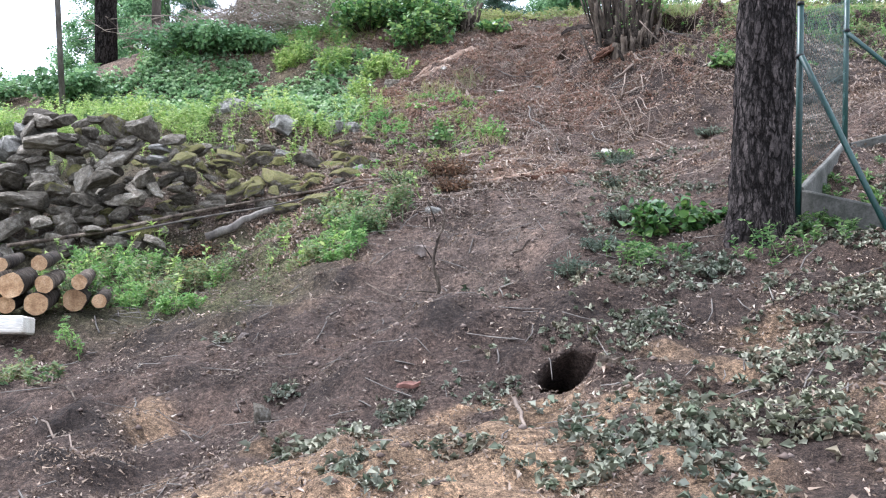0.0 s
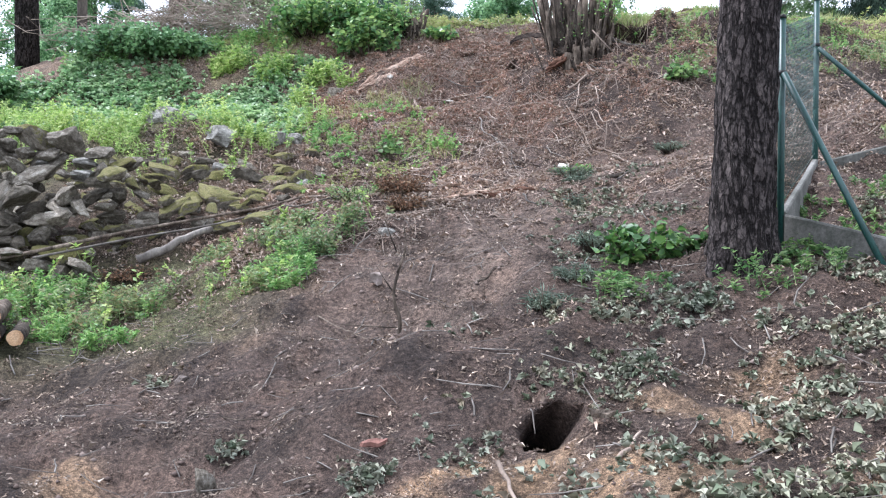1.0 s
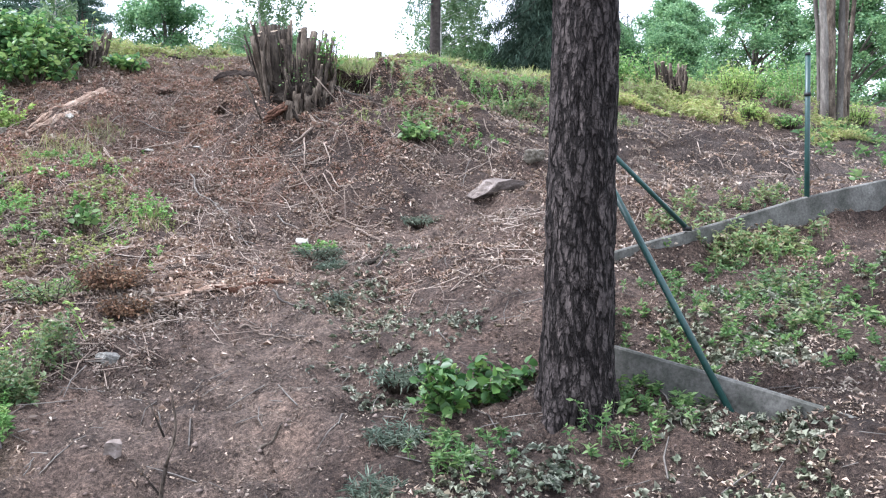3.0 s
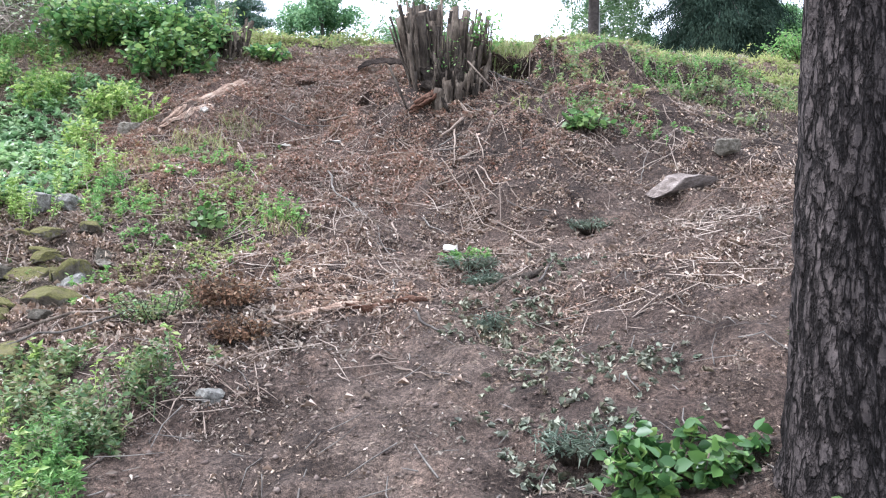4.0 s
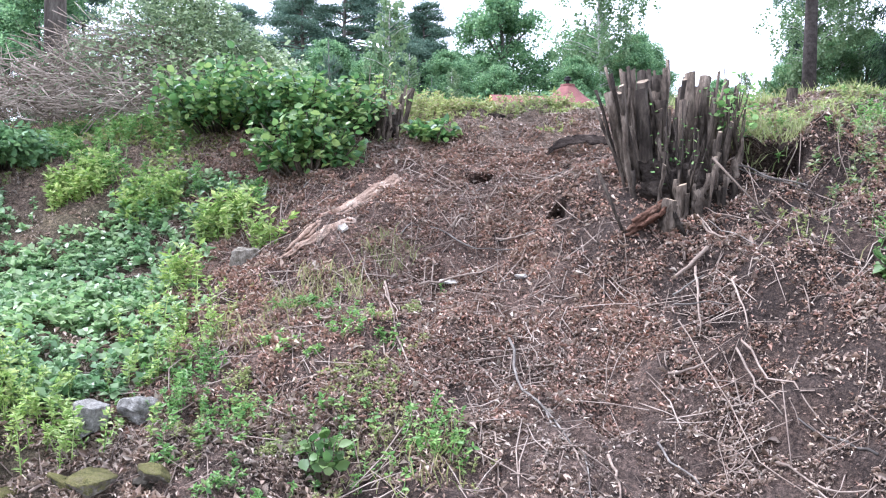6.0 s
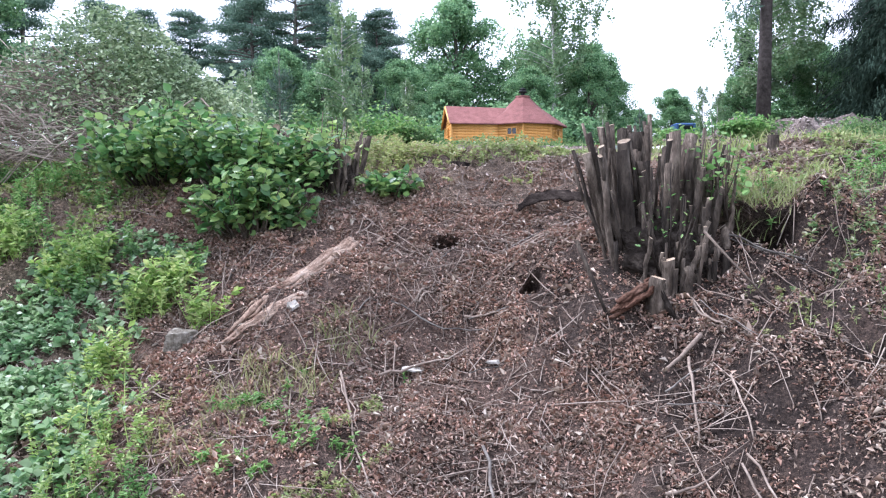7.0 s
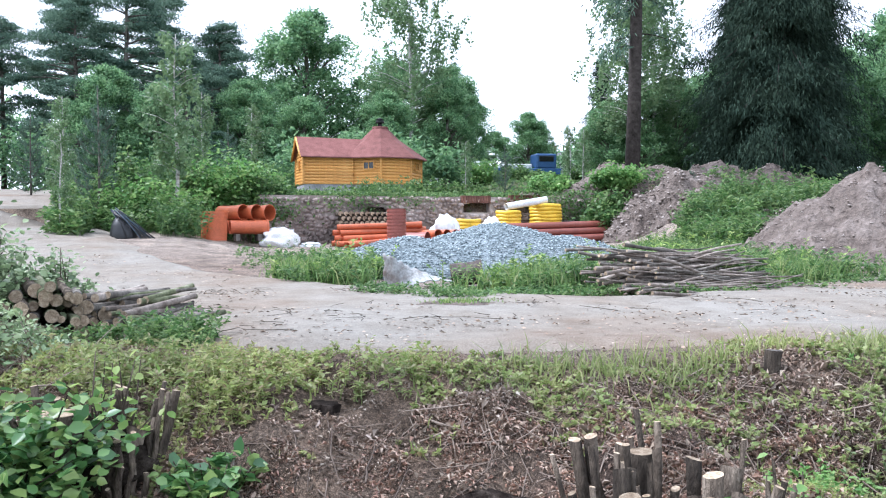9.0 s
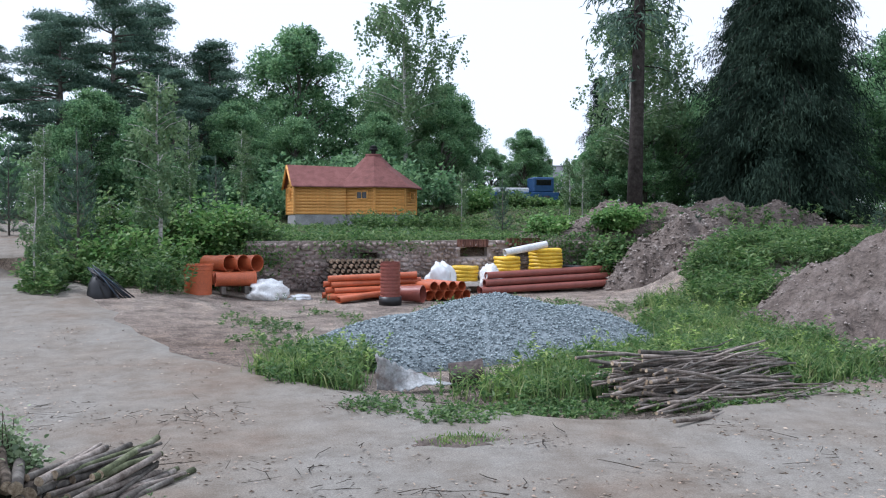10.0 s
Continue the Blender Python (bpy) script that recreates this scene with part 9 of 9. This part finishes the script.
# black cable heap, bent sheet, drum
BLUE_BLACK = plastic("dark_blue_hose", (0.03, 0.05, 0.075))
CB = empty("cable_heap", (-0.3, 33.4, YZ(-0.3, 33.4) - 0.03))
g8 = np.random.default_rng(8)
for k in range(26):
    a = g8.normal(0, 0.25)
    top = np.array([-0.25 + 0.07 * g8.standard_normal(), 0.05 * g8.standard_normal(), 0.95 + 0.05 * g8.standard_normal()])
    end = np.array([0.5 + 0.3 * g8.standard_normal(), -0.2 + 0.25 * g8.standard_normal(), 0.03])
    put("cable", tube("cable", [top, top * 0.6 + end * 0.4 + [0, 0, 0.06], end], [0.02] * 3, BLUE_BLACK if k % 2 else BLACK_PL, 6), CB) if k else None
bm = bmesh.new()
bmesh.ops.create_icosphere(bm, subdivisions=3, radius=1.0)
for v in bm.verts:
    v.co = Vector((v.co.x * 0.45, v.co.y * 0.4, max(-0.05, v.co.z * (0.85 if v.co.x < 0 else 0.6) * (1 + 0.2 * noise.noise(v.co * 5)))))
part("sheet", bm, BLACK_PL, CB, "black plastic sheet", True)
CB.scale = (0.72, 0.72, 0.72)
tagged(CB, "heap of black hoses and sheeting beside the track", "hoses")

RUSTY = grainy("rusty_zinc", (0.13, 0.085, 0.065), (0.29, 0.29, 0.285), (0.46, 0.475, 0.48), 2.2, 22, 0.8, 0.3, 0.006, spec=0.3, metal=0.1)


def bent_sheet():
    """A torn zinc sheet: upright panel at one end that twists into a tongue lying on the ground."""
    keys = [(-0.42, 0.08, 0.27, 88, 0.27), (-0.25, -0.02, 0.25, 92, 0.25), (-0.08, -0.03, 0.2, 76, 0.22), (0.12, -0.05, 0.16, 50, 0.2), (0.4, -0.08, 0.16, 24, 0.17), (0.75, -0.08, 0.11, 8, 0.13), (1.1, -0.02, 0.04, 4, 0.05)]
    rows = spline(keys, 34)
    v, f = [], []
    n = 9
    g = np.random.default_rng(12)
    for i, (x, y, z, a, w) in enumerate(rows):
        for j in range(n):
            s = (j / (n - 1) - 0.5) * 2 * w * (1 + 0.08 * g.standard_normal() * (j in (0, n - 1)))
            q = math.radians(a)
            v.append((x + 0.02 * math.sin(j * 1.4), y + math.cos(q) * s + 0.012 * math.sin(i * 0.9 + j), max(0.0, z + math.sin(q) * s) + 0.01 * math.sin(i * 1.7)))
    for i in range(33):
        for j in range(n - 1):
            f.append((i * n + j, i * n + j + 1, (i + 1) * n + j + 1, (i + 1) * n + j))
    me = mesh_np("metal_sheet", v, f, RUSTY, True)
    ob = put("metal_sheet", me, m=pose(4.15, 23.31, YZ(4.15, 23.31) + 0.02, 0, 0, -8) @ Matrix.Diagonal((0.75, 0.8, 0.92, 1)))
    md = ob.modifiers.new("thick", "SOLIDIFY")
    md.thickness = 0.012
    tagged(ob, "bent torn zinc sheet lying by the track", "sheet metal")


bent_sheet()
RUST_DARK = grainy("rusty_iron", (0.025, 0.018, 0.015), (0.065, 0.05, 0.045), (0.16, 0.13, 0.115), 5, 30, 0.8, 0.5, 0.01, spec=0.3)
DRUMB = pipe_mesh("drum", 0.5, 0.18, RUST_DARK, 0.02, 0.08)
lay("rusty_drum", DRUMB, (4.92, 23.41, YZ(4.92, 23.41) + 0.17), -18, "dark rusty drum on its side in the grass", "drum", -6)

# ---- things behind the terrace ----
BLUE = plastic("blue_paint", (0.035, 0.1, 0.24), 0.6)
BLUE_BOX = empty("blue_trailer", (20.4, 57.5, 8.3), -8)
boxed("tray", (5.4, 1.8, 0.5), BLUE, BLUE_BOX, Matrix.Translation((0, 0, 0.75)), 0.03)
boxed("cab", (1.5, 1.7, 1.0), BLUE, BLUE_BOX, Matrix.Translation((1.6, 0, 1.5)), 0.08)
boxed("cab_window", (1.1, 1.72, 0.4), GLASS, BLUE_BOX, Matrix.Translation((1.6, -0.01, 1.65)), 0.03)
boxed("load", (2.4, 1.2, 0.3), WHITE_PL, BLUE_BOX, Matrix.Translation((-0.6, 0, 1.15)), 0.05)
for sx in (-1.8, -0.9, 1.8):
    put("wheel", tube("wheel", [(sx, -0.95, 0.4), (sx, -0.7, 0.4)], [0.4, 0.4], BLACK_PL, 18), BLUE_BOX)
    put("wheel", tube("wheel", [(sx, 0.7, 0.4), (sx, 0.95, 0.4)], [0.4, 0.4], BLACK_PL, 18), BLUE_BOX)
BLUE_BOX.scale = (0.8, 0.8, 0.85)
tagged(BLUE_BOX, "blue flatbed lorry parked behind the terrace", "lorry")

PLASTER = grainy("cream_plaster", (0.5, 0.46, 0.36), (0.6, 0.56, 0.45), (0.68, 0.64, 0.54), 1, 20, 0.9, 0.3, 0.01)
SLATE = grainy("grey_tiles", (0.1, 0.1, 0.11), (0.16, 0.16, 0.17), (0.22, 0.22, 0.23), 1, 12, 0.8, 0.4, 0.02)


def far_house():
    H = empty("house", (37.0, 92.0, 7.2), -20)
    w, d, h = 8.0, 6.0, 4.4
    bm = bmesh.new()
    box(bm, (w, d, h), Matrix.Translation((0, 0, h / 2)))
    part("wall", bm, PLASTER, H, "cream plastered wall")
    bm = bmesh.new()
    q = [bm.verts.new(p) for p in ((-w / 2, -d / 2, h), (-w / 2, d / 2, h), (-w / 2, 0, h + 2.6), (w / 2, -d / 2, h), (w / 2, d / 2, h), (w / 2, 0, h + 2.6))]
    bm.faces.new(q[:3])
    bm.faces.new(q[3:][::-1])
    part("gable", bm, PLASTER, H, "cream plastered gable")
    for s in (-1, 1):
        ang = math.atan2(2.6, d / 2)
        ob = boxed("roof_slope", (w + 0.8, math.hypot(d / 2, 2.6) + 0.5, 0.15), SLATE, H, Matrix.Translation((0, s * d / 4 * 1.06, h + 1.28)) @ Matrix.Rotation(-s * ang, 4, "X"), 0.02)
    boxed("chimney", (0.6, 0.6, 1.3), RED_BRICK, H, Matrix.Translation((1.5, 0.5, h + 2.9)), 0.02)
    for k in range(3):
        for z in (1.3, 3.3):
            wn_ = boxed("window", (1.1, 0.12, 1.2), WHITE_PL, H, Matrix.Translation((-2.5 + 2.5 * k, -d / 2, z)), 0.02)
            boxed("pane", (0.9, 0.06, 1.0), GLASS, wn_, Matrix.Translation((0, -0.06, 0)), 0.01)
    H.scale = (0.85, 0.85, 0.85)
    tagged(H, "cream plastered house with grey tiled gable roof", "house")


far_house()
# grassy patch sunk in the track
stuff("track_patch_grass", blades(np.column_stack([np.random.default_rng(5).normal(4.05, 0.22, 300), np.random.default_rng(6).normal(20.27, 0.13, 300), np.full(300, 4.96)]), 0.045, 7, 0.6, 0.008), GRASS, "tuft of grass in a worn hole of the track", "grass")


def pothole():
    """A shallow worn hole in the asphalt, filled with earth and grit."""
    g = np.random.default_rng(44)
    ang = np.linspace(0, 6.283, 26, endpoint=False)
    rad = 1 + 0.16 * g.standard_normal(26)
    v = [(3.9, 20.27, 0)] + [(3.9 + k * 0.5 * r * math.cos(a), 20.27 + k * 0.26 * r * math.sin(a), 0) for k in (0.6, 1.0) for a, r in zip(ang, rad)]
    v = np.array(v)
    v[:, 2] = land(v[:, 0], v[:, 1]) + 0.08
    v[27:, 2] -= 0.03
    f = [(0, 1 + i, 1 + (i + 1) % 26) for i in range(26)]
    f += [q for i in range(26) for q in ((1 + i, 27 + i, 27 + (i + 1) % 26), (1 + i, 27 + (i + 1) % 26, 1 + (i + 1) % 26))]
    tagged(new("earth_patch", mesh_np("earth_patch", v, f, DIRT, True)), "shallow hole in the track filled with brown earth", "earth patch")


pothole()
